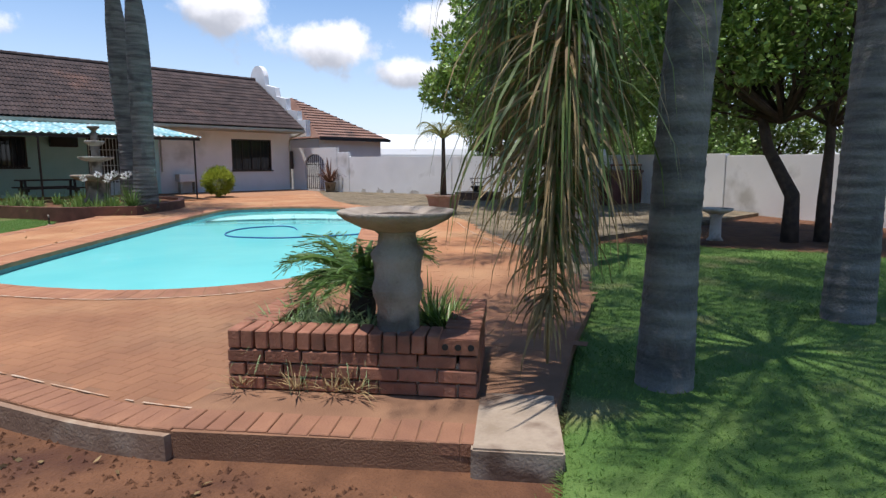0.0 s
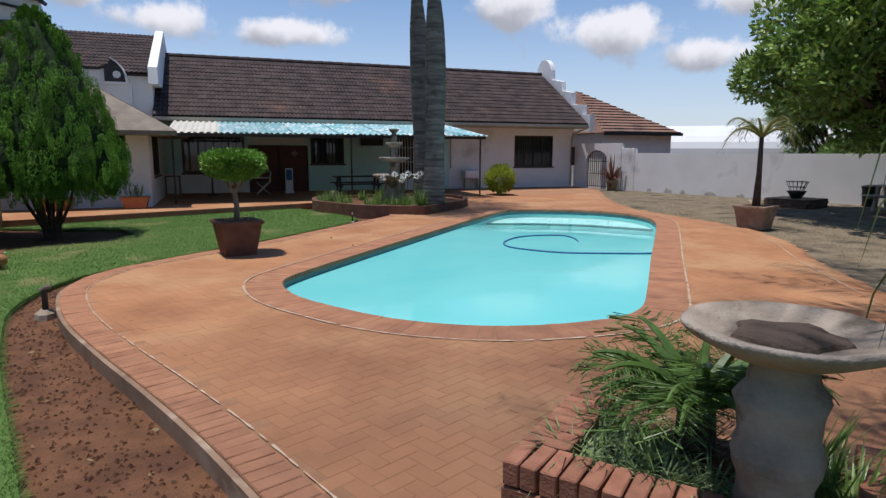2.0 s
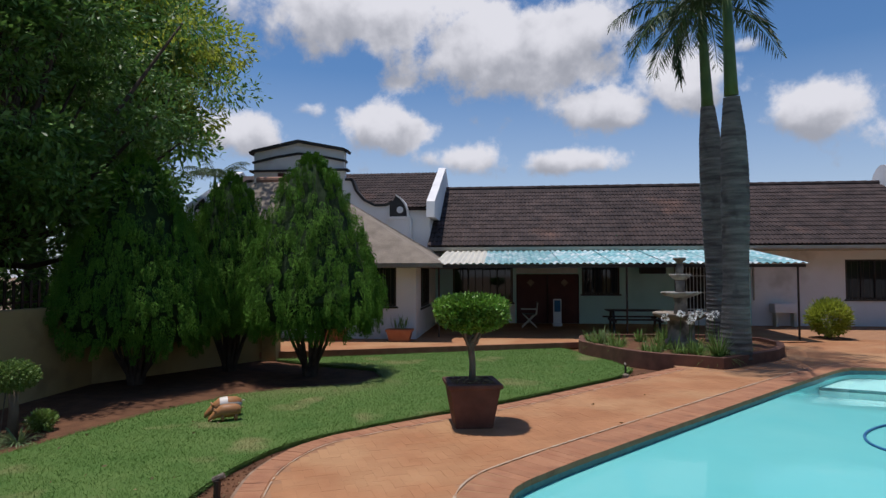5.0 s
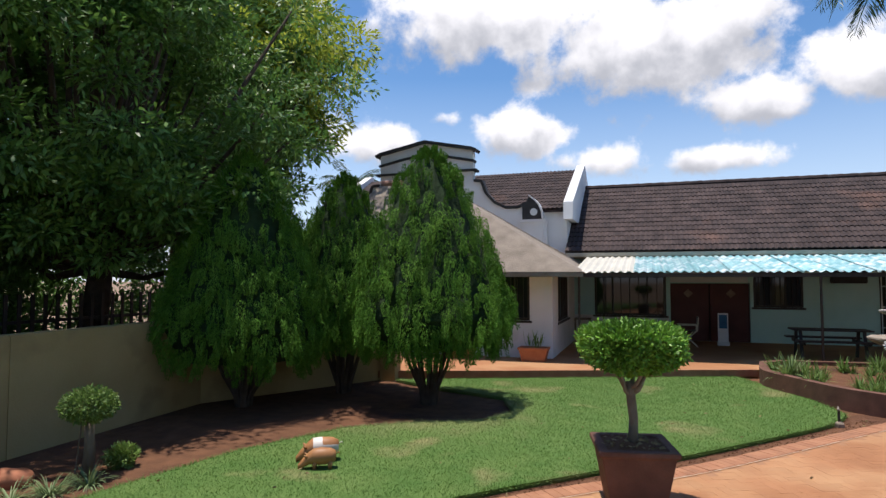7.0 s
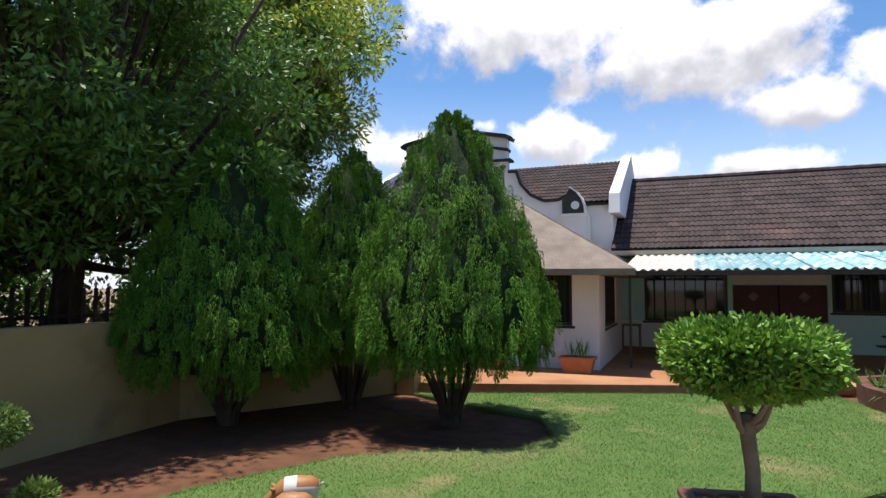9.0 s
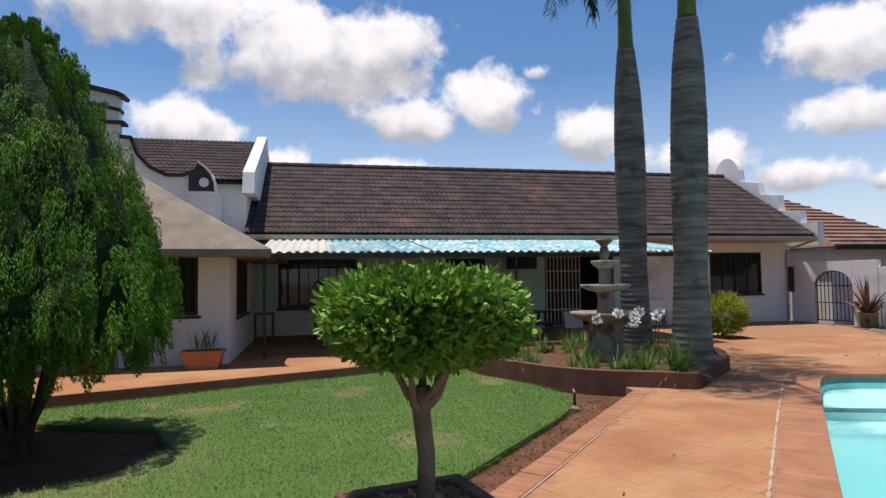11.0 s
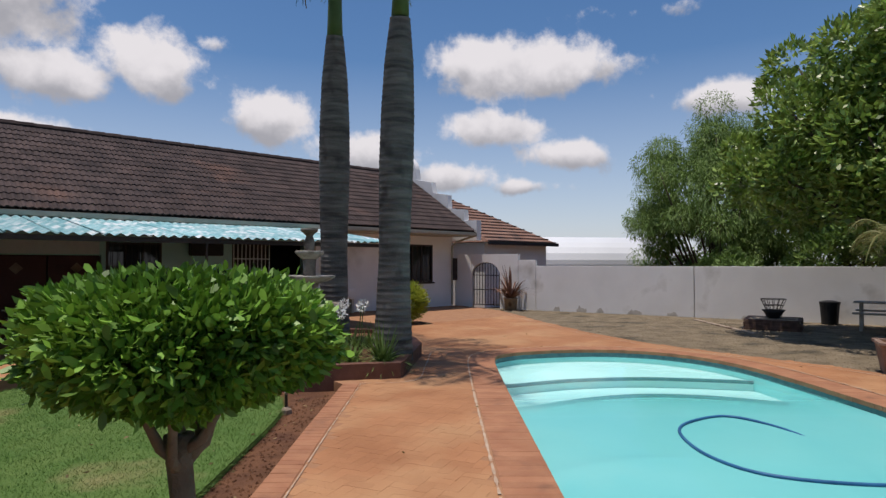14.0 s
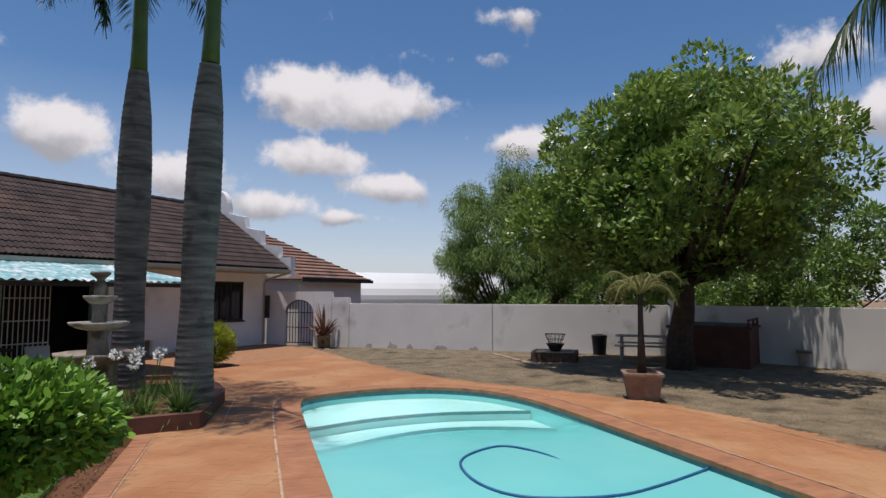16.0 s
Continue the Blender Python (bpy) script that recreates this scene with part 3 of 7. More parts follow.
for a, b in zip(rings, rings[1:]):
    for i in range(len(a)):
        j = (i + 1) % len(a)
        bm.faces.new((a[i], a[j], b[j], b[i]))
bm.faces.new(rings[-1])
part("basin", bm, M_POOL, pool, smooth=True)
small = np.array([cx, cy]) + (np.array(POOL) - (cx, cy)) * .99
for z, curve in ((-.36, [(6.0, 14.5), (6.63, 14.28), (7.6, 14.05), (8.43, 13.6), (9.0, 12.9), (9.35, 12.05), (9.6, 11.4)]), (-.22, [(6.55, 15.2), (6.94, 15.02), (7.9, 14.66), (8.85, 14.02), (9.5, 13.25), (10.04, 12.44), (10.4, 11.8)])):
    arc = smooth_loop(curve, 16, False)
    front = [p for p in arc if inside(small, [p[0]], [p[1]])[0]]
    fl, fr = np.array(front[0]), np.array(front[-1])
    # outline points beyond the arc, from its right end round the far end to its left end
    il = int(np.argmin(np.hypot(*(small - fl).T)))
    ir = int(np.argmin(np.hypot(*(small - fr).T)))
    run = [tuple(q) for q in small[ir + 1:il]]
    part("step", prism(run + front, -1.25, z), M_POOLS, pool)
    part("step_edge", tube([(p[0], p[1], z) for p in front], .03, 6), M_POOLT, pool, "dark tiled step edge")
water = part("pool_water", prism(POOL, -.125, -.12), M_WATER)
tagged(water, "still turquoise pool water reflecting the sky", "water", kind="structure")
water.visible_shadow = False

# hose of the pool cleaner
hose_path = smooth_loop([(7.42, 9.3, -.04), (7.25, 9.4, -.10), (6.4, 9.74, -.108), (5.78, 10.1, -.108), (5.33, 10.8, -.108), (5.45, 11.38, -.108), (5.93, 11.88, -.108), (6.4, 12.04, -.108), (7.0, 11.9, -.108), (7.03, 11.45, -.112), (6.83, 10.93, -.15), (6.7, 10.38, -.35), (6.6, 10.0, -.9)], 8, False)
hose = part("pool_hose", tube(hose_path, .016, 8), M_HOSE, None, smooth=True)
tagged(hose, "blue ribbed cleaner hose floating in the pool", "hose")

# lawns: turf a little above the soil
LAWN_W = smooth_loop([(3.7, 16.2), (3.3, 15.4), (2.25, 14.2), (1.0, 12.85), (.15, 12.05), (-1.22, 10.6), (-1.62, 9.6), (-1.68, 8.6), (-1.5, 7.7), (-1.2, 6.6), (-.75, 5.2), (-.35, 4.0), (.15, 2.8), (.6, 2.1), (1.0, 1.6)], 4, False)
LAWN_W += [(1.9, 1.35), (2.15, 1.5), (2.5, 1.72), (3.6, 2.33), (5.55, 3.32), (7.2, 5.0), (9.3, 5.2), (10.6, 2.0), (10.2, -7), (-5, -7), (-5.0, 5), (-4.4, 9.4), (-3.9, 11.6), (-3.2, 13.0), (-2.4, 13.6), (-1.5, 14.0), (-1.2, 14.8), (-1.6, 15.8), (-3.0, 16.3), (-4.1, 16.9), (-1.2, 18.1), (2.6, 19.55), (3.0, 18.6), (3.5, 17.2)]
lawn = part("lawn", prism(LAWN_W, -.3, -.085), M_LAWN)
tagged(lawn, "mown green lawn with dry yellow patches", "lawn", kind="structure")
gravel = part("gravel_yard", prism(smooth_loop(DECK_E, 5, False)[:46] + [(9.6, 5.6), (13.0, 5.4), (17.5, 5.2), (19.4, 9.0), (20.2, 12.0), (18.7, 17.6), (16.7, 25.0)], -.4, -.05), M_GRAVEL)
tagged(gravel, "grey-brown gravel yard in tree shade", "gravel", kind="structure")
stoep = part("stoep_floor", prism([(-4.55, 17.1), (-1.2, 18.35), (3.05, 19.9), (9.2, 20.6), (9.2, 26.2), (-8, 26.2), (-8, 17.5)], -.3, .03), M_PAVER)
tagged(stoep, "brown-red paved veranda floor with a raised edge", "floor", kind="structure")
bm = bmesh.new()
for a, b in zip([(-4.6, 17.05), (-1.2, 18.3)], [(-1.2, 18.3), (3.05, 19.85)]):
    bar((*a, -.02), (*b, -.02), .12, .14, bm)
kerb2 = part("stoep_edging", bm, M_COPING)
tagged(kerb2, "red brick edging between lawn and veranda", "edging", kind="structure")

# deck kerb: concrete edge below the brick border
kl = smooth_loop(KERB, 5, False)[:42]
kerb = part("concrete_kerb", prism(kl + [tuple(np.array(q) - np.array([.035, .012])) for q in kl[::-1]], -.3, -.012), M_KERBD)
tagged(kerb, "soil-stained concrete kerb along the paving", "kerb", kind="structure")

# ---- house ----
FY, EY, EZ, RY, RZ = 26.02, 24.75, 2.83, 29.16, 5.51
HX0, HX1 = -1.75, 16.1


def wall_with_holes(x0, x1, z0, z1, y0, y1, holes):
    """A wall along x with rectangular openings (xa, xb, za, zb) right through it."""
    bm = bmesh.new()
    xs = sorted({x0, x1, *[h[0] for h in holes], *[h[1] for h in holes]})
    for a, b in zip(xs, xs[1:]):
        cuts = sorted([(h[2], h[3]) for h in holes if h[0] <= a + 1e-6 and h[1] >= b - 1e-6])
        z = z0
        for lo, hi in cuts + [(z1, z1)]:
            if lo > z + 1e-4:
                box(a, b, y0, y1, z, lo, bm=bm)
            z = max(z, hi)
    bmesh.ops.remove_doubles(bm, verts=bm.verts, dist=1e-4)
    return bm


W_R = (13.09, 15.08, .95, 2.35)
W_L = (-.82, 1.42, .8, 2.2)
W_M = (3.95, 5.3, 1.12, 2.2)
hw1 = part("wall_south", wall_with_holes(HX0, 9.9, 0, 2.95, FY, FY + .25, [W_L, (1.55, 3.85, .03, 1.85), W_M, (7.25, 9.6, .03, 2.3)]), M_AQUA)
tagged(hw1, "pale aqua plastered veranda wall", "wall", kind="structure")
hw2 = part("wall_south_east", wall_with_holes(9.9, HX1, 0, 2.95, FY, FY + .25, [W_R]), M_WHITE)
tagged(hw2, "off-white plastered house wall", "wall", kind="structure")
hw3 = part("wall_panel", box(HX0, 1.5, FY - .012, FY - .002, .03, .8), M_WHITE)
tagged(hw3, "cream painted panel under the window", "wall", kind="structure")
hw4 = part("wall_east", box(HX1 - .25, HX1, FY + .25, 32.3, 0, 2.95), M_WHITE)
tagged(hw4, "off-white plastered end wall", "wall", kind="structure")
hw5 = part("wall_north", box(HX0, HX1, 32.3, 32.55, 0, 2.95), M_WHITE)
tagged(hw5, "plain plastered rear wall", "wall", kind="structure")
# room behind the openings, painted dark in place of real shade
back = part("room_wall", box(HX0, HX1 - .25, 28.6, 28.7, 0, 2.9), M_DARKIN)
tagged(back, "inner wall behind the openings, coloured dark for indoor shade", "wall", kind="structure")
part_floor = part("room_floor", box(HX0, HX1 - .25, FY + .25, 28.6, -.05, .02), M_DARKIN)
tagged(part_floor, "indoor floor coloured dark for the room's shade", "floor", kind="structure")
ceil = part("ceiling", box(HX0, HX1, FY, 32.5, 2.955, 3.0), M_WHITE)
tagged(ceil, "flat white ceiling and soffit", "ceiling", kind="structure")


def barred_window(name, x0, x1, z0, z1, y, bars, label, mullions=3):
    w = thing(name, (x0 + x1) / 2, y, z0, 0, label, "window", kind="structure")
    hx, h = (x1 - x0) / 2, z1 - z0
    bm = bmesh.new()
    t_ = .06
    for q in ((-hx, hx, 0, t_), (-hx, hx, h - t_, h), (-hx, -hx + t_, t_, h - t_), (hx - t_, hx, t_, h - t_)):
        box(q[0], q[1], -.03, .05, q[2], q[3], bm=bm)
    part("window_frame", bm, M_STEEL, w)
    for i in range(mullions + 1):
        a, b = -hx + t_ + i * (2 * hx - 2 * t_) / (mullions + 1), -hx + t_ + (i + 1) * (2 * hx - 2 * t_) / (mullions + 1)
        part("pane", box(a + .015, b - .015, .03, .036, t_, h - t_), M_GLASS, w)
        if i:
            part("mullion", box(a - .015, a + .015, -.01, .05, t_, h - t_), M_STEEL, w)
    for i in range(bars):
        x = -hx + (i + 1) * 2 * hx / (bars + 1)
        part("burglar_bar", tube([(x, -.05, .02), (x, -.05, h - .02)], .009, 6), M_STEEL, w)
    part("window_sill", box(-hx - .06, hx + .06, -.1, .05, -.06, -.002, .01), M_STEEL, w)
    return w


barred_window("window_1", *W_R, FY + .03, 9, "dark brown steel window with burglar bars", 3)
barred_window("window_2", *W_L, FY + .03, 7, "wide dark steel veranda window with curtains behind", 3)
barred_window("window_3", *W_M, FY + .03, 8, "dark barred veranda window", 2)
curt = thing("curtain", 0, 0, 0, 0, "pale beige curtains hanging behind the veranda window", "curtain")
for x in (-.6, .35, 1.05):
    bm = bmesh.new()
    vs = [[bm.verts.new((x + .32 * k / 14, FY + .2 + .02 * math.sin(k * 1.9), z)) for k in range(15)] for z in (.85, 2.15)]
    for k in range(14):
        bm.faces.new((vs[0][k], vs[0][k + 1], vs[1][k + 1], vs[1][k]))
    part("drape", bm, M_CREAM, curt)
door = thing("door_1", 2.7, FY + .05, .03, 0, "dark maroon wooden double door with lighter diamonds", "door", kind="structure")
for s in (-1, 1):
    part("leaf", box(s * .575 - .56, s * .575 + .56, 0, .05, 0, 1.8, .008), M_MAROON, door)
    dia = bmesh.new()
    bmesh.ops.create_cube(dia, size=1)
    bmesh.ops.transform(dia, matrix=Matrix.Translation((s * .62, -.003, 1.5)) @ Matrix.Rotation(math.pi / 4, 4, "Y") @ Matrix.Diagonal((.2, .006, .2, 1)), verts=dia.verts)
    part("diamond_panel", dia, M_POTD, door, "worn pale diamond")
part("door_handle", tube([(.06, -.05, .95), (.06, -.05, 1.1)], .012, 8), M_STEEL, door)
tp = part("wall_panel", box(1.55, 3.8, FY - .014, FY - .003, 1.88, 2.2), M_PAPER)
tagged(tp, "pale board above the double door", "panel", kind="structure")
vent = part("wall_box", box(6.0, 6.9, FY - .25, FY - .002, 1.86, 2.3, .02), M_BLACK)
tagged(vent, "dark awning-shaped wall fitting under the roof", "wall fitting")
gate2 = thing("security_gate", 7.27, FY - .03, .03, 0, "white steel trellis security gate standing across a doorway", "gate")
for z in (.05, .55, 1.15, 1.75, 2.2):
    part("rail", box(0, 1.15, -.012, .012, z - .015, z + .015), M_WSTEEL, gate2)
for i in range(10):
    x = .02 + i * 1.11 / 9
    part("upright", tube([(x, 0, .02), (x, 0, 2.22)], .016, 6), M_WSTEEL, gate2)

# roof of the long wing
roof = thing("roof", 0, 0, 0, 0, "dark brown concrete tile roof, weathered reddish in places", "roof", kind="structure")
SL = math.hypot(RY - EY, RZ - EZ)
ANG = math.atan2(RZ - EZ, RY - EY)
RX0, RX1 = -1.62, 16.1
bm = slab_xz([(EY, EZ), (RY, RZ), (RY + (RY - EY), EZ), (RY + (RY - EY), EZ - .06), (RY, RZ - .08), (EY, EZ - .06)], RX0, RX1)
bmesh.ops.transform(bm, matrix=Matrix(((0, 1, 0, 0), (1, 0, 0, 0), (0, 0, 1, 0), (0, 0, 0, 1))), verts=bm.verts)
part("roof_deck", bm, M_TILE, roof)


def tile_mesh(w=.30, ln=.36):
    """One interlocking tile: a double roll across, a thick lower edge."""
    prof = [(0, .0), (.12, .024), (.25, .03), (.38, .01), (.5, .0), (.62, .024), (.75, .03), (.88, .01), (1, .0)]
    vs, fs = [], []
    for v_, lift in ((0, .03), (ln, .004)):
        for u, h in prof:
            vs.append((u * w, v_, h + lift))
    for u, h in prof:
        vs.append((u * w, 0, h + .004))
    n_ = len(prof)
    for k in range(n_ - 1):
        fs.append((k, k + 1, n_ + k + 1, n_ + k))
        fs.append((2 * n_ + k, 2 * n_ + k + 1, k + 1, k))
    return vs, fs


TV, TF = tile_mesh()
ROWS_, COLS_ = int(SL / .325), int((RX1 - RX0) / .30)


def roof_tiles(parent, x0, cols, rows, y0, z0, ang, material, singles=lambda r, c: False, course=.325):
    me = bpy.data.meshes.new("tile")
    me.from_pydata(TV, [], TF)
    me.materials.append(material)
    rest_v, rest_f = [], []
    rotm = Matrix.Rotation(ang, 4, "X")
    for r in range(rows):
        for c in range(cols):
            m = Matrix.Translation((x0 + c * .30, y0, z0)) @ rotm @ Matrix.Translation((0, r * course, .004 + .003 * math.sin(c * 12.9 + r * 78.2)))
            if singles(r, c):
                ob = new("tile", me)
                ob.matrix_basis = m
                ob.parent = parent
            else:
                k = len(rest_v)
                rest_v += [m @ Vector(v) for v in TV]
                rest_f += [tuple(k + i for i in f) for f in TF]
    ob = rawmesh("tile_field", rest_v, rest_f, material, parent)
    tagged(ob, kind="stuff")


roof_tiles(roof, RX0, COLS_, ROWS_, EY - .05, EZ + .012, ANG, M_TILE, lambda r, c: 2 <= c < 22 and r < 14)
for i in range(40):
    x = RX0 + i * (RX1 - RX0) / 40
    part("ridge_tile", tube([(x, RY, RZ - .01), (x + .47, RY, RZ + .005)], .1, 8), M_TILE, roof)
part("gutter", box(RX0, RX1, EY - .1, EY - .02, EZ - .14, EZ - .02, .02), M_GUTTER, roof, "cream painted gutter")
part("soffit", box(RX0, RX1, EY - .02, FY, EZ - .16, EZ - .1), M_GUTTER, roof)
for x in (HX1 - .05,):
    part("downpipe", tube([(x + .05, EY - .06, EZ - .12), (x, FY - .3, EZ - .35), (x, FY - .06, EZ - .5), (x, FY - .06, .05)], .04, 8), M_GUTTER, roof)

# stepped and rounded parapet on the east gable
prof = [(EY + .1, EZ - .3)]
steps = [(EY + .1, 3.3), (EY + .75, 3.3), (EY + .8, 3.75), (EY + 1.7, 3.85), (EY + 1.75, 4.4), (EY + 2.6, 4.55), (EY + 2.7, 5.0), (RY - .75, 5.2)]
prof += steps
prof += [(RY - .72 * math.cos(a), 5.45 + .78 * math.sin(a)) for a in np.linspace(0.05, math.pi - .05, 15)]
prof += [(2 * RY - y, z) for y, z in steps[::-1]] + [(2 * RY - EY - .1, EZ - .3)]
bm = slab_xz(prof, HX1 + .17, HX1 + .42)
bmesh.ops.transform(bm, matrix=Matrix(((0, 1, 0, 0), (1, 0, 0, 0), (0, 0, 1, 0), (0, 0, 0, 1))), verts=bm.verts)
pp = part("parapet_east", bm, M_WHITE)
tagged(pp, "white stepped gable parapet with a round crest", "parapet", kind="structure")

# higher west wing with its curved gable
LW = thing("west_wing", 0, 0, 0, 0, "taller white wing with dark tiled roof and ornate curved gable", "house", kind="structure")
part("wall", box(-10.4, -1.6, 25.15, 25.45, 0, 4.3), M_WHITE, LW)
part("side_wall", box(-1.9, -1.6, 25.45, 33, 0, 4.3), M_WHITE, LW)
wy, wz, wr, wrz = 25.0, 4.25, 28.9, 6.2
bm = slab_xz([(wy, wz), (wr, wrz), (2 * wr - wy, wz), (2 * wr - wy, wz - .08), (wr, wrz - .1), (wy, wz - .08)], -10.4, -1.62)
bmesh.ops.transform(bm, matrix=Matrix(((0, 1, 0, 0), (1, 0, 0, 0), (0, 0, 1, 0), (0, 0, 0, 1))), verts=bm.verts)
wroof = part("roof", bm, M_TILE, LW)
for px in (-10.7, -1.66):
    bm = slab_xz([(wy - .35, wz - .35), (wy - .25, wz + .22), (wr, wrz + .2), (2 * wr - wy, wz + .2), (2 * wr - wy, wz - .3)], px, px + .3)
    bmesh.ops.transform(bm, matrix=Matrix(((0, 1, 0, 0), (1, 0, 0, 0), (0, 0, 1, 0), (0, 0, 0, 1))), verts=bm.verts)
    part("parapet", bm, M_WHITE, LW, "white sloping parapet")
wv, wf = [], []
wang = math.atan2(wrz - wz, wr - wy)
for r in range(13):
    for c in range(14):
        m = Matrix.Translation((-5.85 + c * .30, wy - .05, wz + .012)) @ Matrix.Rotation(wang, 4, "X") @ Matrix.Translation((0, r * .325, .004))
        k = len(wv)
        wv += [m @ Vector(v) for v in TV]
        wf += [tuple(k + i for i in f) for f in TF]
tagged(rawmesh("tile_field", wv, wf, M_TILE, LW), kind="stuff")
GX = -6.42
half = [(4.2, 3.0), (4.2, 3.88), (4.08, 3.93), (4.04, 4.25), (3.65, 4.68), (3.52, 4.48), (3.26, 4.36), (2.86, 4.36), (2.46, 4.56), (2.16, 4.9), (2.02, 5.28), (1.72, 5.3), (1.72, 6.28), (1.68, 6.4), (0, 6.72)]
gable = [(GX + x, z) for x, z in half] + [(GX - x, z) for x, z in half[::-1]][1:]
part("gable", slab_xz(gable, 24.85, 25.12), M_WHITE, LW, "white curved gable")


def ribbon(pts, y0, y1, t_):
    """A moulding that follows pts of (x, z)."""
    bm = bmesh.new()
    for a, b in zip(pts, pts[1:]):
        bar((a[0], (y0 + y1) / 2, a[1]), (b[0], (y0 + y1) / 2, b[1]), y1 - y0, t_, bm)
    return bm


for s in (1, -1):
    part("moulding", ribbon([(GX + s * x, z) for x, z in [(3.56, 4.48), (3.26, 4.36), (2.86, 4.36), (2.46, 4.56), (2.16, 4.9), (2.02, 5.3), (1.76, 5.32)]], 24.78, 25.14, .09), M_DARKTRIM, LW, "charcoal moulding")
    part("scroll_edge", ribbon([(GX + s * x, z) for x, z in [(4.08, 3.95), (4.06, 4.18), (3.97, 4.4), (3.82, 4.58), (3.64, 4.72)]], 24.72, 25.14, .045), M_WHITE, LW)
    part("scroll_block", slab_xz([(GX + s * x, z) for x, z in ((4.05, 3.93), (4.03, 4.18), (3.94, 4.4), (3.8, 4.57), (3.64, 4.69), (3.55, 4.5), (3.42, 4.36), (3.42, 3.93))][::s], 24.76, 24.845), M_DARKTRIM, LW)
    bm = lathe([(.12, 0), (.12, .03)], 20)
    bmesh.ops.transform(bm, matrix=pose(GX + s * 3.8, 24.755, 4.17, 90), verts=bm.verts)
    part("boss", bm, M_WHITE, LW)
    part("ledge", box(GX + s * 3.76 - .4, GX + s * 3.76 + .4, 24.72, 24.845, 3.84, 3.93), M_WHITE, LW)
    part("pier", box(GX + s * 3.76 - .34, GX + s * 3.76 + .34, 24.78, 24.845, 3.1, 3.838), M_WHITE, LW)
    part("vent_opening", box(GX + s * .66 - .13, GX + s * .66 + .13, 24.8, 24.86, 5.15, 5.6), M_MAROON, LW)
part("cornice", ribbon([(GX - 1.86, 6.34), (GX - 1.7, 6.42), (GX, 6.76), (GX + 1.7, 6.42), (GX + 1.86, 6.34)], 24.7, 25.2, .1), M_DARKTRIM, LW, "charcoal coping")
part("cornice", ribbon([(GX - 1.76, 6.0), (GX - .8, 6.2), (GX, 6.31), (GX + .8, 6.2), (GX + 1.76, 6.0)], 24.78, 25.14, .08), M_DARKTRIM, LW)
part("cornice", ribbon([(GX - 1.86, 5.68), (GX + 1.86, 5.68)], 24.74, 25.16, .07), M_DARKTRIM, LW)

# rounded annex with plastered thatch-shaped roof
HUT = thing("annex", 0, 0, 0, 0, "white annex with grey thatch-like hipped roof beside the veranda", "house", kind="structure")
part("wall", wall_with_holes(-8.0, -1.38, 0, 2.2, 20.3, 20.55, [(-2.75, -1.95, .95, 2.1)]), M_WHITE, HUT)
bm = wall_with_holes(20.55, 25.1, 0, 2.2, 0, .25, [(21.3, 23.6, .85, 2.1)])
bmesh.ops.transform(bm, matrix=Matrix(((0, 1, 0, -1.63), (1, 0, 0, 0), (0, 0, 1, 0), (0, 0, 0, 1))), verts=bm.verts)
bmesh.ops.recalc_face_normals(bm, faces=bm.faces)
part("wall", bm, M_WHITE, HUT)
# dark-painted wall gives the annex windows their indoor shade
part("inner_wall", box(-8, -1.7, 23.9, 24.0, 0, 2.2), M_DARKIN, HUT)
bm = bmesh.new()
ev = smooth_loop([(-.72, 20.3, 2.13), (-.72, 24.6, 2.13), (-1.2, 25.05, 2.13), (-8.2, 25.05, 2.13), (-8.7, 24.6, 2.13), (-8.7, 20.1, 2.13), (-8.2, 19.6, 2.13), (-1.3, 19.6, 2.13)], 4)
ridge = (-6.9, -5.5, 22.6, 5.08)                       # west end, east end, y, height
rings = []
for s, dz in ((0, -.09), (0, 0.03), (.33, .0), (.66, .03), (.93, 0)):
    rings.append([bm.verts.new((x + (min(max(x, ridge[0]), ridge[1]) - x) * s, y + (ridge[2] - y) * s, z + (ridge[3] - z) * s + dz)) for x, y, z in ev])
for a, b in zip(rings, rings[1:]):
    for i in range(len(a)):
        j = (i + 1) % len(a)
        bm.faces.new((a[i], a[j], b[j], b[i]))
bm.faces.new(rings[-1])
bm.faces.new(rings[0][::-1])
bmesh.ops.recalc_face_normals(bm, faces=bm.faces)
part("roof", bm, M_THATCH, HUT, "grey thatch-textured roof")
part("ridge_cap", tube([(ridge[0] - .15, ridge[2], ridge[3] - .1), (ridge[1] + .15, ridge[2], ridge[3] - .1)], .11, 10), M_TILE2, HUT, "faded red ridge capping")
w = barred_window("window_4", 0, .8, .95, 2.1, 0, 4, "dark annex window", 1)
w.matrix_basis = pose(-2.35, 20.38, .95)
w = barred_window("window_5", 0, 2.3, .85, 2.1, 0, 9, "dark barred side window of the annex", 2)
w.matrix_basis = pose(-1.45, 22.45, .85, 0, 0, 90)

# veranda roof of corrugated sheets
AWN = thing("veranda_roof", 0, 0, 0, 0, "lean-to of worn aqua corrugated sheets on thin dark posts", "awning", kind="structure")
AX0, AX1, AF, AFZ, AB, ABZ = -.95, 9.35, 20.85, 2.16, 24.8, 2.68
xs = AX0
i = 0
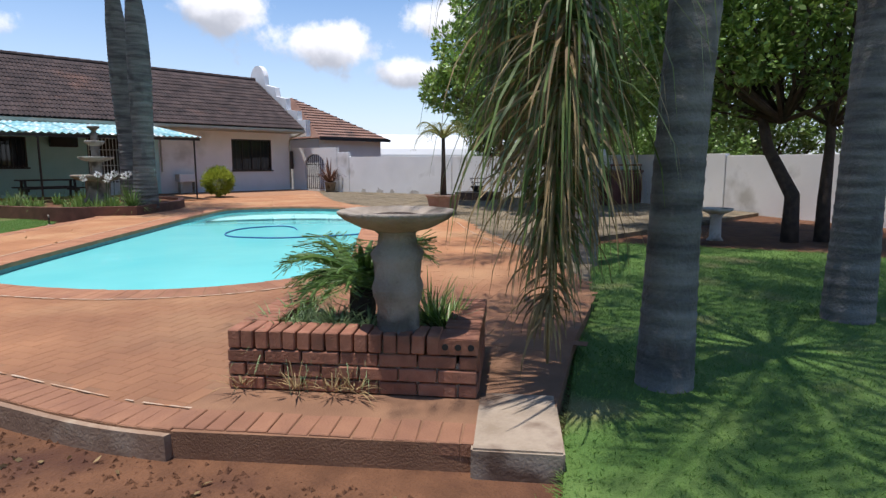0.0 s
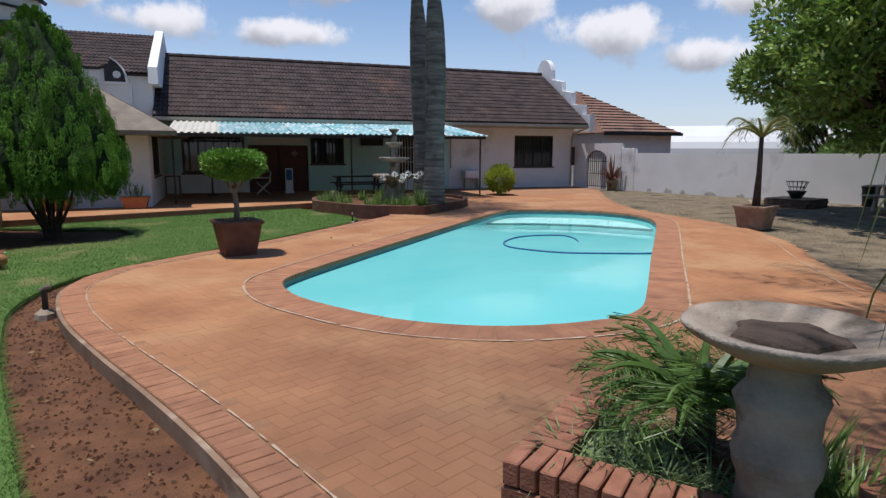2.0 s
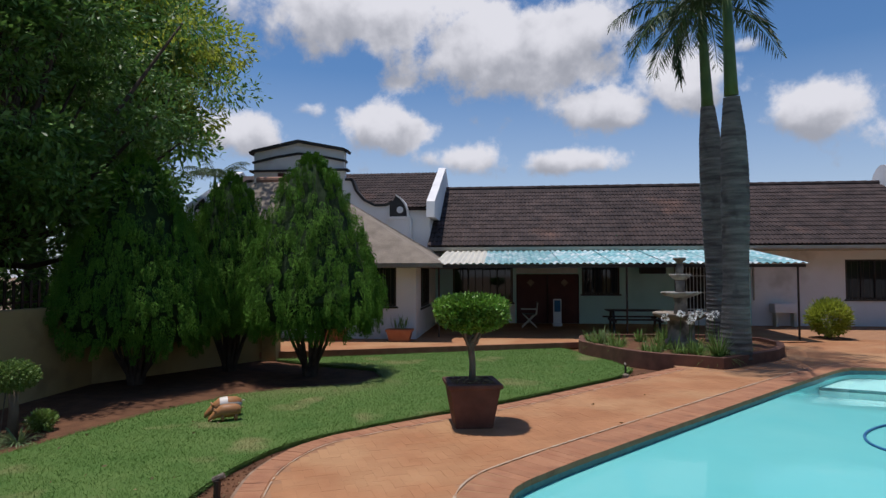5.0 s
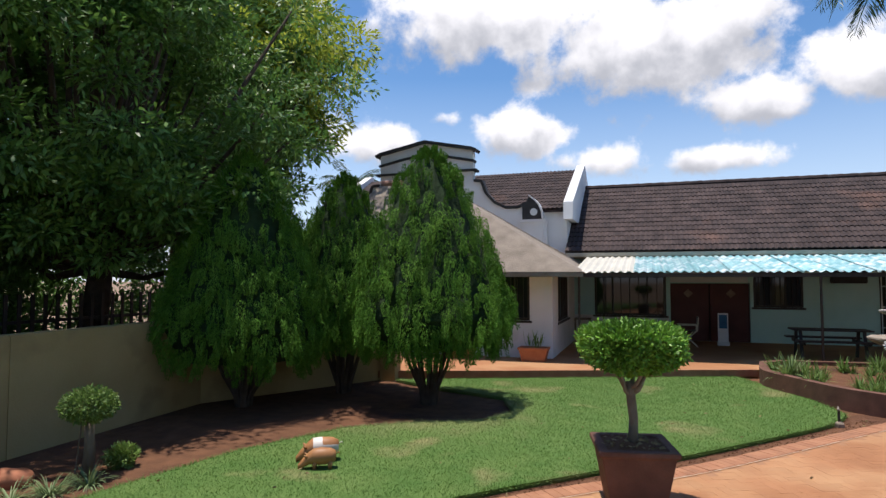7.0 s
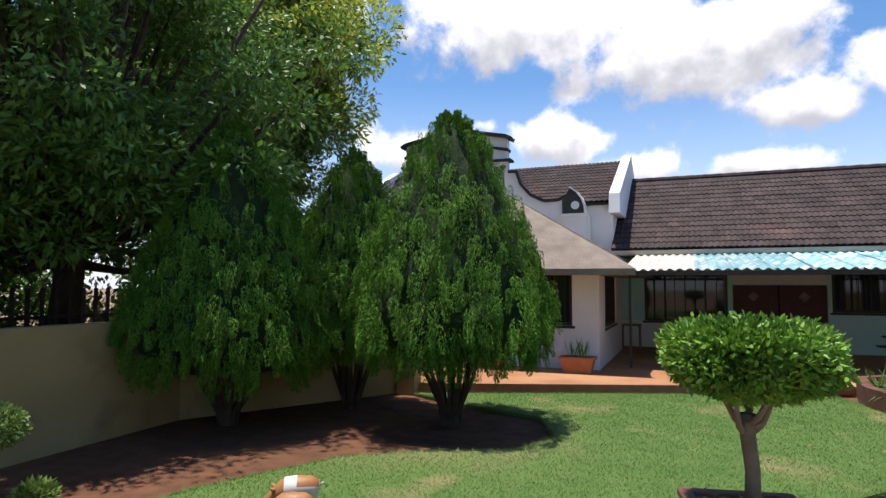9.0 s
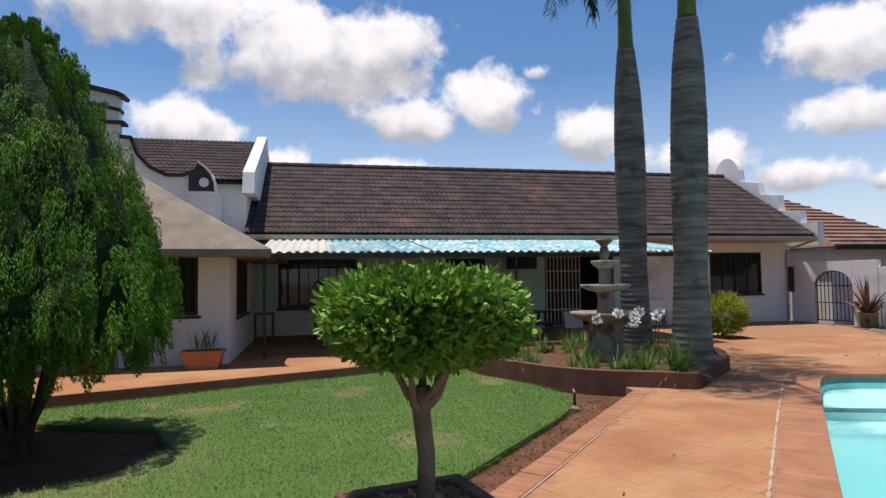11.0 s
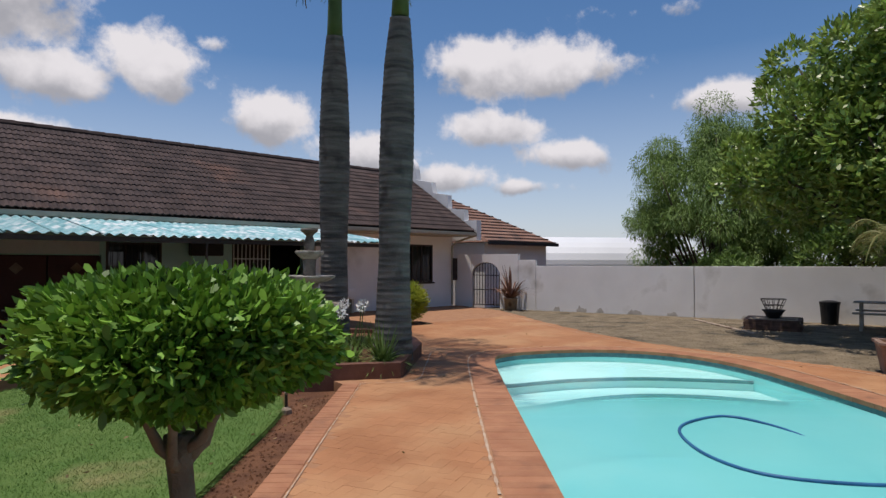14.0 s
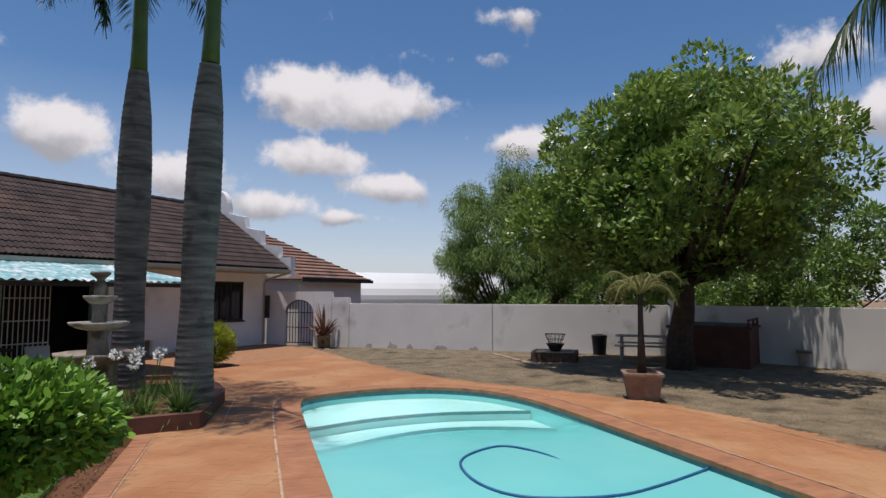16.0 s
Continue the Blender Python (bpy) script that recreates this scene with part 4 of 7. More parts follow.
while xs < AX1 - .05:
    w_ = .78
    vs, fs = [], []
    K = 28
    for t_ in (0, 1):
        y, z = AF + (AB - AF) * t_, AFZ + (ABZ - AFZ) * t_
        for k in range(K + 1):
            vs.append((xs + w_ * k / K, y - .03 * (i % 2) * (1 - t_), z + .022 * math.sin(2 * math.pi * k / 7) + .004 * (i % 2)))
    for k in range(K):
        fs.append((k, k + 1, K + 1 + k + 1, K + 1 + k))
    vs += [(x, y, z - .004) for x, y, z in vs]
    n_ = 2 * (K + 1)
    fs += [tuple(n_ + q for q in f[::-1]) for f in fs]
    rawmesh("sheet", vs, fs, M_SHEETW if i < 2 else M_SHEET, AWN, "cream corrugated sheet" if i < 2 else "", True)
    xs += .735
    i += 1
for y, z in ((AF + .08, AFZ - .06), ((AF + AB) / 2, (AFZ + ABZ) / 2 - .06), (AB - .1, ABZ - .06)):
    part("beam", box(AX0, AX1, y - .03, y + .03, z - .06, z + .03), M_STEEL, AWN)
for x in (-.8, 4.55, 9.15):
    part("post", tube([(x, AF + .08, .0), (x, AF + .08, AFZ - .05)], .028, 10), M_STEEL, AWN)

# boundary wall with stepped start and arched gate
BW = thing("boundary_wall", 0, 0, 0, 0, "dirty white plastered boundary wall with cracked joints", "wall", kind="structure")


def wall_run(a, b, z0, z1, t_=.2, cap=False, m=M_WALLW, parent=BW, name="wall_panel"):
    a, b = Vector((*a, 0)), Vector((*b, 0))
    d = b - a
    bm = box(0, d.length, -t_ / 2, t_ / 2, z0, z1, .012)
    bmesh.ops.transform(bm, matrix=Matrix.Translation(a) @ Matrix.Rotation(math.atan2(d.y, d.x), 4, "Z"), verts=bm.verts)
    return part(name, bm, m, parent)


def on_wall(s):
    a, b = np.array([16.3, 26.0]), np.array([20.25, 12.0])
    return tuple(a + (b - a) * s / np.linalg.norm(b - a))


GA, GB = .75, 1.95
wall_run(on_wall(0), on_wall(GA), -.3, 2.0)
wall_run(on_wall(GB), on_wall(2.7), -.3, 2.0)
wall_run(on_wall(2.71), on_wall(3.4), -.3, 1.78)
wall_run(on_wall(3.41), on_wall(8.75), -.3, 1.56)
wall_run(on_wall(8.77), on_wall(14.52), -.3, 1.56)
# lintel over the arch
bm = bmesh.new()
out = [(GA, 2.0)] + [(GA + .6 - .6 * math.cos(a), 1.2 + .5 * math.sin(a)) for a in np.linspace(0, math.pi, 13)] + [(GB, 2.0)]
slab_xz(out, -.1, .1, bm)
a_, b_ = on_wall(0), on_wall(1)
bmesh.ops.transform(bm, matrix=Matrix.Translation((*a_, 0)) @ Matrix.Rotation(math.atan2(b_[1] - a_[1], b_[0] - a_[0]), 4, "Z"), verts=bm.verts)
part("arch", bm, M_WALLW, BW)
gate = thing("garden_gate", *on_wall(GA), 0, math.degrees(math.atan2(b_[1] - a_[1], b_[0] - a_[0])), "black arched wrought-iron garden gate in the wall", "gate")
for i in range(10):
    x = .06 + i * .12
    h = 1.2 + .46 * math.sqrt(max(0, 1 - ((x - .6) / .6) ** 2))
    part("upright", tube([(x, 0, .04), (x, 0, h)], .016, 6), M_STEEL, gate)
for z in (.08, .65, 1.2):
    part("rail", box(.02, 1.18, -.014, .014, z - .014, z + .014), M_STEEL, gate)
part("arch_rail", tube([(.6 - .57 * math.cos(a), 0, 1.2 + .47 * math.sin(a)) for a in np.linspace(0, math.pi, 13)], .014, 6), M_STEEL, gate)
wall_run((20.25, 12.0), (19.9, 11.2), -.3, 1.78)
wall_run((19.88, 11.15), (18.4, 6.4), -.3, 1.56)
wall_run((18.38, 6.35), (16.3, 2.2), -.3, 1.5)
w6 = wall_run((16.3, 2.1), (9.5, -9), -.3, 1.5, m=M_YELLOW)

# patches at the wall's foot where the paint has flaked off, and a concrete strip in the yard
random.seed(17)
for s_at, w_, h_ in ((5.1, .34, .3), (5.75, .22, .2), (6.9, .5, .2), (8.1, .3, .18), (10.3, .4, .16), (4.2, .25, .22)):
    out = [(s_at + w_ / 2 * math.cos(a) * random.uniform(.7, 1.2), max(-.06, h_ * .6 * math.sin(a) * random.uniform(.3, 1.2))) for a in np.linspace(0, math.pi, 12)]
    bm = slab_xz([(s_at - w_ / 2, -.1)] + out[::-1] + [(s_at + w_ / 2, -.1)], -.106, -.099)
    bmesh.ops.transform(bm, matrix=Matrix.Translation((*a_, 0)) @ Matrix.Rotation(math.atan2(b_[1] - a_[1], b_[0] - a_[0]), 4, "Z"), verts=bm.verts)
    part("flaked_patch", bm, M_FLAKE, BW, "bare cement where paint has flaked")
strip = part("concrete_strip", bar((17.7, 17.1, -.05), (15.2, 14.5, -.05), .16, .05), M_KERB)
tagged(strip, "narrow concrete strip set in the gravel yard", "edging", kind="structure")

# ochre boundary wall behind the conifers
YW = thing("ochre_wall", 0, 0, 0, 0, "ochre plastered garden wall behind the conifers", "wall", kind="structure")
yw = [(-4.0, -9), (-6.2, 4.0), (-6.45, 10.5), (-6.55, 13.9), (-4.62, 17.12)]
for a, b in zip(yw, yw[1:]):
    wall_run(a, b, -.3, 1.32, .22, parent=YW, m=M_YELLOW)
part("pier", box(-4.5, -4.16, 16.95, 17.28, -.2, .72, .015), M_YELLOW, YW)

# neighbouring house beyond the wall
NB = thing("neighbour_house", 0, 0, 0, 0, "grey neighbouring house with faded red tile roof", "house", kind="structure")
part("wall", box(17.5, 21.5, 25.6, 34.5, -.5, 2.5), M_WALLW, NB)
bm = bmesh.new()
q = [(17.3, 25.2, 2.52), (21.82, 25.2, 2.52), (21.82, 35, 2.52), (17.3, 35, 2.52)]
t1, t2 = (18.2, 29.0, 4.75), (18.2, 33, 4.75)
vs = [bm.verts.new(p) for p in q] + [bm.verts.new(t1), bm.verts.new(t2)]
for f in ((0, 1, 4), (1, 2, 5, 4), (2, 3, 5), (3, 0, 4, 5), (3, 2, 1, 0)):
    bm.faces.new([vs[i] for i in f])
part("roof", bm, M_TILE2, NB)
for a, b, c, d in (((17.3, 25.2, 2.52), (21.82, 25.2, 2.52), t1, t1), ((21.82, 25.2, 2.52), (21.82, 35, 2.52), t1, t2)):
    for k in range(15):
        s_ = (k + .3) / 15
        p0, p1 = Vector(a).lerp(Vector(c), s_), Vector(b).lerp(Vector(d), s_)
        part("tile_course", bar(tuple(p0 + Vector((0, 0, .012))), tuple(p1 + Vector((0, 0, .012))), .1, .035), M_TILE2, NB)
part("fascia", box(17.3, 21.84, 25.16, 25.22, 2.4, 2.54), M_DARKTRIM, NB)

# greenhouse tunnel far beyond the wall
GH = thing("greenhouse_tunnel", 0, 0, 0, 0, "long white film greenhouse tunnel beyond the wall", "greenhouse")
ga, gb = np.array([36.5, 29.0]), np.array([8.0, 48.0])
gd = (gb - ga) / np.linalg.norm(gb - ga)
gs = np.array([-gd[1], gd[0]])
pr = [(-3.2, -.6), (-3.2, 1.6)] + [(-3.2 * math.cos(a), 1.6 + 1.75 * math.sin(a)) for a in np.linspace(.15, math.pi - .15, 13)] + [(3.2, 1.6), (3.2, -.6)]
bm = bmesh.new()
ends = [[bm.verts.new((*(o + gs * x), z)) for x, z in pr] for o in (ga, gb)]
for k in range(len(pr) - 1):
    bm.faces.new((ends[0][k], ends[0][k + 1], ends[1][k + 1], ends[1][k]))
bm.faces.new(ends[0])
bm.faces.new(ends[1][::-1])
part("film_cover", bm, M_PALEW, GH)


# ---- plants ----
RNG = np.random.default_rng(7)


def ball_points(n_, rng):
    v = rng.normal(size=(n_, 3))
    return v / np.linalg.norm(v, axis=1, keepdims=True)


def clump_crown(clumps, per, length, width, rng, sag=.0, shell=.55, up=.3, tier=.8):
    """Leaves in clumps of (x, y, z, radius)."""
    out = []
    for x, y, z, r in clumps:
        d = ball_points(per, rng)
        rad = r * rng.uniform(shell, 1.0, (per, 1)) * np.array([1, 1, tier])
        c = np.array([x, y, z]) + d * rad
        dirs = d + rng.normal(size=d.shape) * .6 + np.array([0, 0, up])
        out.append(leaves(c, dirs, length, width, rng, sag=sag, flat=.8))
    return np.concatenate(out)


def broad_tree(x, y, z, height, radius, base, label, category="tree", n_clumps=70, per=420, leaf=.13, wid=.07, material=None, trunk_r=.2, seed=1, lean=(0, 0), squash=1.0, sag=0.0, clump=(.55, 1.0), lime=False, bark=None, core=True, shell=.55, tier=.8):
    rng = np.random.default_rng(seed)
    t = thing("tree", x, y, z, 0, label, category)
    top = Vector((lean[0], lean[1], base + (height - base) * .35))
    bm = tube([(0, 0, -.1), (.03, .02, base * .4), (lean[0] * .5, lean[1] * .5, base * .8), tuple(top)], [trunk_r * 1.25, trunk_r, trunk_r * .8, trunk_r * .45], 10)
    part("trunk", bm, bark or M_BARK, t, smooth=True)
    cz, rz = (base + height) / 2, (height - base) / 2 * squash
    cl = []
    for d in ball_points(n_clumps, rng):
        k = rng.uniform(.55, 1.0)
        wobble = 1 + .22 * math.sin(3 * math.atan2(d[1], d[0]) + seed) * (1 - abs(d[2]))
        cl.append((lean[0] + d[0] * radius * k * wobble, lean[1] + d[1] * radius * k * wobble, cz + d[2] * rz * k, rng.uniform(*clump)))
    for c in cl[::3]:
        mid = Vector((c[0] * .45, c[1] * .45, base + (c[2] - base) * .35))
        part("limb", tube([tuple(Vector((0, 0, base * .75)).lerp(top, .3)), tuple(mid), (c[0], c[1], c[2])], [trunk_r * .4, trunk_r * .22, .02], 6), bark or M_BARK, t, smooth=True)
    q = clump_crown(cl, per, leaf, wid, rng, sag, shell, tier=tier)
    quadmesh("crown", q, material or M_LEAFB, t)
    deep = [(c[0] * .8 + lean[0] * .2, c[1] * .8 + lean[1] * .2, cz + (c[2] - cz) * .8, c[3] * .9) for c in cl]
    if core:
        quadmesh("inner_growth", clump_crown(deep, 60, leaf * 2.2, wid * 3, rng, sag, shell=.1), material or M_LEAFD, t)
    # outer clumps in a brighter colour that imitates sun through leaves
    if lime:
        cl2 = [c for c in cl if c[0] > lean[0] + radius * .3 and c[2] > cz - rz * .2]
        quadmesh("young_growth", clump_crown([(c[0] * 1.14, c[1] * 1.1, c[2] + .2, c[3]) for c in cl2], per, leaf, wid, rng, sag), M_LIME, t, "leaves coloured yellow-green as if lit from behind")
    return t


def conifer(x, y, z, height, radius, base, label, seed):
    rng = np.random.default_rng(seed)
    t = thing("conifer", x, y, z, rng.uniform(0, 360), label, "conifer", "conifers by the ochre wall")
    for i in range(17):
        a = i * 2.39996 + rng.uniform(-.3, .3)
        r = rng.uniform(.2, .75)
        w = rng.uniform(.025, .05)
        part("stem", tube([(.09 * math.cos(a), .09 * math.sin(a), -.05), (.13 * math.cos(a), .13 * math.sin(a), .15), (r * .55 * math.cos(a + .1), r * .55 * math.sin(a + .1), base * .7), (r * math.cos(a), r * math.sin(a), base + .5)], [w * 1.3, w, w * .75, w * .5], 6), M_BARK, t)

    def prof(s):
        return radius * (1 - s ** 1.15) ** .68 * (1.0 if s > .14 else .66 + s * 2.43)
    # solid dark cone whose colour stands for shade in the gaps
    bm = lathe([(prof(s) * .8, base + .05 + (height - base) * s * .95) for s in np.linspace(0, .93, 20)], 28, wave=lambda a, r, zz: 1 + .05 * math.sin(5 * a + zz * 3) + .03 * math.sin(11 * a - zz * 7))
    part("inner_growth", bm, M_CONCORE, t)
    # drooping tassels shingled over the cone, each shading the one below; the tip's stand upright
    s = np.r_[1 - np.sqrt(rng.uniform(0, 1, 1130)), rng.uniform(.84, 1.0, 80)]
    nt = len(s)
    a = np.arange(nt) * 2.39996 + rng.normal(size=nt) * .3
    lump = 1 + .04 * np.sin(5 * a + s * 9) + .035 * np.sin(9 * a - s * 14)
    pr = np.array([prof(q) for q in s]) * rng.uniform(.86, .97, nt) * lump
    root = np.stack([pr * np.cos(a), pr * np.sin(a), base + (height - base) * s * .97 + .1], 1)
    out = np.stack([np.cos(a), np.sin(a), np.zeros(nt)], 1)
    tip = s > rng.uniform(.55, 1.0, nt)
    axis = np.where(tip[:, None], out * .1 + np.array([0, 0, 1.0]), out * rng.uniform(.02, .3, (nt, 1)) + np.array([0, 0, -1.0])) + rng.normal(size=(nt, 3)) * .12
    root[:, 2] -= np.where(tip, .24, 0)
    axis /= np.linalg.norm(axis, axis=1, keepdims=True)
    ln = rng.uniform(.2, .4, nt) * np.where(s > .85, .6, 1)
    fat = rng.uniform(.05, .085, nt) * np.where(s > .9, .6, 1)
    quads = []
    for k in range(200):
        v = rng.uniform(0, 1, nt)
        off = rng.normal(size=(nt, 3))
        off -= axis * (off * axis).sum(1, keepdims=True)
        off /= np.linalg.norm(off, axis=1, keepdims=True)
        rr = (fat * np.sqrt(np.clip(1 - v * .9, 0, 1)) * np.clip(v * 5 + .35, 0, 1))[:, None]
        quads.append(leaves(root + axis * (v * ln)[:, None] + off * rr * rng.uniform(.5, 1, (nt, 1)) ** .5, axis * .95 + off * .3 + out * .25, .036, .0095, rng, flat=.2))
    quadmesh("crown", np.concatenate(quads), M_CONIF, t)
    return t


conifer(-2.72, 15.1, -.1, 4.5, 1.66, .9, "dense cone-shaped bright green conifer on many stems", 1)
conifer(-4.6, 15.55, -.1, 4.2, 1.36, .95, "narrow conical green conifer behind its neighbours", 2)
conifer(-5.62, 13.95, -.1, 4.35, 1.66, .7, "shaded dark green conical conifer against the ochre wall", 3)


def frond(parent, root, az, ln, rise, droop, rng, material, n_leaf=46, leaf=.55, width=.035, hang=.5, name="frond"):
    """A feather frond: an arching rachis with leaflets on both sides."""
    d = np.array([math.cos(az), math.sin(az), 0])
    t = np.linspace(0, 1, 14)
    pts = np.array(root) + np.outer(t * ln * (1 - .25 * t * droop), d) + np.outer(t * rise * ln - (t ** 2.2) * droop * ln, [0, 0, 1])
    bm = tube([tuple(p) for p in pts], list(np.linspace(.035, .006, 14)), 5)
    f = part(name, bm, M_SHAFT if material in (M_FROND, M_PALMF) else material, parent)
    s = np.repeat(np.linspace(.12, 1, n_leaf), 2)
    side = np.tile([1.0, -1.0], n_leaf)
    base = np.stack([np.interp(s, t, pts[:, k]) for k in range(3)], 1)
    tang = np.stack([np.interp(s, t, np.gradient(pts[:, k])) for k in range(3)], 1)
    tang /= np.linalg.norm(tang, axis=1, keepdims=True)
    lat = np.cross(tang, [0, 0, 1.0])
    lat /= np.maximum(np.linalg.norm(lat, axis=1, keepdims=True), 1e-6)
    dirs = lat * side[:, None] + tang * .55 + np.array([0, 0, -hang]) + rng.normal(size=base.shape) * .14
    L_ = leaf * np.sin(np.clip(s, .12, .96) * math.pi) ** .5
    q = leaves(base, dirs, 1.0, width, rng, fold=.04)
    q[:, 2] = q[:, 0] + (q[:, 2] - q[:, 0]) * L_[:, None] + np.array([0, 0, -1]) * (hang * L_ * .4)[:, None]
    for k in (1, 3):
        q[:, k] = q[:, 0] + (q[:, k] - q[:, 0]) * np.array([1, 1, 1]) * np.clip(L_[:, None], .3, 1)
    tagged(quadmesh("foliage", q, material, f), kind="stuff")
    return f


def ringed_trunk(path, radii, spacing, seg=20):
    """A palm trunk with a raised scar ring at every spacing."""
    path = smooth_loop(path, 8, False)
    d = np.r_[0, np.cumsum([np.linalg.norm(np.subtract(b, a)) for a, b in zip(path, path[1:])])]
    pts, rad = [], []
    s = 0.0
    P_ = np.array(path)
    rr = np.interp(np.linspace(0, d[-1], len(radii)), np.linspace(0, d[-1], len(radii)), radii)
    while s < d[-1]:
        r = np.interp(s, np.linspace(0, d[-1], len(radii)), rr)
        for ds, k in ((0, 1.0), (.012, 1.02), (.03, 1.018), (.042, .99)):
            q = s + ds * spacing / .1
            if q > d[-1]:
                break
            pts.append(tuple(np.interp(q, d, P_[:, i]) for i in range(3)))
            rad.append(r * k)
        s += spacing * random.uniform(.8, 1.2)
    return tube(pts, rad, seg)


def royal_palm(x, y, z, path, radii, shaft, crown_ln, label, seed, nf=13, ring=.10, bare=None):
    rng = np.random.default_rng(seed)
    random.seed(seed)
    t = thing("palm_tree", x, y, z, 0, label, "palm tree", "tall palms")
    part("trunk", ringed_trunk(path, radii, ring), M_BARKP, t, smooth=True)
    top = Vector(path[-1])
    d = (top - Vector(path[-2])).normalized()
    r = radii[-1]
    sh = [tuple(top + d * (shaft * k)) for k in (-.02, .1, .5, 1)]
    part("crownshaft", tube(sh, [r * .95, r * .88, r * .72, r * .5], 14), M_SHAFT, t, "smooth green crownshaft", smooth=True)
    head = top + d * shaft
    for i in range(nf):
        az = i * 2.4 + rng.uniform(-.2, .2)
        if bare and bare[0] < (math.degrees(az) + 180) % 360 - 180 < bare[1]:
            continue
        up = rng.uniform(.15, .95)
        frond(t, tuple(head), az, crown_ln * rng.uniform(.85, 1.1), up, .45 + .35 * (1 - up), rng, M_PALMF, 84, .6, .055, .5)
    return t


royal_palm(5.88, 16.62, .1, [(0, 0, 0), (.05, .02, 2.0), (.03, -.08, 4.0), (-.08, -.28, 5.5)], [.33, .28, .25, .26, .28, .27, .235, .15], 2.3, 2.1, "tall grey ringed palm rising from the fountain bed", 11, 15, bare=(-95, 32))
behind = royal_palm(6.48, 19.3, .1, [(0, 0, 0), (-.06, -.08, 2.0), (-.2, -.3, 4.2), (-.36, -.55, 5.9)], [.33, .28, .26, .28, .30, .29, .25, .16], 2.3, 2.6, "tall ringed palm with green crownshaft behind the fountain", 12)
near = royal_palm(3.5, 1.64, -.12, [(0, 0, 0), (.06, 0, 1.5), (.12, -.05, 3.2), (.15, -.05, 5.4)], [.175, .15, .145, .15, .15, .14, .12], 1.2, 3.4, "slender grey palm on the lawn with one drooping half-dry frond", 13, 26, .11)
royal_palm(6.15, 1.15, -.12, [(0, 0, 0), (.07, .0, 1.5), (.2, .0, 3.2), (.3, 0, 5.6)], [.21, .18, .17, .17, .16, .14], 1.2, 3.4, "slender grey palm standing on the lawn", 14, 26, .11)
shady = royal_palm(7.05, 4.3, -.12, [(0, 0, 0), (.0, .0, 1.5), (.0, .0, 2.8), (0, .1, 5.4)], [.17, .14, .13, .13, .12], 1.1, 4.0, "shaded dark palm at the edge of the paving", 15, 16, .11)

# drooping old fronds: a hanging rachis with bent ribbon leaflets
def hanging_frond(parent, path, label, sets, rng, spread=.55, turn=None):
    """sets: (material, count, lowest z, highest z, leaflet length, leaflet width)."""
    hp = np.array(smooth_loop(path, 8, False))
    f = part("hanging_frond", tube([tuple(p) for p in hp], list(np.linspace(.03, .008, len(hp))), 6), M_DRYF, parent, label)
    order = np.argsort(hp[:, 2])
    for matl, cnt, z_lo, z_hi, ln, w in sets:
        zz = rng.uniform(z_lo, z_hi, cnt)
        b = np.stack([np.interp(zz, hp[order, 2], hp[order, k]) for k in range(3)], 1)
        a = rng.uniform(0, 2 * math.pi, cnt) if turn is None else turn + rng.choice([0, math.pi], cnt) + rng.normal(size=cnt) * .55
        out = np.stack([np.cos(a), np.sin(a), np.zeros(cnt)], 1)
        side = np.cross(out, [0, 0, 1.0]) + rng.normal(size=(cnt, 3)) * .4
        side /= np.linalg.norm(side, axis=1, keepdims=True)
        L_ = ln * rng.uniform(.55, 1.2, cnt) * np.clip((zz - z_lo) / .9, .45, 1)
        reach = spread * rng.uniform(.35, 1.2, cnt)
        rise = rng.uniform(-.15, .3, cnt)
        rows, prev = [], None
        for u in np.linspace(0, 1, 6):
            p = b + out * (reach * L_ * (1 - (1 - u) ** 1.8))[:, None] + np.array([0, 0, 1.0]) * (L_ * (rise * u - .95 * u ** 1.6))[:, None]
            sc = side * (w * (1 - u ** 1.7 * .95) / 2)
            if prev is not None:
                rows.append(np.stack([prev[0], prev[1], p + sc, p - sc], 1))
            prev = (p - sc, p + sc)
        tagged(quadmesh("foliage", np.concatenate(rows), matl, f), kind="stuff")
    return f


rng = np.random.default_rng(21)
hanging_frond(near, [(.1, -.02, 5.6), (-.2, .12, 5.3), (-.45, .22, 4.2), (-.62, .3, 2.8), (-.74, .34, 1.5), (-.8, .33, .28)], "half-dry drooping frond",
              ((M_FROND, 460, 1.0, 4.4, .9, .026), (M_DRYF, 480, .55, 2.3, .66, .02)), rng, .74)
hanging_frond(near, [(.15, -.02, 5.6), (-.1, .45, 5.4), (-.3, .8, 4.3), (-.38, .92, 3.0), (-.4, .95, 1.8), (-.4, .95, 1.2)], "half-dry drooping frond",
              ((M_FROND, 380, 1.9, 4.6, .85, .026), (M_DRYF, 200, 1.3, 2.6, .6, .02)), rng, .72)
hanging_frond(behind, [(-.36, -.55, 8.1), (-.75, -.45, 8.25), (-1.0, -.4, 7.8), (-1.0, -.42, 7.0), (-.92, -.45, 6.3)], "old frond hanging beside the crownshaft",
              ((M_PALMF, 230, 6.6, 8.1, .6, .04),), rng, .5)
for az_ in (129, 116):
    frond(near, (.15, -.05, 6.5), math.radians(az_), 4.5, .3, .42, rng, M_PALMF, 90, .6, .05, .5)
frond(shady, (0, .1, 6.4), math.radians(70), 5.0, .38, .75, rng, M_PALMF, 130, .85, .05, 1.1)

# large trees
broad_tree(16.55, 11.1, -.08, 7.75, 3.95, 2.0, "big shady broad-leaved tree over the gravel yard", n_clumps=150, per=400, leaf=.19, wid=.09, material=M_BIGLEAF, trunk_r=.33, seed=3, lean=(-.45, -.3), clump=(.45, .85), core=False, shell=.72)
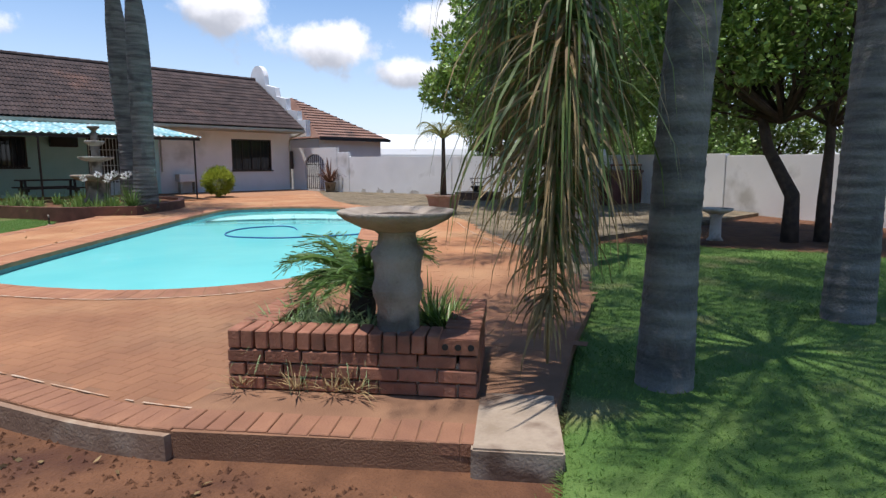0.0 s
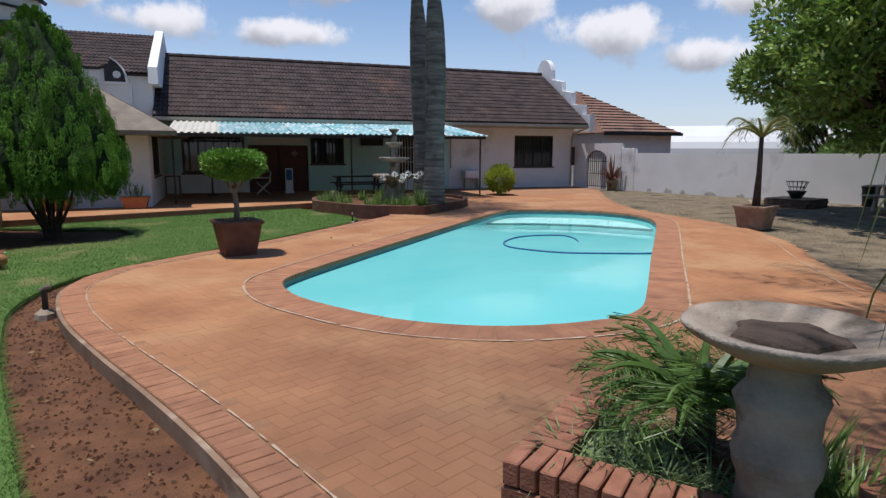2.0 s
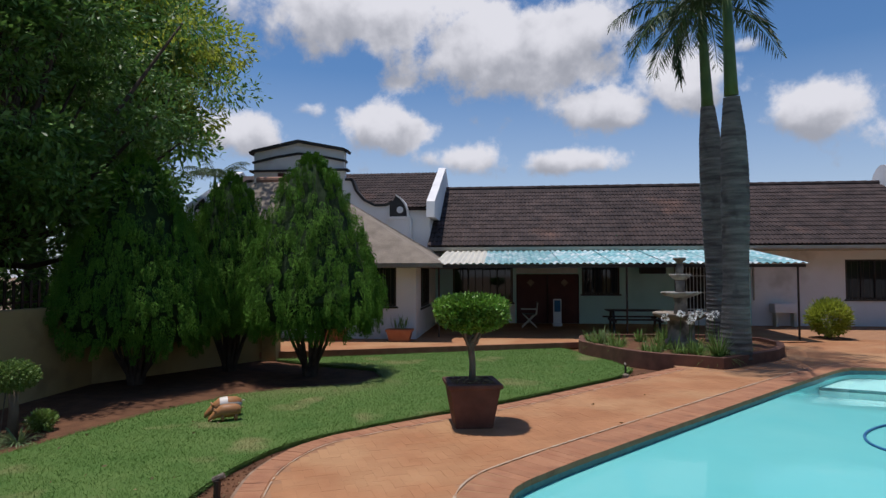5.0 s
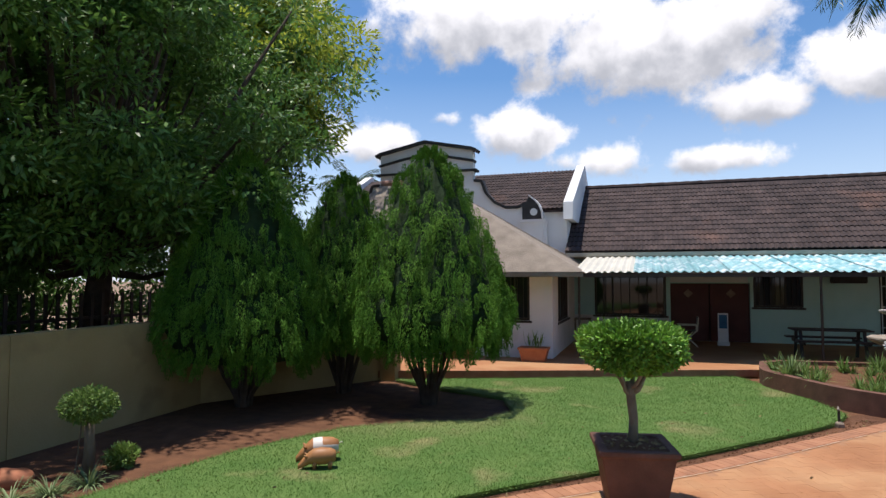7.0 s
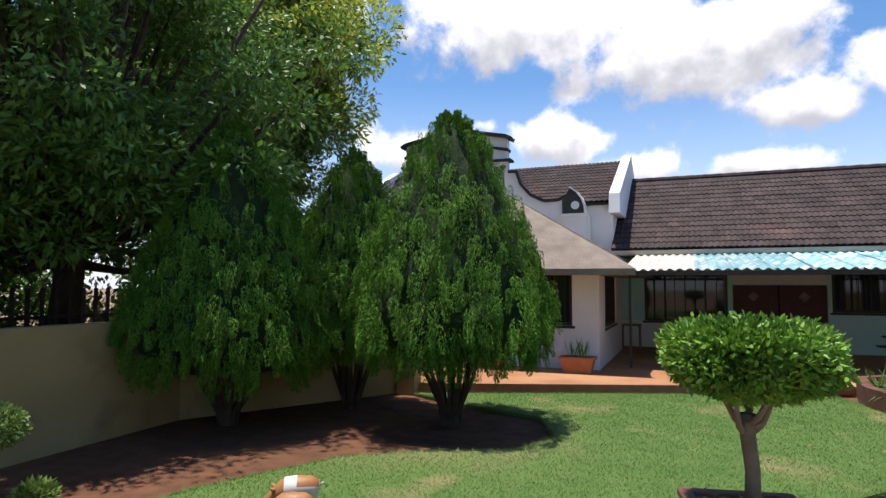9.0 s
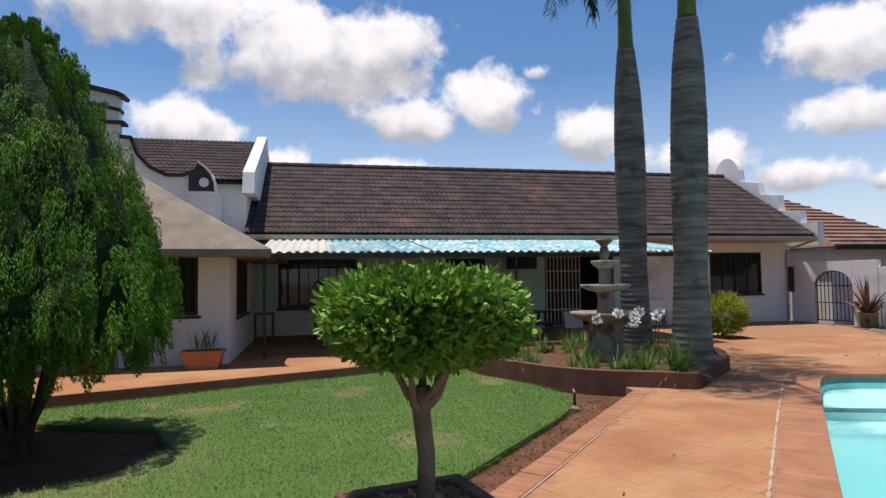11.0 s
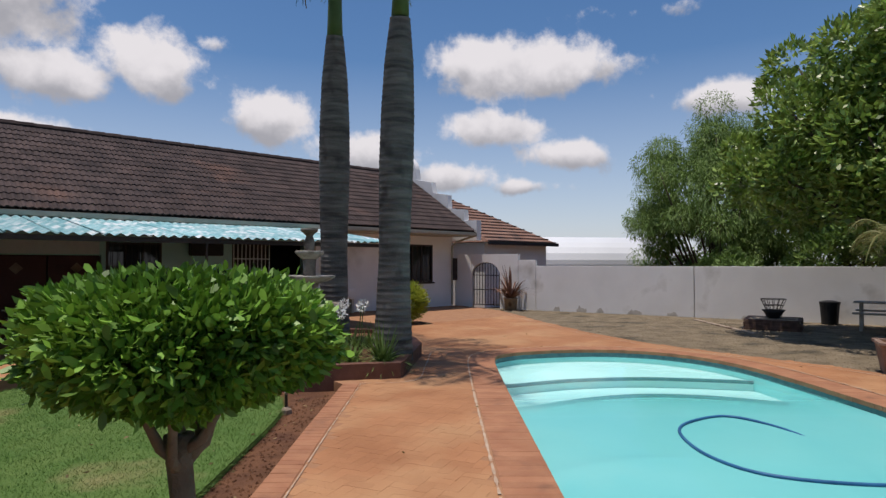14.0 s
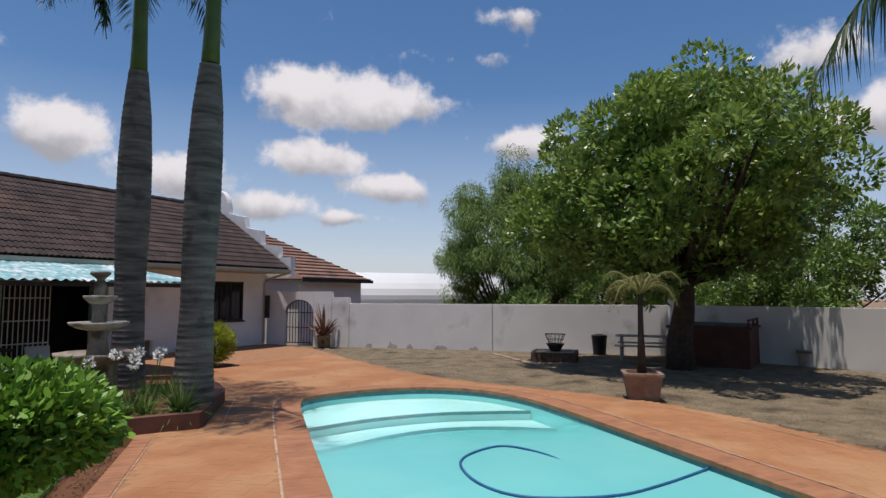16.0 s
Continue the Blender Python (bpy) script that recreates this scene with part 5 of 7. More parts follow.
broad_tree(29.0, 21.0, -.5, 9.6, 4.6, -.3, "feathery willow-like pepper tree beyond the wall", n_clumps=140, per=760, leaf=.2, wid=.038, material=M_LEAFP, trunk_r=.3, seed=4, sag=.7, clump=(.6, 1.1))
broad_tree(25.5, 14.0, -.5, 7.5, 3.6, 1.0, "dark tree beyond the boundary wall", n_clumps=80, per=380, leaf=.2, wid=.09, trunk_r=.25, seed=5, core=False)
broad_tree(12.1, 3.1, -.14, 6.2, 2.8, 2.1, "forked shade tree spreading over the yard by the boundary wall", lean=(.25, 1.0), n_clumps=80, per=330, leaf=.15, wid=.08, trunk_r=.13, seed=6, clump=(.45, .8), core=False)
broad_tree(12.6, 2.7, -.14, 6.0, 2.2, 2.0, "slim dark tree beside the boundary wall", n_clumps=30, per=200, leaf=.15, wid=.07, trunk_r=.11, seed=8, clump=(.45, .8), core=False)
broad_tree(-14.6, 22.2, -.5, 14.3, 5.5, 3.6, "large spreading tree behind the wall, tips coloured yellow-green as if backlit", material=M_LEAFD, n_clumps=230, per=440, leaf=.24, wid=.085, trunk_r=.4, seed=9, sag=.2, clump=(.7, 1.35), lime=True, tier=.42, shell=.3)
broad_tree(-8.9, 13.6, -.5, 9.6, 3.5, 2.3, "dense dark feathery tree shading the ochre wall", material=M_LEAFD, n_clumps=185, per=440, leaf=.15, wid=.055, trunk_r=.28, seed=19, sag=.2, lean=(.7, 0), clump=(.6, 1.1), core=False, tier=.4, shell=.3)
broad_tree(-10.5, 9.5, -.5, 9.2, 4.0, 2.2, "dark shade tree behind the ochre wall", material=M_LEAFD, n_clumps=170, per=480, leaf=.17, wid=.06, trunk_r=.25, seed=10, sag=.2, clump=(.6, 1.1), tier=.4, shell=.3)
broad_tree(-9.2, 19.5, -.5, 4.4, 1.8, .8, "dark tree between wall and house", material=M_LEAFD, n_clumps=60, per=360, leaf=.15, wid=.07, trunk_r=.18, seed=12, core=False)

for bx, by, hh, rr, sd in ((-8.8, 8.4, 3.0, 1.5, 42), (-10.6, 11.4, 3.4, 1.7, 41), (-11.6, 14.2, 3.6, 2.0, 51), (-9.0, 5.0, 4.2, 2.2, 44), (-10.2, 18.8, 4.0, 2.0, 45), (-12.5, 13.0, 5.0, 2.6, 46)):
    broad_tree(bx, by, -.5, hh, rr, .2, "dark dense bush behind the ochre garden wall", "bush", material=M_LEAFD, n_clumps=45, per=300, leaf=.14, wid=.07, trunk_r=.1, seed=sd, clump=(.5, .8), core=False)
broad_tree(26.6, 8.0, -.5, 6.6, 3.0, .8, "dark tree beyond the boundary wall", n_clumps=60, per=320, leaf=.2, wid=.09, trunk_r=.2, seed=47, core=False)
broad_tree(24.5, 3.0, -.5, 6.6, 2.8, .8, "dark tree beyond the boundary wall", n_clumps=60, per=320, leaf=.2, wid=.09, trunk_r=.2, seed=48, core=False)
for i, (bx, by) in enumerate(((23.5, 18.2), (24.3, 16.0), (25.0, 19.6))):
    broad_tree(bx, by, -.5, 2.7, 1.1, .2, "sparse scrub rising just above the wall", "bush", n_clumps=22, per=200, leaf=.12, wid=.05, trunk_r=.06, seed=50 + i, clump=(.3, .5), material=M_LEAFP)
for bx, by, sd in ((22.6, 11.2, 61), (22.2, 8.6, 62)):
    broad_tree(bx, by, -.5, 3.6, 1.6, .3, "dark dense bush beyond the boundary wall", "bush", n_clumps=40, per=280, leaf=.15, wid=.07, trunk_r=.08, seed=sd, clump=(.45, .7), core=False)
fence = thing("palisade_fence", -8.2, 11.5, -.4, 90, "dark steel palisade fence behind the ochre wall", "fence")
for i in range(48):
    part("pale", box(-5 + i * .21 - .03, -5 + i * .21 + .03, -.01, .01, 0, 2.15), M_STEEL, fence)
for z in (.4, 1.7):
    part("rail", box(-5.1, 5.1, .012, .05, z, z + .05), M_STEEL, fence)
far = royal_palm(-20.6, 46.0, -.5, [(0, 0, 0), (.1, 0, 4), (.2, .1, 8.2)], [.25, .22, .2, .16], 1.4, 3.4, "distant palm rising behind the house", 16, 15, .3)

# ---- topiary trees ----


def square_pot(parent, w0, w1, h, material, soil=True):
    bm = bmesh.new()
    r = []
    for w, z in ((w0, 0), (w1, h - .06), (w1 + .03, h - .05), (w1 + .03, h), (w1 - .05, h), (w1 - .07, h - .1)):
        r.append([bm.verts.new((sx * w, sy * w, z)) for sx, sy in ((-1, -1), (1, -1), (1, 1), (-1, 1))])
    for a, b in zip(r, r[1:]):
        for k in range(4):
            bm.faces.new((a[k], a[(k + 1) % 4], b[(k + 1) % 4], b[k]))
    bm.faces.new(r[0][::-1])
    bm.faces.new(r[-1])
    bmesh.ops.bevel(bm, geom=[e for e in bm.edges], offset=.008, segments=1, affect="EDGES")
    p = part("pot", bm, material, parent)
    if soil:
        part("potting_soil", prism([(sx * (w1 - .052), sy * (w1 - .052)) for sx, sy in ((-1, -1), (1, -1), (1, 1), (-1, 1))], h - .12, h - .018), M_SOIL, parent)
    return p


top = thing("topiary_tree", .68, 11.05, 0, 12, "clipped flat-topped topiary tree in a square brown pot", "potted tree")
square_pot(top, .225, .305, .54, M_POT)
part("trunk", tube([(0, 0, .42), (.012, 0, .75), (-.01, .01, .98), (-.012, .012, 1.07)], [.046, .04, .042, .05], 10), M_TRUNK, top, smooth=True)
for i in range(6):
    a = i * 2.4 + .3
    r, z0 = .2 + .12 * (i % 2), .95 + .03 * (i % 4)
    part("branch", tube([(-.01, .01, z0), (.07 * math.cos(a), .07 * math.sin(a), z0 + .05), (.13 * math.cos(a + .3), .13 * math.sin(a + .3), z0 + .17), (r * math.cos(a + .1), r * math.sin(a + .1), 1.4)], [.024, .019, .014, .008], 7), M_TRUNK, top, smooth=True)
rng = np.random.default_rng(5)
mound = lathe([(.26, .505), (.2, .525), (.1, .545), (.03, .55)], 16, wave=lambda a, r, z: 1 + .06 * math.sin(5 * a))
part("heaped_soil", mound, M_SOIL, top)
pc = np.stack([rng.uniform(-.24, .24, 90), rng.uniform(-.24, .24, 90), rng.uniform(.535, .56, 90)], 1)
tagged(quadmesh("dry_litter", leaves(pc, np.stack([rng.normal(size=90), rng.normal(size=90), rng.uniform(-.1, .3, 90)], 1), .05, .025, rng), M_DRYF, top), kind="stuff")
n_ = 22000
d = ball_points(n_, rng)
rad = rng.uniform(.6, 1.0, (n_, 1)) ** .5
p4 = (np.abs(d) ** 3.0).sum(1, keepdims=True) ** (-1 / 3.0)
lum = 1 + .05 * np.sin(4 * np.arctan2(d[:, 1:2], d[:, :1]) + 3 * d[:, 2:3])
c = np.array([0, 0, 1.405]) + d * p4 * rad * lum * np.array([.435, .435, .172]) + rng.normal(size=(n_, 3)) * .016
c[:, 2] -= .07 * np.clip(1 - np.hypot(c[:, 0], c[:, 1]) / .45, 0, 1) * (c[:, 2] < 1.36)
quadmesh("crown", oval_leaves(c, d + rng.normal(size=d.shape) * .7 + [0, 0, .2], .047, .02, rng, flat=.45), M_LEAFL, top, k=6)
# darker leaves inside the crown, shade put into their colour
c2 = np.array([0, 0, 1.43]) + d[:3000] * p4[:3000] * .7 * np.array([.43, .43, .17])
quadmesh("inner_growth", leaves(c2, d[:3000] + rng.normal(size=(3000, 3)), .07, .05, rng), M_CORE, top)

lol = thing("topiary_ball", -4.95, 10.4, -.12, 0, "small clipped ball topiary on a pale bare stem", "shrub")
part("stem", tube([(0, 0, 0), (.02, 0, .3), (0, 0, .6)], [.065, .055, .05], 9), M_WOOD, lol, smooth=True)
part("stake", tube([(-.12, -.05, 0), (-.06, -.03, .62)], .008, 6), M_WOOD, lol)
d = ball_points(3600, rng)
quadmesh("crown", leaves(np.array([0, 0, .74]) + d * rng.uniform(.55, 1.0, (3600, 1)) * np.array([.28, .28, .19]), d + rng.normal(size=d.shape) * .6, .045, .02, rng), M_LEAFP, lol)
# small plants and a stone in the bed under the ochre wall
lol2 = copy_thing(lol, pose(-5.15, 8.9, -.12))


def strap_plant(x, y, z, n_, ln, w, label, material, rng, name="strap_plant", category="plant", group="", erect=.9, sag=.6):
    """A tuft of strap leaves, each a bent ribbon."""
    t = thing(name, x, y, z, 0, label, category, group)
    vs = []
    for i in range(n_):
        a = rng.uniform(0, 2 * math.pi)
        e = rng.uniform(.25, 1.0) * erect
        L_ = ln * rng.uniform(.6, 1.1)
        d = np.array([math.cos(a), math.sin(a), 0])
        s = np.array([-d[1], d[0], 0]) * w / 2
        prev = None
        base = np.array([math.cos(a), math.sin(a), 0]) * rng.uniform(0, .08)
        for k, u in enumerate(np.linspace(0, 1, 5)):
            p = base + d * L_ * u * (1.05 - e * .8) + np.array([0, 0, 1]) * L_ * (u * e * 1.1 - u * u * sag * (1.1 - e))
            sc = s * (1 - u ** 2 * .92)
            if prev is not None:
                vs.append([prev[0], prev[1], p + sc, p - sc])
            prev = (p - sc, p + sc)
    quadmesh("foliage", np.array(vs), material, t)
    return t


for bx, by, cnt, ln in ((-4.68, 10.18, 110, .42), (-4.8, 9.85, 130, .45), (-5.0, 9.6, 90, .4)):
    strap_plant(bx, by, -.14, cnt, ln, .012, "arching tuft of pale green grass in the soil bed", M_GTUFT, rng, "grass_tuft", "plant", "tufts under the ochre wall", .8, .9)
bush = thing("small_bush", -4.85, 10.75, -.14, 0, "low green bush in the red soil bed", "bush")
d = ball_points(900, rng)
quadmesh("crown", leaves(np.array([0, 0, .12]) + d * rng.uniform(.03, .16, (900, 1)) * np.array([1, 1, .8]), d + rng.normal(size=d.shape) * .5 + [0, 0, .4], .07, .025, rng), M_LEAFB, bush)
bm = bmesh.new()
bmesh.ops.create_icosphere(bm, subdivisions=3, radius=.2)
for v in bm.verts:
    v.co = Vector((v.co.x * 1.3, v.co.y * .8, max(v.co.z, -.12) * .6)) * (1 + .08 * math.sin(v.co.x * 23 + v.co.y * 17) * math.cos(v.co.z * 19))
stone = part("garden_stone", bm, M_TERRA, None, smooth=True, at=pose(-5.45, 9.9, -.08, 0, 0, 25))
tagged(stone, "rounded reddish stone lying in the soil bed", "stone")


# ---- planter with the bird bath in the foreground ----
PL = Matrix.Translation((1.478, 3.297, 0)) @ Matrix.Rotation(math.atan2(-1.13, .86), 4, "Z")   # x along its front, y away from the walker
pl = thing("brick_planter", 0, 0, 0, 0, "low red brick planter filled with soil and plants", "planter")
pl.matrix_basis = PL
PLW, PLD = 1.42, .92


def brick_mesh(l_, w_, h_):
    bm = box(-l_ / 2, l_ / 2, -w_ / 2, w_ / 2, -h_ / 2, h_ / 2, 0)
    bmesh.ops.bevel(bm, geom=list(bm.edges), offset=.006, segments=1, affect="EDGES")
    me = bpy.data.meshes.new("brick")
    bm.to_mesh(me)
    bm.free()
    me.materials.append(M_BRICK)
    return me


B_STR, B_HALF, B_ROW = brick_mesh(.208, .1, .07), brick_mesh(.098, .1, .07), brick_mesh(.07, .105, .208)


def brick(me, parent, m, name="brick"):
    ob = new(name, me)
    ob.matrix_basis = m
    ob.parent = parent
    return ob


# brick copy with the shade-darkened colour, for the fire pit
B_DARK = B_STR.copy()
B_DARK.materials[0] = M_BRICKD
random.seed(4)
part("mortar_core", box(.03, PLW - .03, .03, PLD - .03, 0, .19), M_MORTAR, pl)
part("planter_soil", box(.1, PLW - .1, .1, PLD - .1, .15, .245), M_SOIL, pl)
for row in range(3):
    z = .04 + row * .08
    for x in np.arange(.105 + (row % 2) * .11, PLW - .02, .218):
        for y in (.05, PLD - .05):
            brick(B_STR, pl, pose(min(x, PLW - .1), y + random.uniform(-.004, .004), z, random.uniform(-1, 1), random.uniform(-1, 1), random.uniform(-1.5, 1.5)))
    for y in (.05, PLD - .05):
        brick(B_HALF, pl, pose(.05 if row % 2 else PLW - .055, y, z, 0, 0, random.uniform(-1.5, 1.5)))
    for y in np.arange(.2 + (row % 2) * .1, PLD - .1, .218):
        for x in (.05, PLW - .05):
            brick(B_STR, pl, pose(x, y, z, 0, 0, 90 + random.uniform(-1.5, 1.5)))
for x in np.arange(.04, PLW - .2, .081):
    brick(B_ROW, pl, pose(x, .1, .295 - .0, 90, 0, 0) @ pose(0, 0, 0, 0, random.uniform(-2, 2), random.uniform(-2, 2)))
for y in np.arange(.25, PLD, .081):
    for x in (.1, PLW - .1):
        brick(B_ROW, pl, pose(x, y, .295, 90, 0, 90) @ pose(0, 0, 0, 0, random.uniform(-2, 2), 0))
ab = part("air_brick", box(PLW - .22, PLW, -.004, .2, .245, .335, .006), M_BRICK, pl, "perforated brick laid flat")
# flat black discs paint the dark of holes that are not cut
for k in range(3):
    part("perforation", lathe([(.018, 0), (.018, .004)], 12), M_BLACK, ab, at=pose(PLW - .18 + k * .07, -.004, .29, 90))

bath = thing("bird_bath", 2.195, 2.65, .22, 0, "weathered cast-stone bird bath on a carved pedestal in the planter", "bird bath")
part("pedestal", lathe([(.16, 0), (.16, .08), (.125, .1), (.12, .25), (.14, .3), (.15, .36), (.13, .41), (.135, .5), (.15, .55), (.11, .6), (.1, .66), (.14, .7)], 28, wave=lambda a, r, z: 1 + .05 * math.sin(4 * a + z * 5) + .03 * math.sin(11 * a)), M_STONE, bath, smooth=True)
part("bowl", lathe([(.12, .68), (.2, .7), (.29, .745), (.325, .775), (.33, .79), (.315, .797), (.28, .785), (.2, .755), (.05, .74)], 40, wave=lambda a, r, z: 1 + .015 * math.sin(8 * a)), M_STONE, bath, smooth=True)
part("dry_debris", lathe([(.17, .752), (.16, .765), (.08, .778), (.02, .782)], 18, wave=lambda a, r, z: 1 + .15 * math.sin(5 * a)), M_BARK, bath, "caked leaf debris")


def at_planter(x, y):
    p = PL @ Vector((x, y, 0))
    return p.x, p.y


x, y = at_planter(.62, .66)
cy = thing("cycad", x, y, .24, 0, "dark green cycad with stiff feather leaves in the planter", "cycad")
part("stem", lathe([(.08, 0), (.09, .1), (.08, .22), (.04, .27)], 12), M_BARK, cy)
for i in range(34):
    frond(cy, (0, 0, .25), i * 2.4, random.uniform(.42, .56), random.uniform(.35, 1.25), .55, rng, M_CYCAD, 48, .13, .018, .1)
for i, (px, py, nn) in enumerate(((.2, .28, 130), (.38, .3, 150), (.56, .3, 150), (.74, .32, 130), (.25, .5, 130), (.48, .48, 140), (.9, .3, 60), (.2, .72, 100))):
    x, y = at_planter(px, py)
    strap_plant(x, y, .24, int(nn * 1.4), .38, .009, "tuft of grassy grey-green strap leaves in the planter", M_GTUFT, rng, "grass_tuft", "plant", "tufts in the planter", .75, .9)
for px, py in ((1.12, .62), (1.2, .5), (1.05, .75)):
    x, y = at_planter(px, py)
    strap_plant(x, y, .24, 90, .38, .012, "dark tuft of narrow leaves behind the bird bath", M_LEAFB, rng, "grass_tuft", "plant", "tufts in the planter", .9, .6)
for px, py in ((.1, -.05), (.42, -.06), (.62, -.05), (.75, -.06)):
    x, y = at_planter(px, py)
    strap_plant(x, y, .05, 26, .2, .008, "straw-dry weeds growing against the planter bricks", M_DRYF, rng, "dry_weed", "weed", "weeds at the planter", .9, .5)
slab = part("concrete_slab", box(0, .42, -.56, .12, -.2, .006, .01), M_KERB, None, at=PL @ pose(PLW + .0, -.02, 0))
tagged(slab, "bare concrete slab beside the brick planter", "slab", kind="structure")

# ---- fountain bed ----
BED = smooth_loop([(3.0, 19.3), (2.95, 18.5), (3.35, 17.6), (3.75, 16.85), (4.25, 16.35), (4.75, 16.1)], 4, False) + [(5.35, 15.72), (6.95, 17.15), (7.4, 17.85), (7.75, 18.7), (7.7, 19.7), (7.0, 20.45), (5.2, 20.45), (3.6, 20.3), (3.1, 19.9)]
bed = thing("fountain_bed", 0, 0, 0, 0, "curved raised flower bed with a red-brown painted wall", "flower bed", kind="structure")
bo = np.array(resample(BED, .2))
bi = offset(bo, -.16) if np.sum(bo[:, 0] * np.roll(bo[:, 1], -1) - np.roll(bo[:, 0], -1) * bo[:, 1]) > 0 else offset(bo, .16)
bm = holed_prism([tuple(p) for p in bo], [tuple(p) for p in bi], -.25, .22)
part("bed_wall", bm, M_POT, bed)
part("bed_soil", prism([tuple(p) for p in bi], -.05, .14), M_SOIL, bed)

ft = thing("garden_fountain", 5.2, 18.06, .14, 20, "three-tiered pale cast-stone fountain with a small figure on top", "fountain")
scal = lambda a, r, z: 1 + .035 * math.sin(10 * a)
part("base", lathe([(.36, 0), (.36, .18), (.3, .22), (.3, .62), (.36, .68)], 24), M_STONE, ft, smooth=True)
part("lower_bowl", lathe([(.3, .64), (.45, .68), (.6, .76), (.62, .82), (.58, .82), (.45, .75), (.2, .72)], 40, wave=scal), M_STONE, ft, smooth=True)
part("column", lathe([(.17, .7), (.15, .9), (.13, 1.05), (.17, 1.2)], 20), M_STONE, ft, smooth=True)
part("middle_bowl", lathe([(.14, 1.16), (.3, 1.2), (.42, 1.26), (.43, 1.3), (.39, 1.3), (.28, 1.25), (.1, 1.23)], 36, wave=scal), M_STONEW, ft, smooth=True)
part("upper_column", lathe([(.12, 1.22), (.1, 1.4), (.12, 1.6)], 18), M_STONE, ft, smooth=True)
part("upper_bowl", lathe([(.09, 1.56), (.18, 1.62), (.24, 1.68), (.24, 1.72), (.21, 1.72), (.15, 1.68), (.05, 1.66)], 30, wave=scal), M_STONEW, ft, smooth=True)
part("finial", lathe([(.09, 1.68), (.075, 1.78), (.095, 1.86), (.07, 1.93), (.055, 1.97), (.1, 2.02), (.15, 2.06), (.14, 2.1), (.05, 2.1)], 20, wave=lambda a, r, z: 1 + .08 * math.sin(3 * a)), M_STONE, ft, smooth=True)

rng = np.random.default_rng(31)
for i in range(34):
    for _ in range(40):
        x, y = rng.uniform(3.1, 7.9), rng.uniform(16.0, 20.1)
        if inside(bi, [x], [y])[0] and math.hypot(x - 5.2, y - 18.06) > .55 and math.hypot(x - 5.88, y - 16.62) > .4 and math.hypot(x - 6.48, y - 19.3) > .4:
            break
    if i == 0:
        src = strap_plant(x, y, .14, 60, .42, .022, "clump of green strap-leaved lilies in the flower bed", M_LEAFP, rng, "lily_clump", "plant", "lilies in the bed")
    else:
        o = copy_thing(src, pose(x, y, .14, 0, 0, rng.uniform(0, 360)))
        o.scale = (rng.uniform(.7, 1.2),) * 3
spk = strap_plant(5.42, 16.28, .14, 170, .72, .026, "spiky green and pale striped strap plant at the palm's foot", M_LEAFP, rng, "spider_plant", "plant", "", .95, .7)

strap_plant(3.42, 18.5, .14, 90, .6, .026, "spiky green strap plant at the end of the flower bed", M_GTUFT, rng, "spider_plant", "plant", "", .95, .6)


def agapanthus(x, y, h):
    t = thing("white_flower", x, y, .14, 0, "round white flower head on a thin green stem", "flower", "white flowers in the bed")
    part("stem", tube([(0, 0, 0), (.03, .02, h * .6), (.05, 0, h)], .008, 6), M_SHAFT, t)
    d = ball_points(60, rng)
    quadmesh("flower_head", leaves(np.array([.05, 0, h]) + d * .045, d, .06, .026, rng), M_FLOW, t)


for x, y, h in ((4.9, 17.15, .85), (5.1, 17.0, .8), (5.3, 17.2, .86), (5.45, 16.95, .8), (5.6, 17.1, .84), (4.6, 17.3, .75), (5.0, 16.85, .72)):
    agapanthus(x, y, h)

# spade handle / sprinkler head on the kerb end
spr = thing("garden_tap", -1.3, 8.35, -.14, 0, "short dark standpipe with tap head at the end of the kerb", "tap")
part("pipe", tube([(0, 0, 0), (.01, 0, .3)], .03, 8), M_STEEL, spr)
part("tap_head", tube([(-.03, 0, .3), (.06, .02, .34)], .025, 8), M_STONE, spr)
part("stone_collar", lathe([(.11, 0), (.1, .06), (.05, .1)], 10, wave=lambda a, r, z: 1 + .15 * math.sin(3 * a)), M_KERB, spr)

spr2 = copy_thing(spr, pose(3.42, 15.5, -.14, 0, 0, 70))
spr2.scale = (.6, .6, .8)
tagged(spr2, "short dark standpipe with tap head at the lawn's edge", "tap")


def pig(x, y, rz, s, material, label, patch=None):
    """A garden pig figurine, one plain mesh."""
    bm = bmesh.new()
    prof = [(.001, -.3), (.1, -.28), (.15, -.18), (.165, 0), (.15, .16), (.12, .24), (.105, .3), (.09, .36), (.055, .42), (.05, .45), (.001, .452)]
    lathe(prof[1:-1], 16, bm)
    bmesh.ops.transform(bm, matrix=pose(0, 0, .24, 0, 90, 0) @ Matrix.Rotation(0, 4, "Z"), verts=bm.verts)
    for v in bm.verts:
        if v.co.x > .2:
            v.co.z -= (v.co.x - .2) * .75
    for lx, ly in ((-.17, .08), (-.17, -.08), (.13, .08), (.13, -.08)):
        tube([(lx, ly, 0), (lx, ly, .17)], [.035, .05], 8, bm)
    for ly in (.07, -.07):
        tube([(.27, ly, .24), (.33, ly * 1.4, .29)], [.04, .008], 6, bm)
    tube([(-.29, 0, .27), (-.33, .02, .31), (-.35, 0, .28)], .012, 5, bm)
    bmesh.ops.scale(bm, vec=(s, s, s), verts=bm.verts)
    ob = part("pig_figurine", bm, material, None, smooth=True, at=pose(x, y, -.09, 0, 0, rz))
    if patch is not None:                              # a glazed patch on the head and one on the rump
        ob.data.materials.append(patch)
        for f in ob.data.polygons:
            x_, y_, z_ = f.center / s
            f.material_index = int(x_ > .2 or (x_ + .17) ** 2 + (z_ - .36) ** 2 < .009)
    tagged(ob, label, "garden figurine", "pig figurines on the lawn")


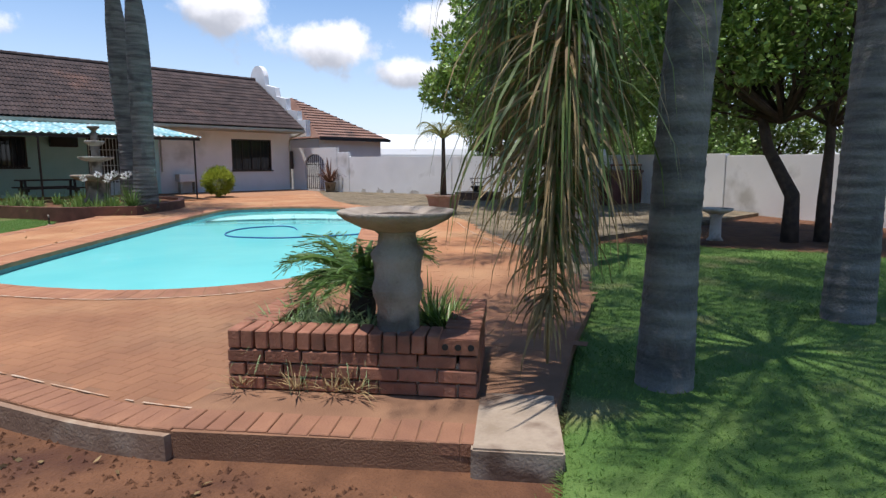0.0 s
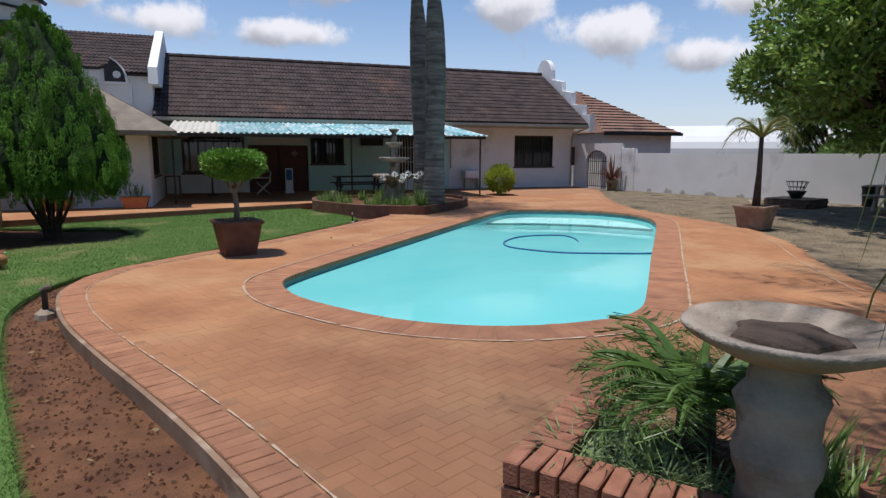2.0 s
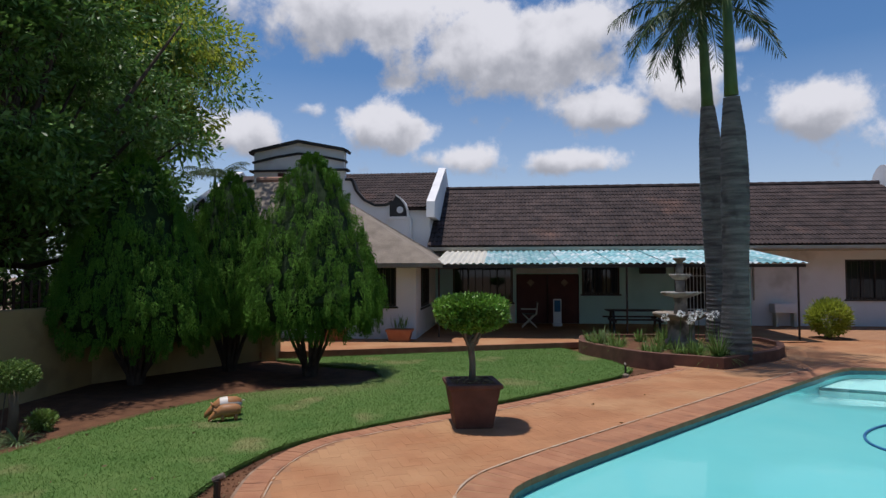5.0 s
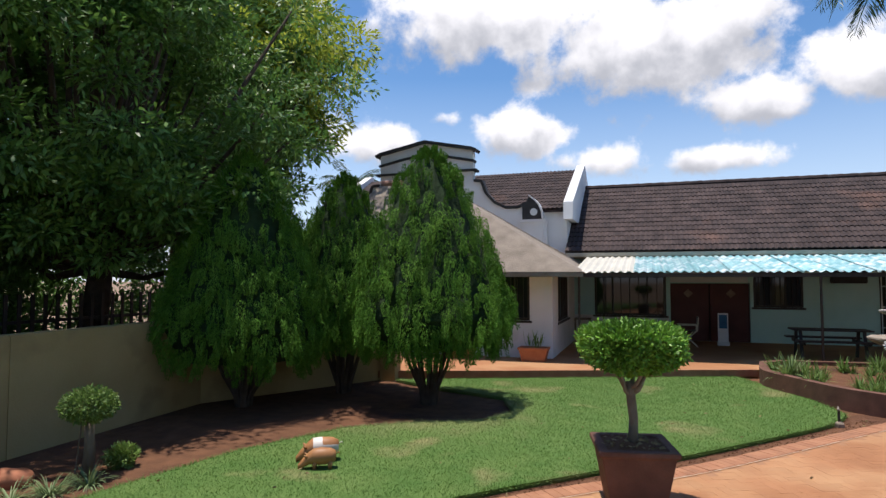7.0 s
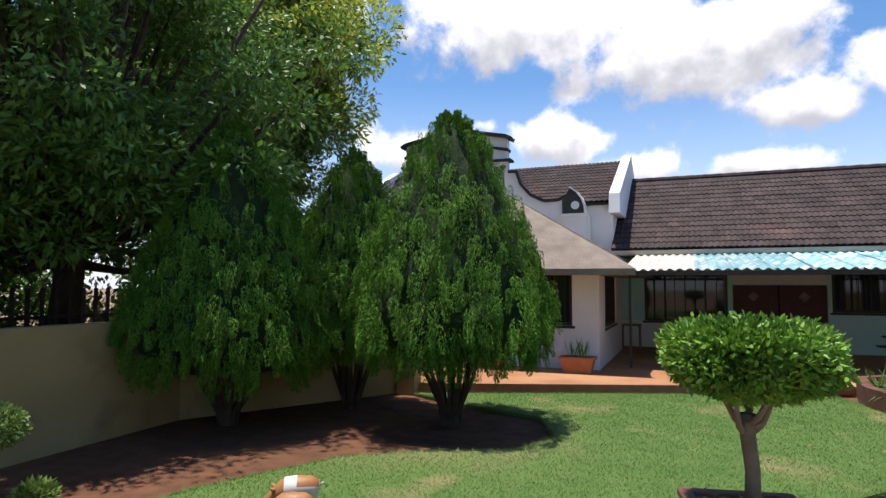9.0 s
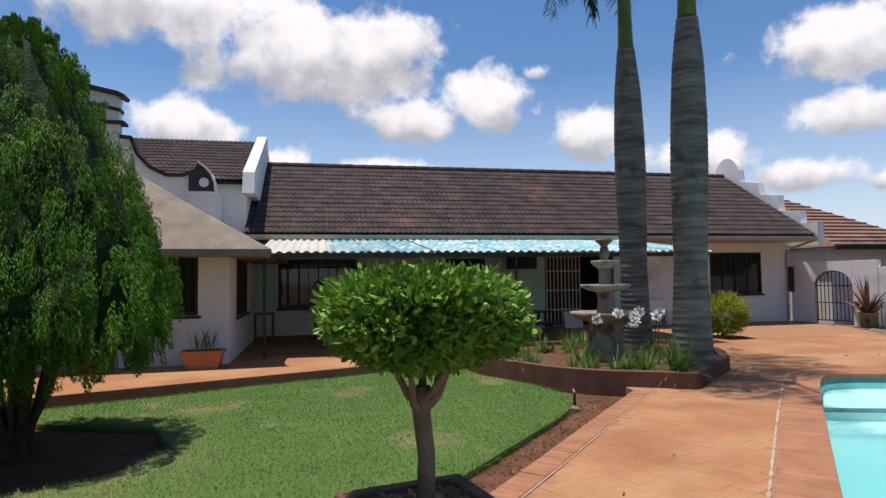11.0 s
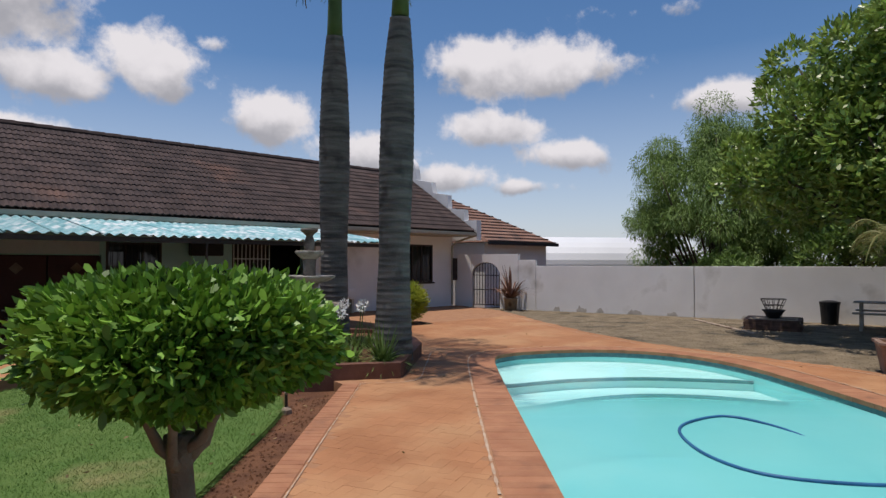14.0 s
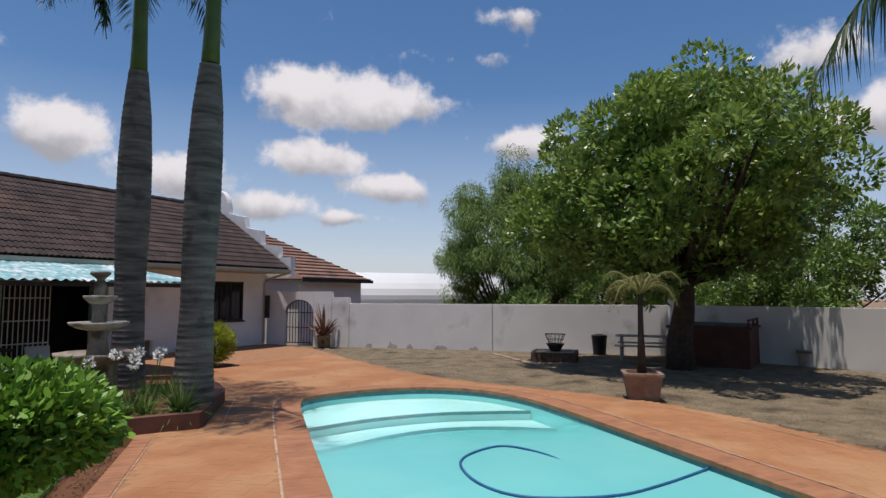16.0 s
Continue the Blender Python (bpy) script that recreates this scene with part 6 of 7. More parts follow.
pig(-2.74, 11.56, 212, .66, M_PIGW, "white pottery pig with a ginger head grazing on the lawn", M_PIGB)
pig(-2.6, 11.3, 207, .56, M_PIGB, "small ginger pottery pig grazing on the lawn")

# terracotta troughs beside the annex


def trough(x, y, label):
    t = thing("plant_trough", x, y, .03, 0, label, "flower pot", "terracotta pots on the veranda")
    bm = bmesh.new()
    r = []
    for w, z in ((.27, 0), (.33, .27), (.36, .28), (.36, .33), (.31, .33), (.3, .26)):
        r.append([bm.verts.new((sx * w, sy * w * .6, z)) for sx, sy in ((-1, -1), (1, -1), (1, 1), (-1, 1))])
    for a, b in zip(r, r[1:]):
        for k in range(4):
            bm.faces.new((a[k], a[(k + 1) % 4], b[(k + 1) % 4], b[k]))
    bm.faces.new(r[0][::-1])
    bm.faces.new(r[-1])
    part("pot", bm, M_TERRA, t)
    vs = []
    for i in range(16):
        a = rng.uniform(0, 6.28)
        d = np.array([math.cos(a) * .35, math.sin(a) * .35, 1.0])
        vs.append(leaves(np.array([[rng.uniform(-.15, .15), rng.uniform(-.08, .08), .28]]), d[None], .42, .04, rng)[0])
    quadmesh("foliage", np.array(vs), M_LEAFP, t)


trough(-1.75, 19.75, "terracotta trough with a sparse succulent beside the annex wall")
trough(-3.6, 19.8, "terracotta trough standing behind the conifer")

# garden bench-table and veranda furniture


def table(x, y, z, rz, lx, ly, h, label, material, name="table", group="", benches=False):
    t = thing(name, x, y, z, rz, label, name.replace("_", " "), group)
    n_ = 5
    for i in range(n_):
        y0 = -ly / 2 + i * ly / n_
        part("plank", box(-lx / 2, lx / 2, y0 + .008, y0 + ly / n_ - .008, h - .035, h, .004), material, t)
    for sx in (-1, 1):
        for sy in (-1, 1):
            part("leg", bar((sx * lx * .4, sy * ly * (.55 if benches else .42), 0), (sx * lx * .4, sy * ly * .3, h - .03), .07, .04), material, t)
        part("crosspiece", box(sx * lx * .4 - .02, sx * lx * .4 + .02, -ly * (.95 if benches else .4), ly * (.95 if benches else .4), h * .5, h * .5 + .08), material, t)
    if benches:
        for sy in (-1, 1):
            part("seat", box(-lx / 2, lx / 2, sy * ly * .95 - .12, sy * ly * .95 + .12, h * .5 + .08, h * .5 + .12, .004), material, t)
    return t


table(5.1, 22.6, .03, 0, 1.7, .7, .72, "dark wooden picnic table with benches on the veranda", M_STEEL, "picnic_table", "", True)
table(18.3, 12.4, -.06, 100, 1.6, .7, .74, "weathered wooden picnic table under the shade tree", M_PALEB, "picnic_table", "", True)
st = thing("side_table", -1.15, 25.2, .03, 0, "dim stool-height veranda table against the wall", "table")
part("tabletop", box(-.28, .28, -.25, .25, .66, .7, .01), M_WOOD, st)
for sx in (-1, 1):
    for sy in (-1, 1):
        part("leg", box(sx * .24 - .02, sx * .24 + .02, sy * .21 - .02, sy * .21 + .02, 0, .66), M_WOOD, st)
wt = thing("round_table", .2, 24.6, .03, 0, "small white pedestal table on the veranda", "table")
part("tabletop", lathe([(.38, .68), (.39, .7), (.38, .72)], 28), M_PAPER, wt)
part("column", tube([(0, 0, .04), (0, 0, .68)], .03, 10), M_STEEL, wt)
part("foot", lathe([(.2, 0), (.19, .03), (.04, .05)], 20), M_STEEL, wt)
ch = thing("folding_chair", 1.95, 24.4, .03, 0, "folding chair with crossed wooden legs on the veranda", "chair")
for sy in (-.22, .22):
    part("leg", bar((-.25, sy, 0), (.22, sy, .46), .03), M_CREAM, ch)
    part("leg", bar((.25, sy, 0), (-.22, sy, .46), .03), M_CREAM, ch)
    part("arm", bar((-.28, sy, .62), (.24, sy, .62), .035, .025), M_CREAM, ch)
    part("upright", bar((.24, sy, .44), (.28, sy, .85), .03), M_CREAM, ch)
part("seat", box(-.22, .22, -.22, .22, .44, .46), M_BLACK, ch)
part("backrest", box(.25, .29, -.22, .22, .62, .84), M_BLACK, ch)
sg = thing("notice_board", 2.95, 24.9, .03, 0, "narrow white and blue printed stand by the door", "notice board")
part("panel", box(-.14, .14, -.02, .02, .1, .95, .004), M_PAPER, sg)
part("print", box(-.11, .11, -.026, -.021, .5, .9), M_HOSE, sg, "blue printed area")
part("foot", box(-.16, .16, -.12, .12, 0, .1, .01), M_PAPER, sg)
bd = part("white_board", box(-.3, .3, -.015, .015, 0, .5, .004), M_PAPER, None, at=pose(8.0, 25.6, .03, -12, 0, 0))
tagged(bd, "blank pale board leaning at the security gate", "board")
hg = part("hanging_post", box(9.95, 10.0, FY - .06, FY - .015, .9, 2.3), M_GUTTER)
tagged(hg, "thin conduit fixed to the house wall", "conduit", kind="structure")
sk = thing("wall_basin", 10.9, FY - .28, 0, 0, "white outdoor wash basin on legs against the wall", "basin")
part("basin", box(-.42, .42, -.22, .26, .48, .8, .02), M_WHITE, sk)
for sx in (-.3, .3):
    part("leg", box(sx - .05, sx + .05, -.12, .15, 0, .48, .01), M_CREAM, sk)
mb = part("meter_box", box(16.02, 16.06, FY - .35, FY - .1, 1.0, 1.85, .01), M_STEEL)
tagged(mb, "dark meter box on the corner of the wall", "meter box")

# round shrub by the post
sh = thing("round_shrub", 10.35, 21.75, -.02, 0, "round yellow-green clipped shrub on the paving", "shrub")
for i in range(7):
    a = i * .9
    part("stem", tube([(0, 0, 0), (.18 * math.cos(a), .18 * math.sin(a), .4)], [.02, .01], 5), M_BARK, sh)
d = ball_points(4200, rng)
c = np.array([0, 0, .62]) + d * rng.uniform(.6, 1.0, (4200, 1)) * np.array([.52, .52, .5]) * (1 + .08 * np.sin(5 * np.arctan2(d[:, 1:2], d[:, :1])))
quadmesh("crown", leaves(c, d + rng.normal(size=d.shape) * .4 + [0, 0, .5], .13, .03, rng), M_LIME, sh)
sr = part("soil_ring", lathe([(.55, 0), (.5, .03)], 20), M_SOIL, None, at=pose(10.35, 21.75, -.004))
tagged(sr, "ring of bare soil round the shrub", "soil", kind="structure")

# bronze flax in a pot at the wall
fx = thing("potted_flax", 16.55, 23.4, -.05, 0, "bronze spiky flax in a grey pot against the wall", "potted plant")
part("pot", lathe([(.2, 0), (.25, .4), (.27, .4), (.27, .45), (.22, .45), (.2, .38)], 18), M_KERB, fx, smooth=True)
vs = []
for i in range(44):
    a = rng.uniform(0, 6.28)
    k = rng.uniform(.15, 1.15)
    d, sd = np.array([math.cos(a), math.sin(a), 0]), np.array([-math.sin(a), math.cos(a), 0])
    L_, prev = rng.uniform(.9, 1.45), None
    for u in np.linspace(0, 1, 5):
        p = np.array([0, 0, .38]) + d * L_ * k * u + np.array([0, 0, 1.0]) * L_ * (u * (1.1 - k * .5) - .35 * k * u ** 3)
        sc = sd * .045 * (1 - .95 * u ** 2)
        if prev is not None:
            vs.append([prev[0], prev[1], p + sc, p - sc])
        prev = (p - sc, p + sc)
quadmesh("foliage", np.array(vs), M_AGAVE, fx)

# potted dwarf palm on the east side of the pool
dp = thing("potted_palm", 11.2, 10.95, -.03, 20, "young date palm in a square brown pot", "potted palm")
square_pot(dp, .25, .32, .5, M_POTD)
part("trunk", tube([(0, 0, .45), (.02, 0, 1.2), (0, 0, 1.95)], [.09, .055, .045], 10), M_BARK, dp, smooth=True)
for i in range(12):
    frond(dp, (0, 0, 1.93), i * 2.4, rng.uniform(.8, 1.1), rng.uniform(.7, 1.35), 1.0, rng, M_YPALM, 48, .26, .016, .3)

# fire pit
fp = thing("fire_pit", 16.92, 14.68, -.06, 15, "square brick plinth with an iron fire bowl", "fire pit")
for row in range(4):
    for i in range(6):
        for s in range(4):
            m = pose(0, 0, 0, 0, 0, 90 * s) @ pose(-.55 + (i + .5 * (row % 2)) * .2 - .05 * (row % 2), -.6, .035 + row * .07)
            brick(B_DARK, fp, m)
part("plinth_top", box(-.62, .62, -.62, .62, .2, .275, .01), M_KERB, fp)
part("bowl", lathe([(.1, .27), (.16, .3), (.22, .42), (.28, .5), (.2, .5), (.12, .4)], 20), M_BLACK, fp, smooth=True)
for k in range(14):
    a = k * 2 * math.pi / 14
    part("basket_bar", tube([(.16 * math.cos(a), .16 * math.sin(a), .46), (.3 * math.cos(a), .3 * math.sin(a), .78)], .008, 5), M_STEEL, fp)
for r, z in ((.3, .78), (.23, .62)):
    part("basket_ring", tube([(r * math.cos(a), r * math.sin(a), z) for a in np.linspace(0, 2 * math.pi, 21)], .009, 5), M_STEEL, fp)

# wooden hot-tub enclosure and yard things
ht = thing("wooden_enclosure", 18.65, 10.45, -.06, -4, "dark red-brown boarded enclosure beside the tree", "enclosure")
for i in range(14):
    part("board", box(-1.2, 1.2, -1.02, -1.0, .02 + i * .072, .086 + i * .072), M_DECKW, ht)
    part("board", box(-1.22, -1.2, -1.0, 1.0, .02 + i * .072, .086 + i * .072), M_DECKW, ht)
part("core", box(-1.195, 1.2, -.995, 1.0, 0, 1.0), M_DARKTRIM, ht)
part("rim", box(-1.28, 1.28, -1.08, 1.08, 1.03, 1.1, .01), M_DECKW, ht)
for x in (-.8, -.2, .4, .9):
    part("lid_slat", box(x - .27, x + .27, -.96, .96, 1.105, 1.13), M_WOOD, ht)
part("handrail", tube([(-1.25, -1.0, 1.28), (.6, -1.0, 1.28)], .03, 8), M_DECKW, ht)
for x in (-1.2, -.3, .55):
    part("rail_post", tube([(x, -1.0, 1.1), (x, -1.0, 1.28)], .025, 8), M_DECKW, ht)
bn = thing("dustbin", 19.2, 14.0, -.06, 0, "black plastic dustbin by the wall", "bin")
part("body", lathe([(.2, 0), (.24, .55), (.25, .56), (.25, .6)], 18), M_BLACK, bn)
part("lid", lathe([(.26, .6), (.26, .64), (.1, .68)], 18), M_BLACK, bn)
wbm = thing("plinth_table", 18.9, 8.3, -.06, 0, "brown bird table on a short stone pedestal", "bird table")
part("pedestal", box(-.12, .12, -.12, .12, 0, .4, .02), M_STONEW, wbm)
part("tabletop", box(-.5, .5, -.18, .18, .4, .46, .01), M_WOOD, wbm)
part("ornament", lathe([(.05, .46), (.06, .5), (.06, .68), (.03, .72)], 10), M_PAPER, wbm)
b2 = thing("small_bird_bath", 10.8, 3.95, -.06, 0, "low pale stone bird bath at the yard's edge", "bird bath")
part("pedestal", lathe([(.14, 0), (.1, .06), (.09, .4), (.13, .46)], 14), M_STONEW, b2, smooth=True)
part("bowl", lathe([(.1, .45), (.26, .52), (.28, .56), (.24, .56), (.05, .5)], 20), M_STONEW, b2, smooth=True)


# ---- paving pieces ----
PAVE_EDGE = smooth_loop(KERB, 5, False)


def header_mesh(w_, ln, h_, worn):
    bm = box(-w_ / 2, w_ / 2, -ln / 2, ln / 2, -h_, 0)
    bmesh.ops.bevel(bm, geom=[e for e in bm.edges if all(v.co.z > -1e-6 for v in e.verts)], offset=worn, segments=1, affect="EDGES")
    me = bpy.data.meshes.new("brick")
    bm.to_mesh(me)
    bm.free()
    me.materials.append(M_COPING)
    return me


random.seed(9)
cope = thing("coping", 0, 0, 0, 0, "worn red brick coping round the swimming pool", "coping", kind="structure")
ring_lo = ring_mesh([tuple(p) for p in offset(POOL, .004)], [tuple(p) for p in offset(POOL, .42)], .001)
part("mortar_bed", ring_lo, M_BASE, cope)
CM = header_mesh(.1195, .42, .06, .0035)
line = np.array(resample(POOL, .121))
tang = np.roll(line, -1, 0) - np.roll(line, 1, 0)
for p, t_ in zip(line, tang):
    t_ = t_ / np.linalg.norm(t_)
    c = p + np.array([t_[1], -t_[0]]) * .2
    brick(CM, cope, pose(c[0], c[1], .004 + random.uniform(-.0015, .0015), random.uniform(-.3, .3), random.uniform(-.3, .3), math.degrees(math.atan2(t_[1], t_[0])) + random.uniform(-1, 1)))

border = thing("paving_border", 0, 0, 0, 0, "header course of worn red bricks along the paving edge", "edging", kind="structure")
edge = [tuple((PL @ Vector((PLW, -.53, 0))).xy), tuple((PL @ Vector((-.02, -.53, 0))).xy)]
bl = np.array(resample(edge[:2], .1, False))
HM = header_mesh(.0965, .225, .065, .005)
e0, e1 = np.array(edge[0]), np.array(edge[1])
for p in bl:
    t_ = (e1 - e0) / np.linalg.norm(e1 - e0)
    c = p + np.array([t_[1], -t_[0]]) * .115
    brick(HM, border, pose(c[0], c[1], .006 + random.uniform(-.004, .004), random.uniform(-1.5, 1.5), random.uniform(-1.5, 1.5), math.degrees(math.atan2(t_[1], t_[0])) + random.uniform(-2, 2)))
bl = np.array(resample(PAVE_EDGE, .1, False))
for a, b in zip(bl, bl[1:]):
    t_ = (b - a) / np.linalg.norm(b - a)
    c = (a + b) / 2 + np.array([t_[1], -t_[0]]) * .115
    brick(HM, border, pose(c[0], c[1], .006 + random.uniform(-.003, .003), random.uniform(-.8, .8), random.uniform(-.8, .8), math.degrees(math.atan2(t_[1], t_[0])) + random.uniform(-2, 2)))


def stripe(pts, w_, z, closed, seed, gap=.13):
    """A mortar line of uneven width."""
    rng = np.random.default_rng(seed)
    p = np.array(resample(list(pts), .06, closed))
    if closed:
        t_ = np.roll(p, -1, 0) - np.roll(p, 1, 0)
    else:
        t_ = np.gradient(p, axis=0)
    t_ /= np.linalg.norm(t_, axis=1, keepdims=True)
    nn = np.stack([t_[:, 1], -t_[:, 0]], 1)
    k = (w_ * rng.uniform(.35, 1.3, len(p)))[:, None] / 2
    a, b = p + nn * k, p - nn * k
    n_ = len(p)
    vs = [(*q, z) for q in a] + [(*q, z) for q in b]
    fs = [(i, (i + 1) % n_, n_ + (i + 1) % n_, n_ + i) for i in range(n_ if closed else n_ - 1) if rng.random() > gap]
    return vs, fs


ml = thing("mortar_line", 0, 0, 0, 0, "pale uneven mortar lines in the brick paving", "mortar", kind="structure")
pe = np.array(resample(PAVE_EDGE, .15, False))
pt = np.gradient(pe, axis=0)
pt /= np.linalg.norm(pt, axis=1, keepdims=True)
inner_edge = [tuple(q) for q in pe + np.stack([pt[:, 1], -pt[:, 0]], 1) * .25]
for k, (pts, cl) in enumerate(((offset(POOL, .44), True), (inner_edge, False), (smooth_loop([(4.62, 15.85), (5.35, 15.45), (6.2, 16.2), (7.3, 17.3)], 5, False), False), ([tuple(np.array(p) + np.array([-.25, .1])) for p in smooth_loop(DECK_E[1:9], 5, False)], False))):
    vs, fs = stripe([tuple(p) for p in pts], (.026, .014, .022, .024)[k], .009, cl, k, (.03, .1, .05, .08)[k])
    rawmesh("line", vs, fs, M_LINE, ml)

# herringbone field
u = .104
ang = math.radians(24)
gx, gy = np.meshgrid(np.arange(-160, 220), np.arange(-160, 260))
m4 = (gx - gy) % 4
quads = []
cs, sn = math.cos(ang), math.sin(ang)
rngp = np.random.default_rng(2)
deck_in = np.array(DECK)
for kind in (0, 3):
    sel = m4 == kind
    x0, y0 = gx[sel] * u, gy[sel] * u
    wx, wy = (2 * u, u) if kind == 0 else (u, 2 * u)
    cxl, cyl = x0 + wx / 2, y0 + wy / 2
    X, Y = cxl * cs - cyl * sn + 4, cxl * sn + cyl * cs + 8
    ok = inside(deck_in, X, Y) & ~inside(np.array(COPE_OUT), X, Y) & (Y < 21.5) & ~inside(np.array(BED), X, Y)
    local = [PL.inverted() @ Vector((a, b, 0)) for a, b in zip(X[ok], Y[ok])]
    clear = np.array([not (-.12 < q.x < 1.95 and -.7 < q.y < .95) for q in local])
    near = np.array([np.min(np.hypot(bl[:, 0] - a, bl[:, 1] - b)) for a, b in zip(X[ok], Y[ok])])
    keep = (near > .27) & clear
    cxl, cyl = cxl[ok][keep], cyl[ok][keep]
    g = .0007
    z = rngp.uniform(-.0005, .0007, len(cxl))
    for lx, ly, in ((1, 1),):
        hx, hy = wx / 2 - g, wy / 2 - g
        crn = [(-hx, -hy), (hx, -hy), (hx, hy), (-hx, hy)]
        P3 = []
        for a, b in crn:
            lxx, lyy = cxl + a, cyl + b
            P3.append(np.stack([lxx * cs - lyy * sn + 4, lxx * sn + lyy * cs + 8, z], 1))
        quads.append((P3,))
# the pavers nearest the walker's first steps are single pieces, the rest one field
PM = {}
allv, allf = [], []
for kd, (P3,) in zip((0, 3), quads):
    mid = (P3[0] + P3[2]) / 2
    order = np.argsort(np.hypot(mid[:, 0] - 1.5, mid[:, 1] - 4.9))[:150]
    hx, hy = (u - .0015, u / 2 - .0015) if kd == 0 else (u / 2 - .0015, u - .0015)
    bm = box(-hx, hx, -hy, hy, -.012, 0)
    bmesh.ops.bevel(bm, geom=[e for e in bm.edges if all(v.co.z > -1e-6 for v in e.verts)], offset=.003, segments=1, affect="EDGES")
    PM[kd] = bpy.data.meshes.new("paver")
    bm.to_mesh(PM[kd])
    bm.free()
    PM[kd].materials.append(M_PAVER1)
    for k in order:
        ob = new("paver", PM[kd])
        ob.matrix_basis = pose(mid[k, 0], mid[k, 1], mid[k, 2] + .001, 0, 0, math.degrees(ang))
        ob.parent = deck
    rest = np.setdiff1d(np.arange(len(mid)), order)
    P3 = [q[rest] for q in P3]
    lo = [np.stack([p[:, 0], p[:, 1], np.full(len(p), -.0019)], 1) for p in P3]
    n_ = len(P3[0])
    base_i = sum(len(v) for v in allv)
    stack = np.concatenate([np.stack(P3, 1), np.stack(lo, 1)], 1)      # n, 8, 3
    allv.append(stack.reshape(-1, 3))
    idx = base_i + 8 * np.arange(n_)[:, None]
    for f in ((0, 1, 2, 3), (4, 5, 1, 0), (5, 6, 2, 1), (6, 7, 3, 2), (7, 4, 0, 3)):
        allf.append(idx + np.array(f))
V_, F_ = np.concatenate(allv), np.concatenate(allf)
me = bpy.data.meshes.new("paver_field")
me.vertices.add(len(V_))
me.vertices.foreach_set("co", V_.astype(np.float32).ravel())
me.loops.add(len(F_) * 4)
me.loops.foreach_set("vertex_index", F_.astype(np.int32).ravel())
me.polygons.add(len(F_))
me.polygons.foreach_set("loop_start", np.arange(0, len(F_) * 4, 4, dtype=np.int32))
me.polygons.foreach_set("use_smooth", np.zeros(len(F_), dtype=bool))
me.update(calc_edges=True)
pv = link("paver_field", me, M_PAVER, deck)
tagged(pv, kind="stuff")


# ---- grass, clods and litter ----
def scatter(poly, x0, x1, y0, y1, n_, rng):
    x, y = rng.uniform(x0, x1, n_), rng.uniform(y0, y1, n_)
    ok = inside(np.array(poly), x, y)
    return x[ok], y[ok]


rngg = np.random.default_rng(77)
xa, ya = scatter(LAWN_W, -5.2, 4.0, 2.5, 19.5, 360000, rngg)
xb, yb = scatter(LAWN_W, -1.0, 10.5, -2.0, 5.2, 130000, rngg)
gxp, gyp = np.r_[xa, xb], np.r_[ya, yb]
n_ = len(gxp)
a = rngg.uniform(0, 2 * math.pi, n_)
h = rngg.uniform(.012, .032, n_)
b0 = np.stack([gxp, gyp, np.full(n_, -.087)], 1)
sd = np.stack([np.cos(a), np.sin(a), np.zeros(n_)], 1) * .004
tip = b0 + np.stack([rngg.normal(size=n_) * .018, rngg.normal(size=n_) * .018, h], 1)
blades = np.stack([b0 - sd, b0 + sd, tip], 1)
gr = quadmesh("grass", blades, M_BLADE, None, k=3)
tagged(gr, "short mown grass blades over the lawn", "grass", kind="stuff")

# ragged longer grass along the lawn's edge
eg = np.array(resample([tuple(q) for q in LAWN_W], .012, True))
et = np.roll(eg, -1, 0) - np.roll(eg, 1, 0)
et /= np.maximum(np.linalg.norm(et, axis=1, keepdims=True), 1e-9)
eo = np.stack([et[:, 1], -et[:, 0]], 1)
probe = eg + eo * .05
eo[inside(np.array(LAWN_W), probe[:, 0], probe[:, 1])] *= -1
fr_v = []
for k in range(5):
    n_ = len(eg)
    q0 = np.concatenate([eg + eo * rngg.uniform(-.05, .02, (n_, 1)), np.full((n_, 1), -.1)], 1)
    sd = np.concatenate([et * .004, np.zeros((n_, 1))], 1)
    q1 = q0 + np.concatenate([eo * rngg.uniform(-.02, .07, (n_, 1)) + rngg.normal(size=(n_, 2)) * .015, rngg.uniform(-.01, .06, (n_, 1))], 1)
    fr_v.append(np.stack([q0 - sd, q0 + sd, q1], 1))
fg = quadmesh("grass_fringe", np.concatenate(fr_v), M_BLADE, None, k=3)
tagged(fg, "ragged longer grass along the edge of the lawn", "grass", kind="stuff")

SOIL_STRIP = [tuple(p) for p in PAVE_EDGE] + [(3.9, 16.1), (3.3, 15.4), (2.25, 14.2), (1.0, 12.85), (.15, 12.05), (-1.22, 10.6), (-1.65, 9.6), (-1.7, 8.6), (-1.5, 7.7), (-1.2, 6.6), (-.75, 5.2), (-.35, 4.0), (.15, 2.8), (.6, 2.1), (1.0, 1.6), (1.9, 1.35)]
x, y = scatter(SOIL_STRIP, -2, 4.6, 1.2, 16.2, 30000, rngg)
sz_ = rngg.uniform(.006, .022, len(x)) ** 1.0
tet = np.array([(-1, -.6, 0), (1, -.6, 0), (0, 1.1, 0), (0, 0, 1.1)])
V = []
for xi, yi, s, r in zip(x, y, sz_, rngg.uniform(0, 6.28, len(x))):
    c, s_ = math.cos(r), math.sin(r)
    p = tet * s
    V.append(np.stack([p[:, 0] * c - p[:, 1] * s_ + xi, p[:, 0] * s_ + p[:, 1] * c + yi, p[:, 2] - .142], 1))
V = np.array(V)
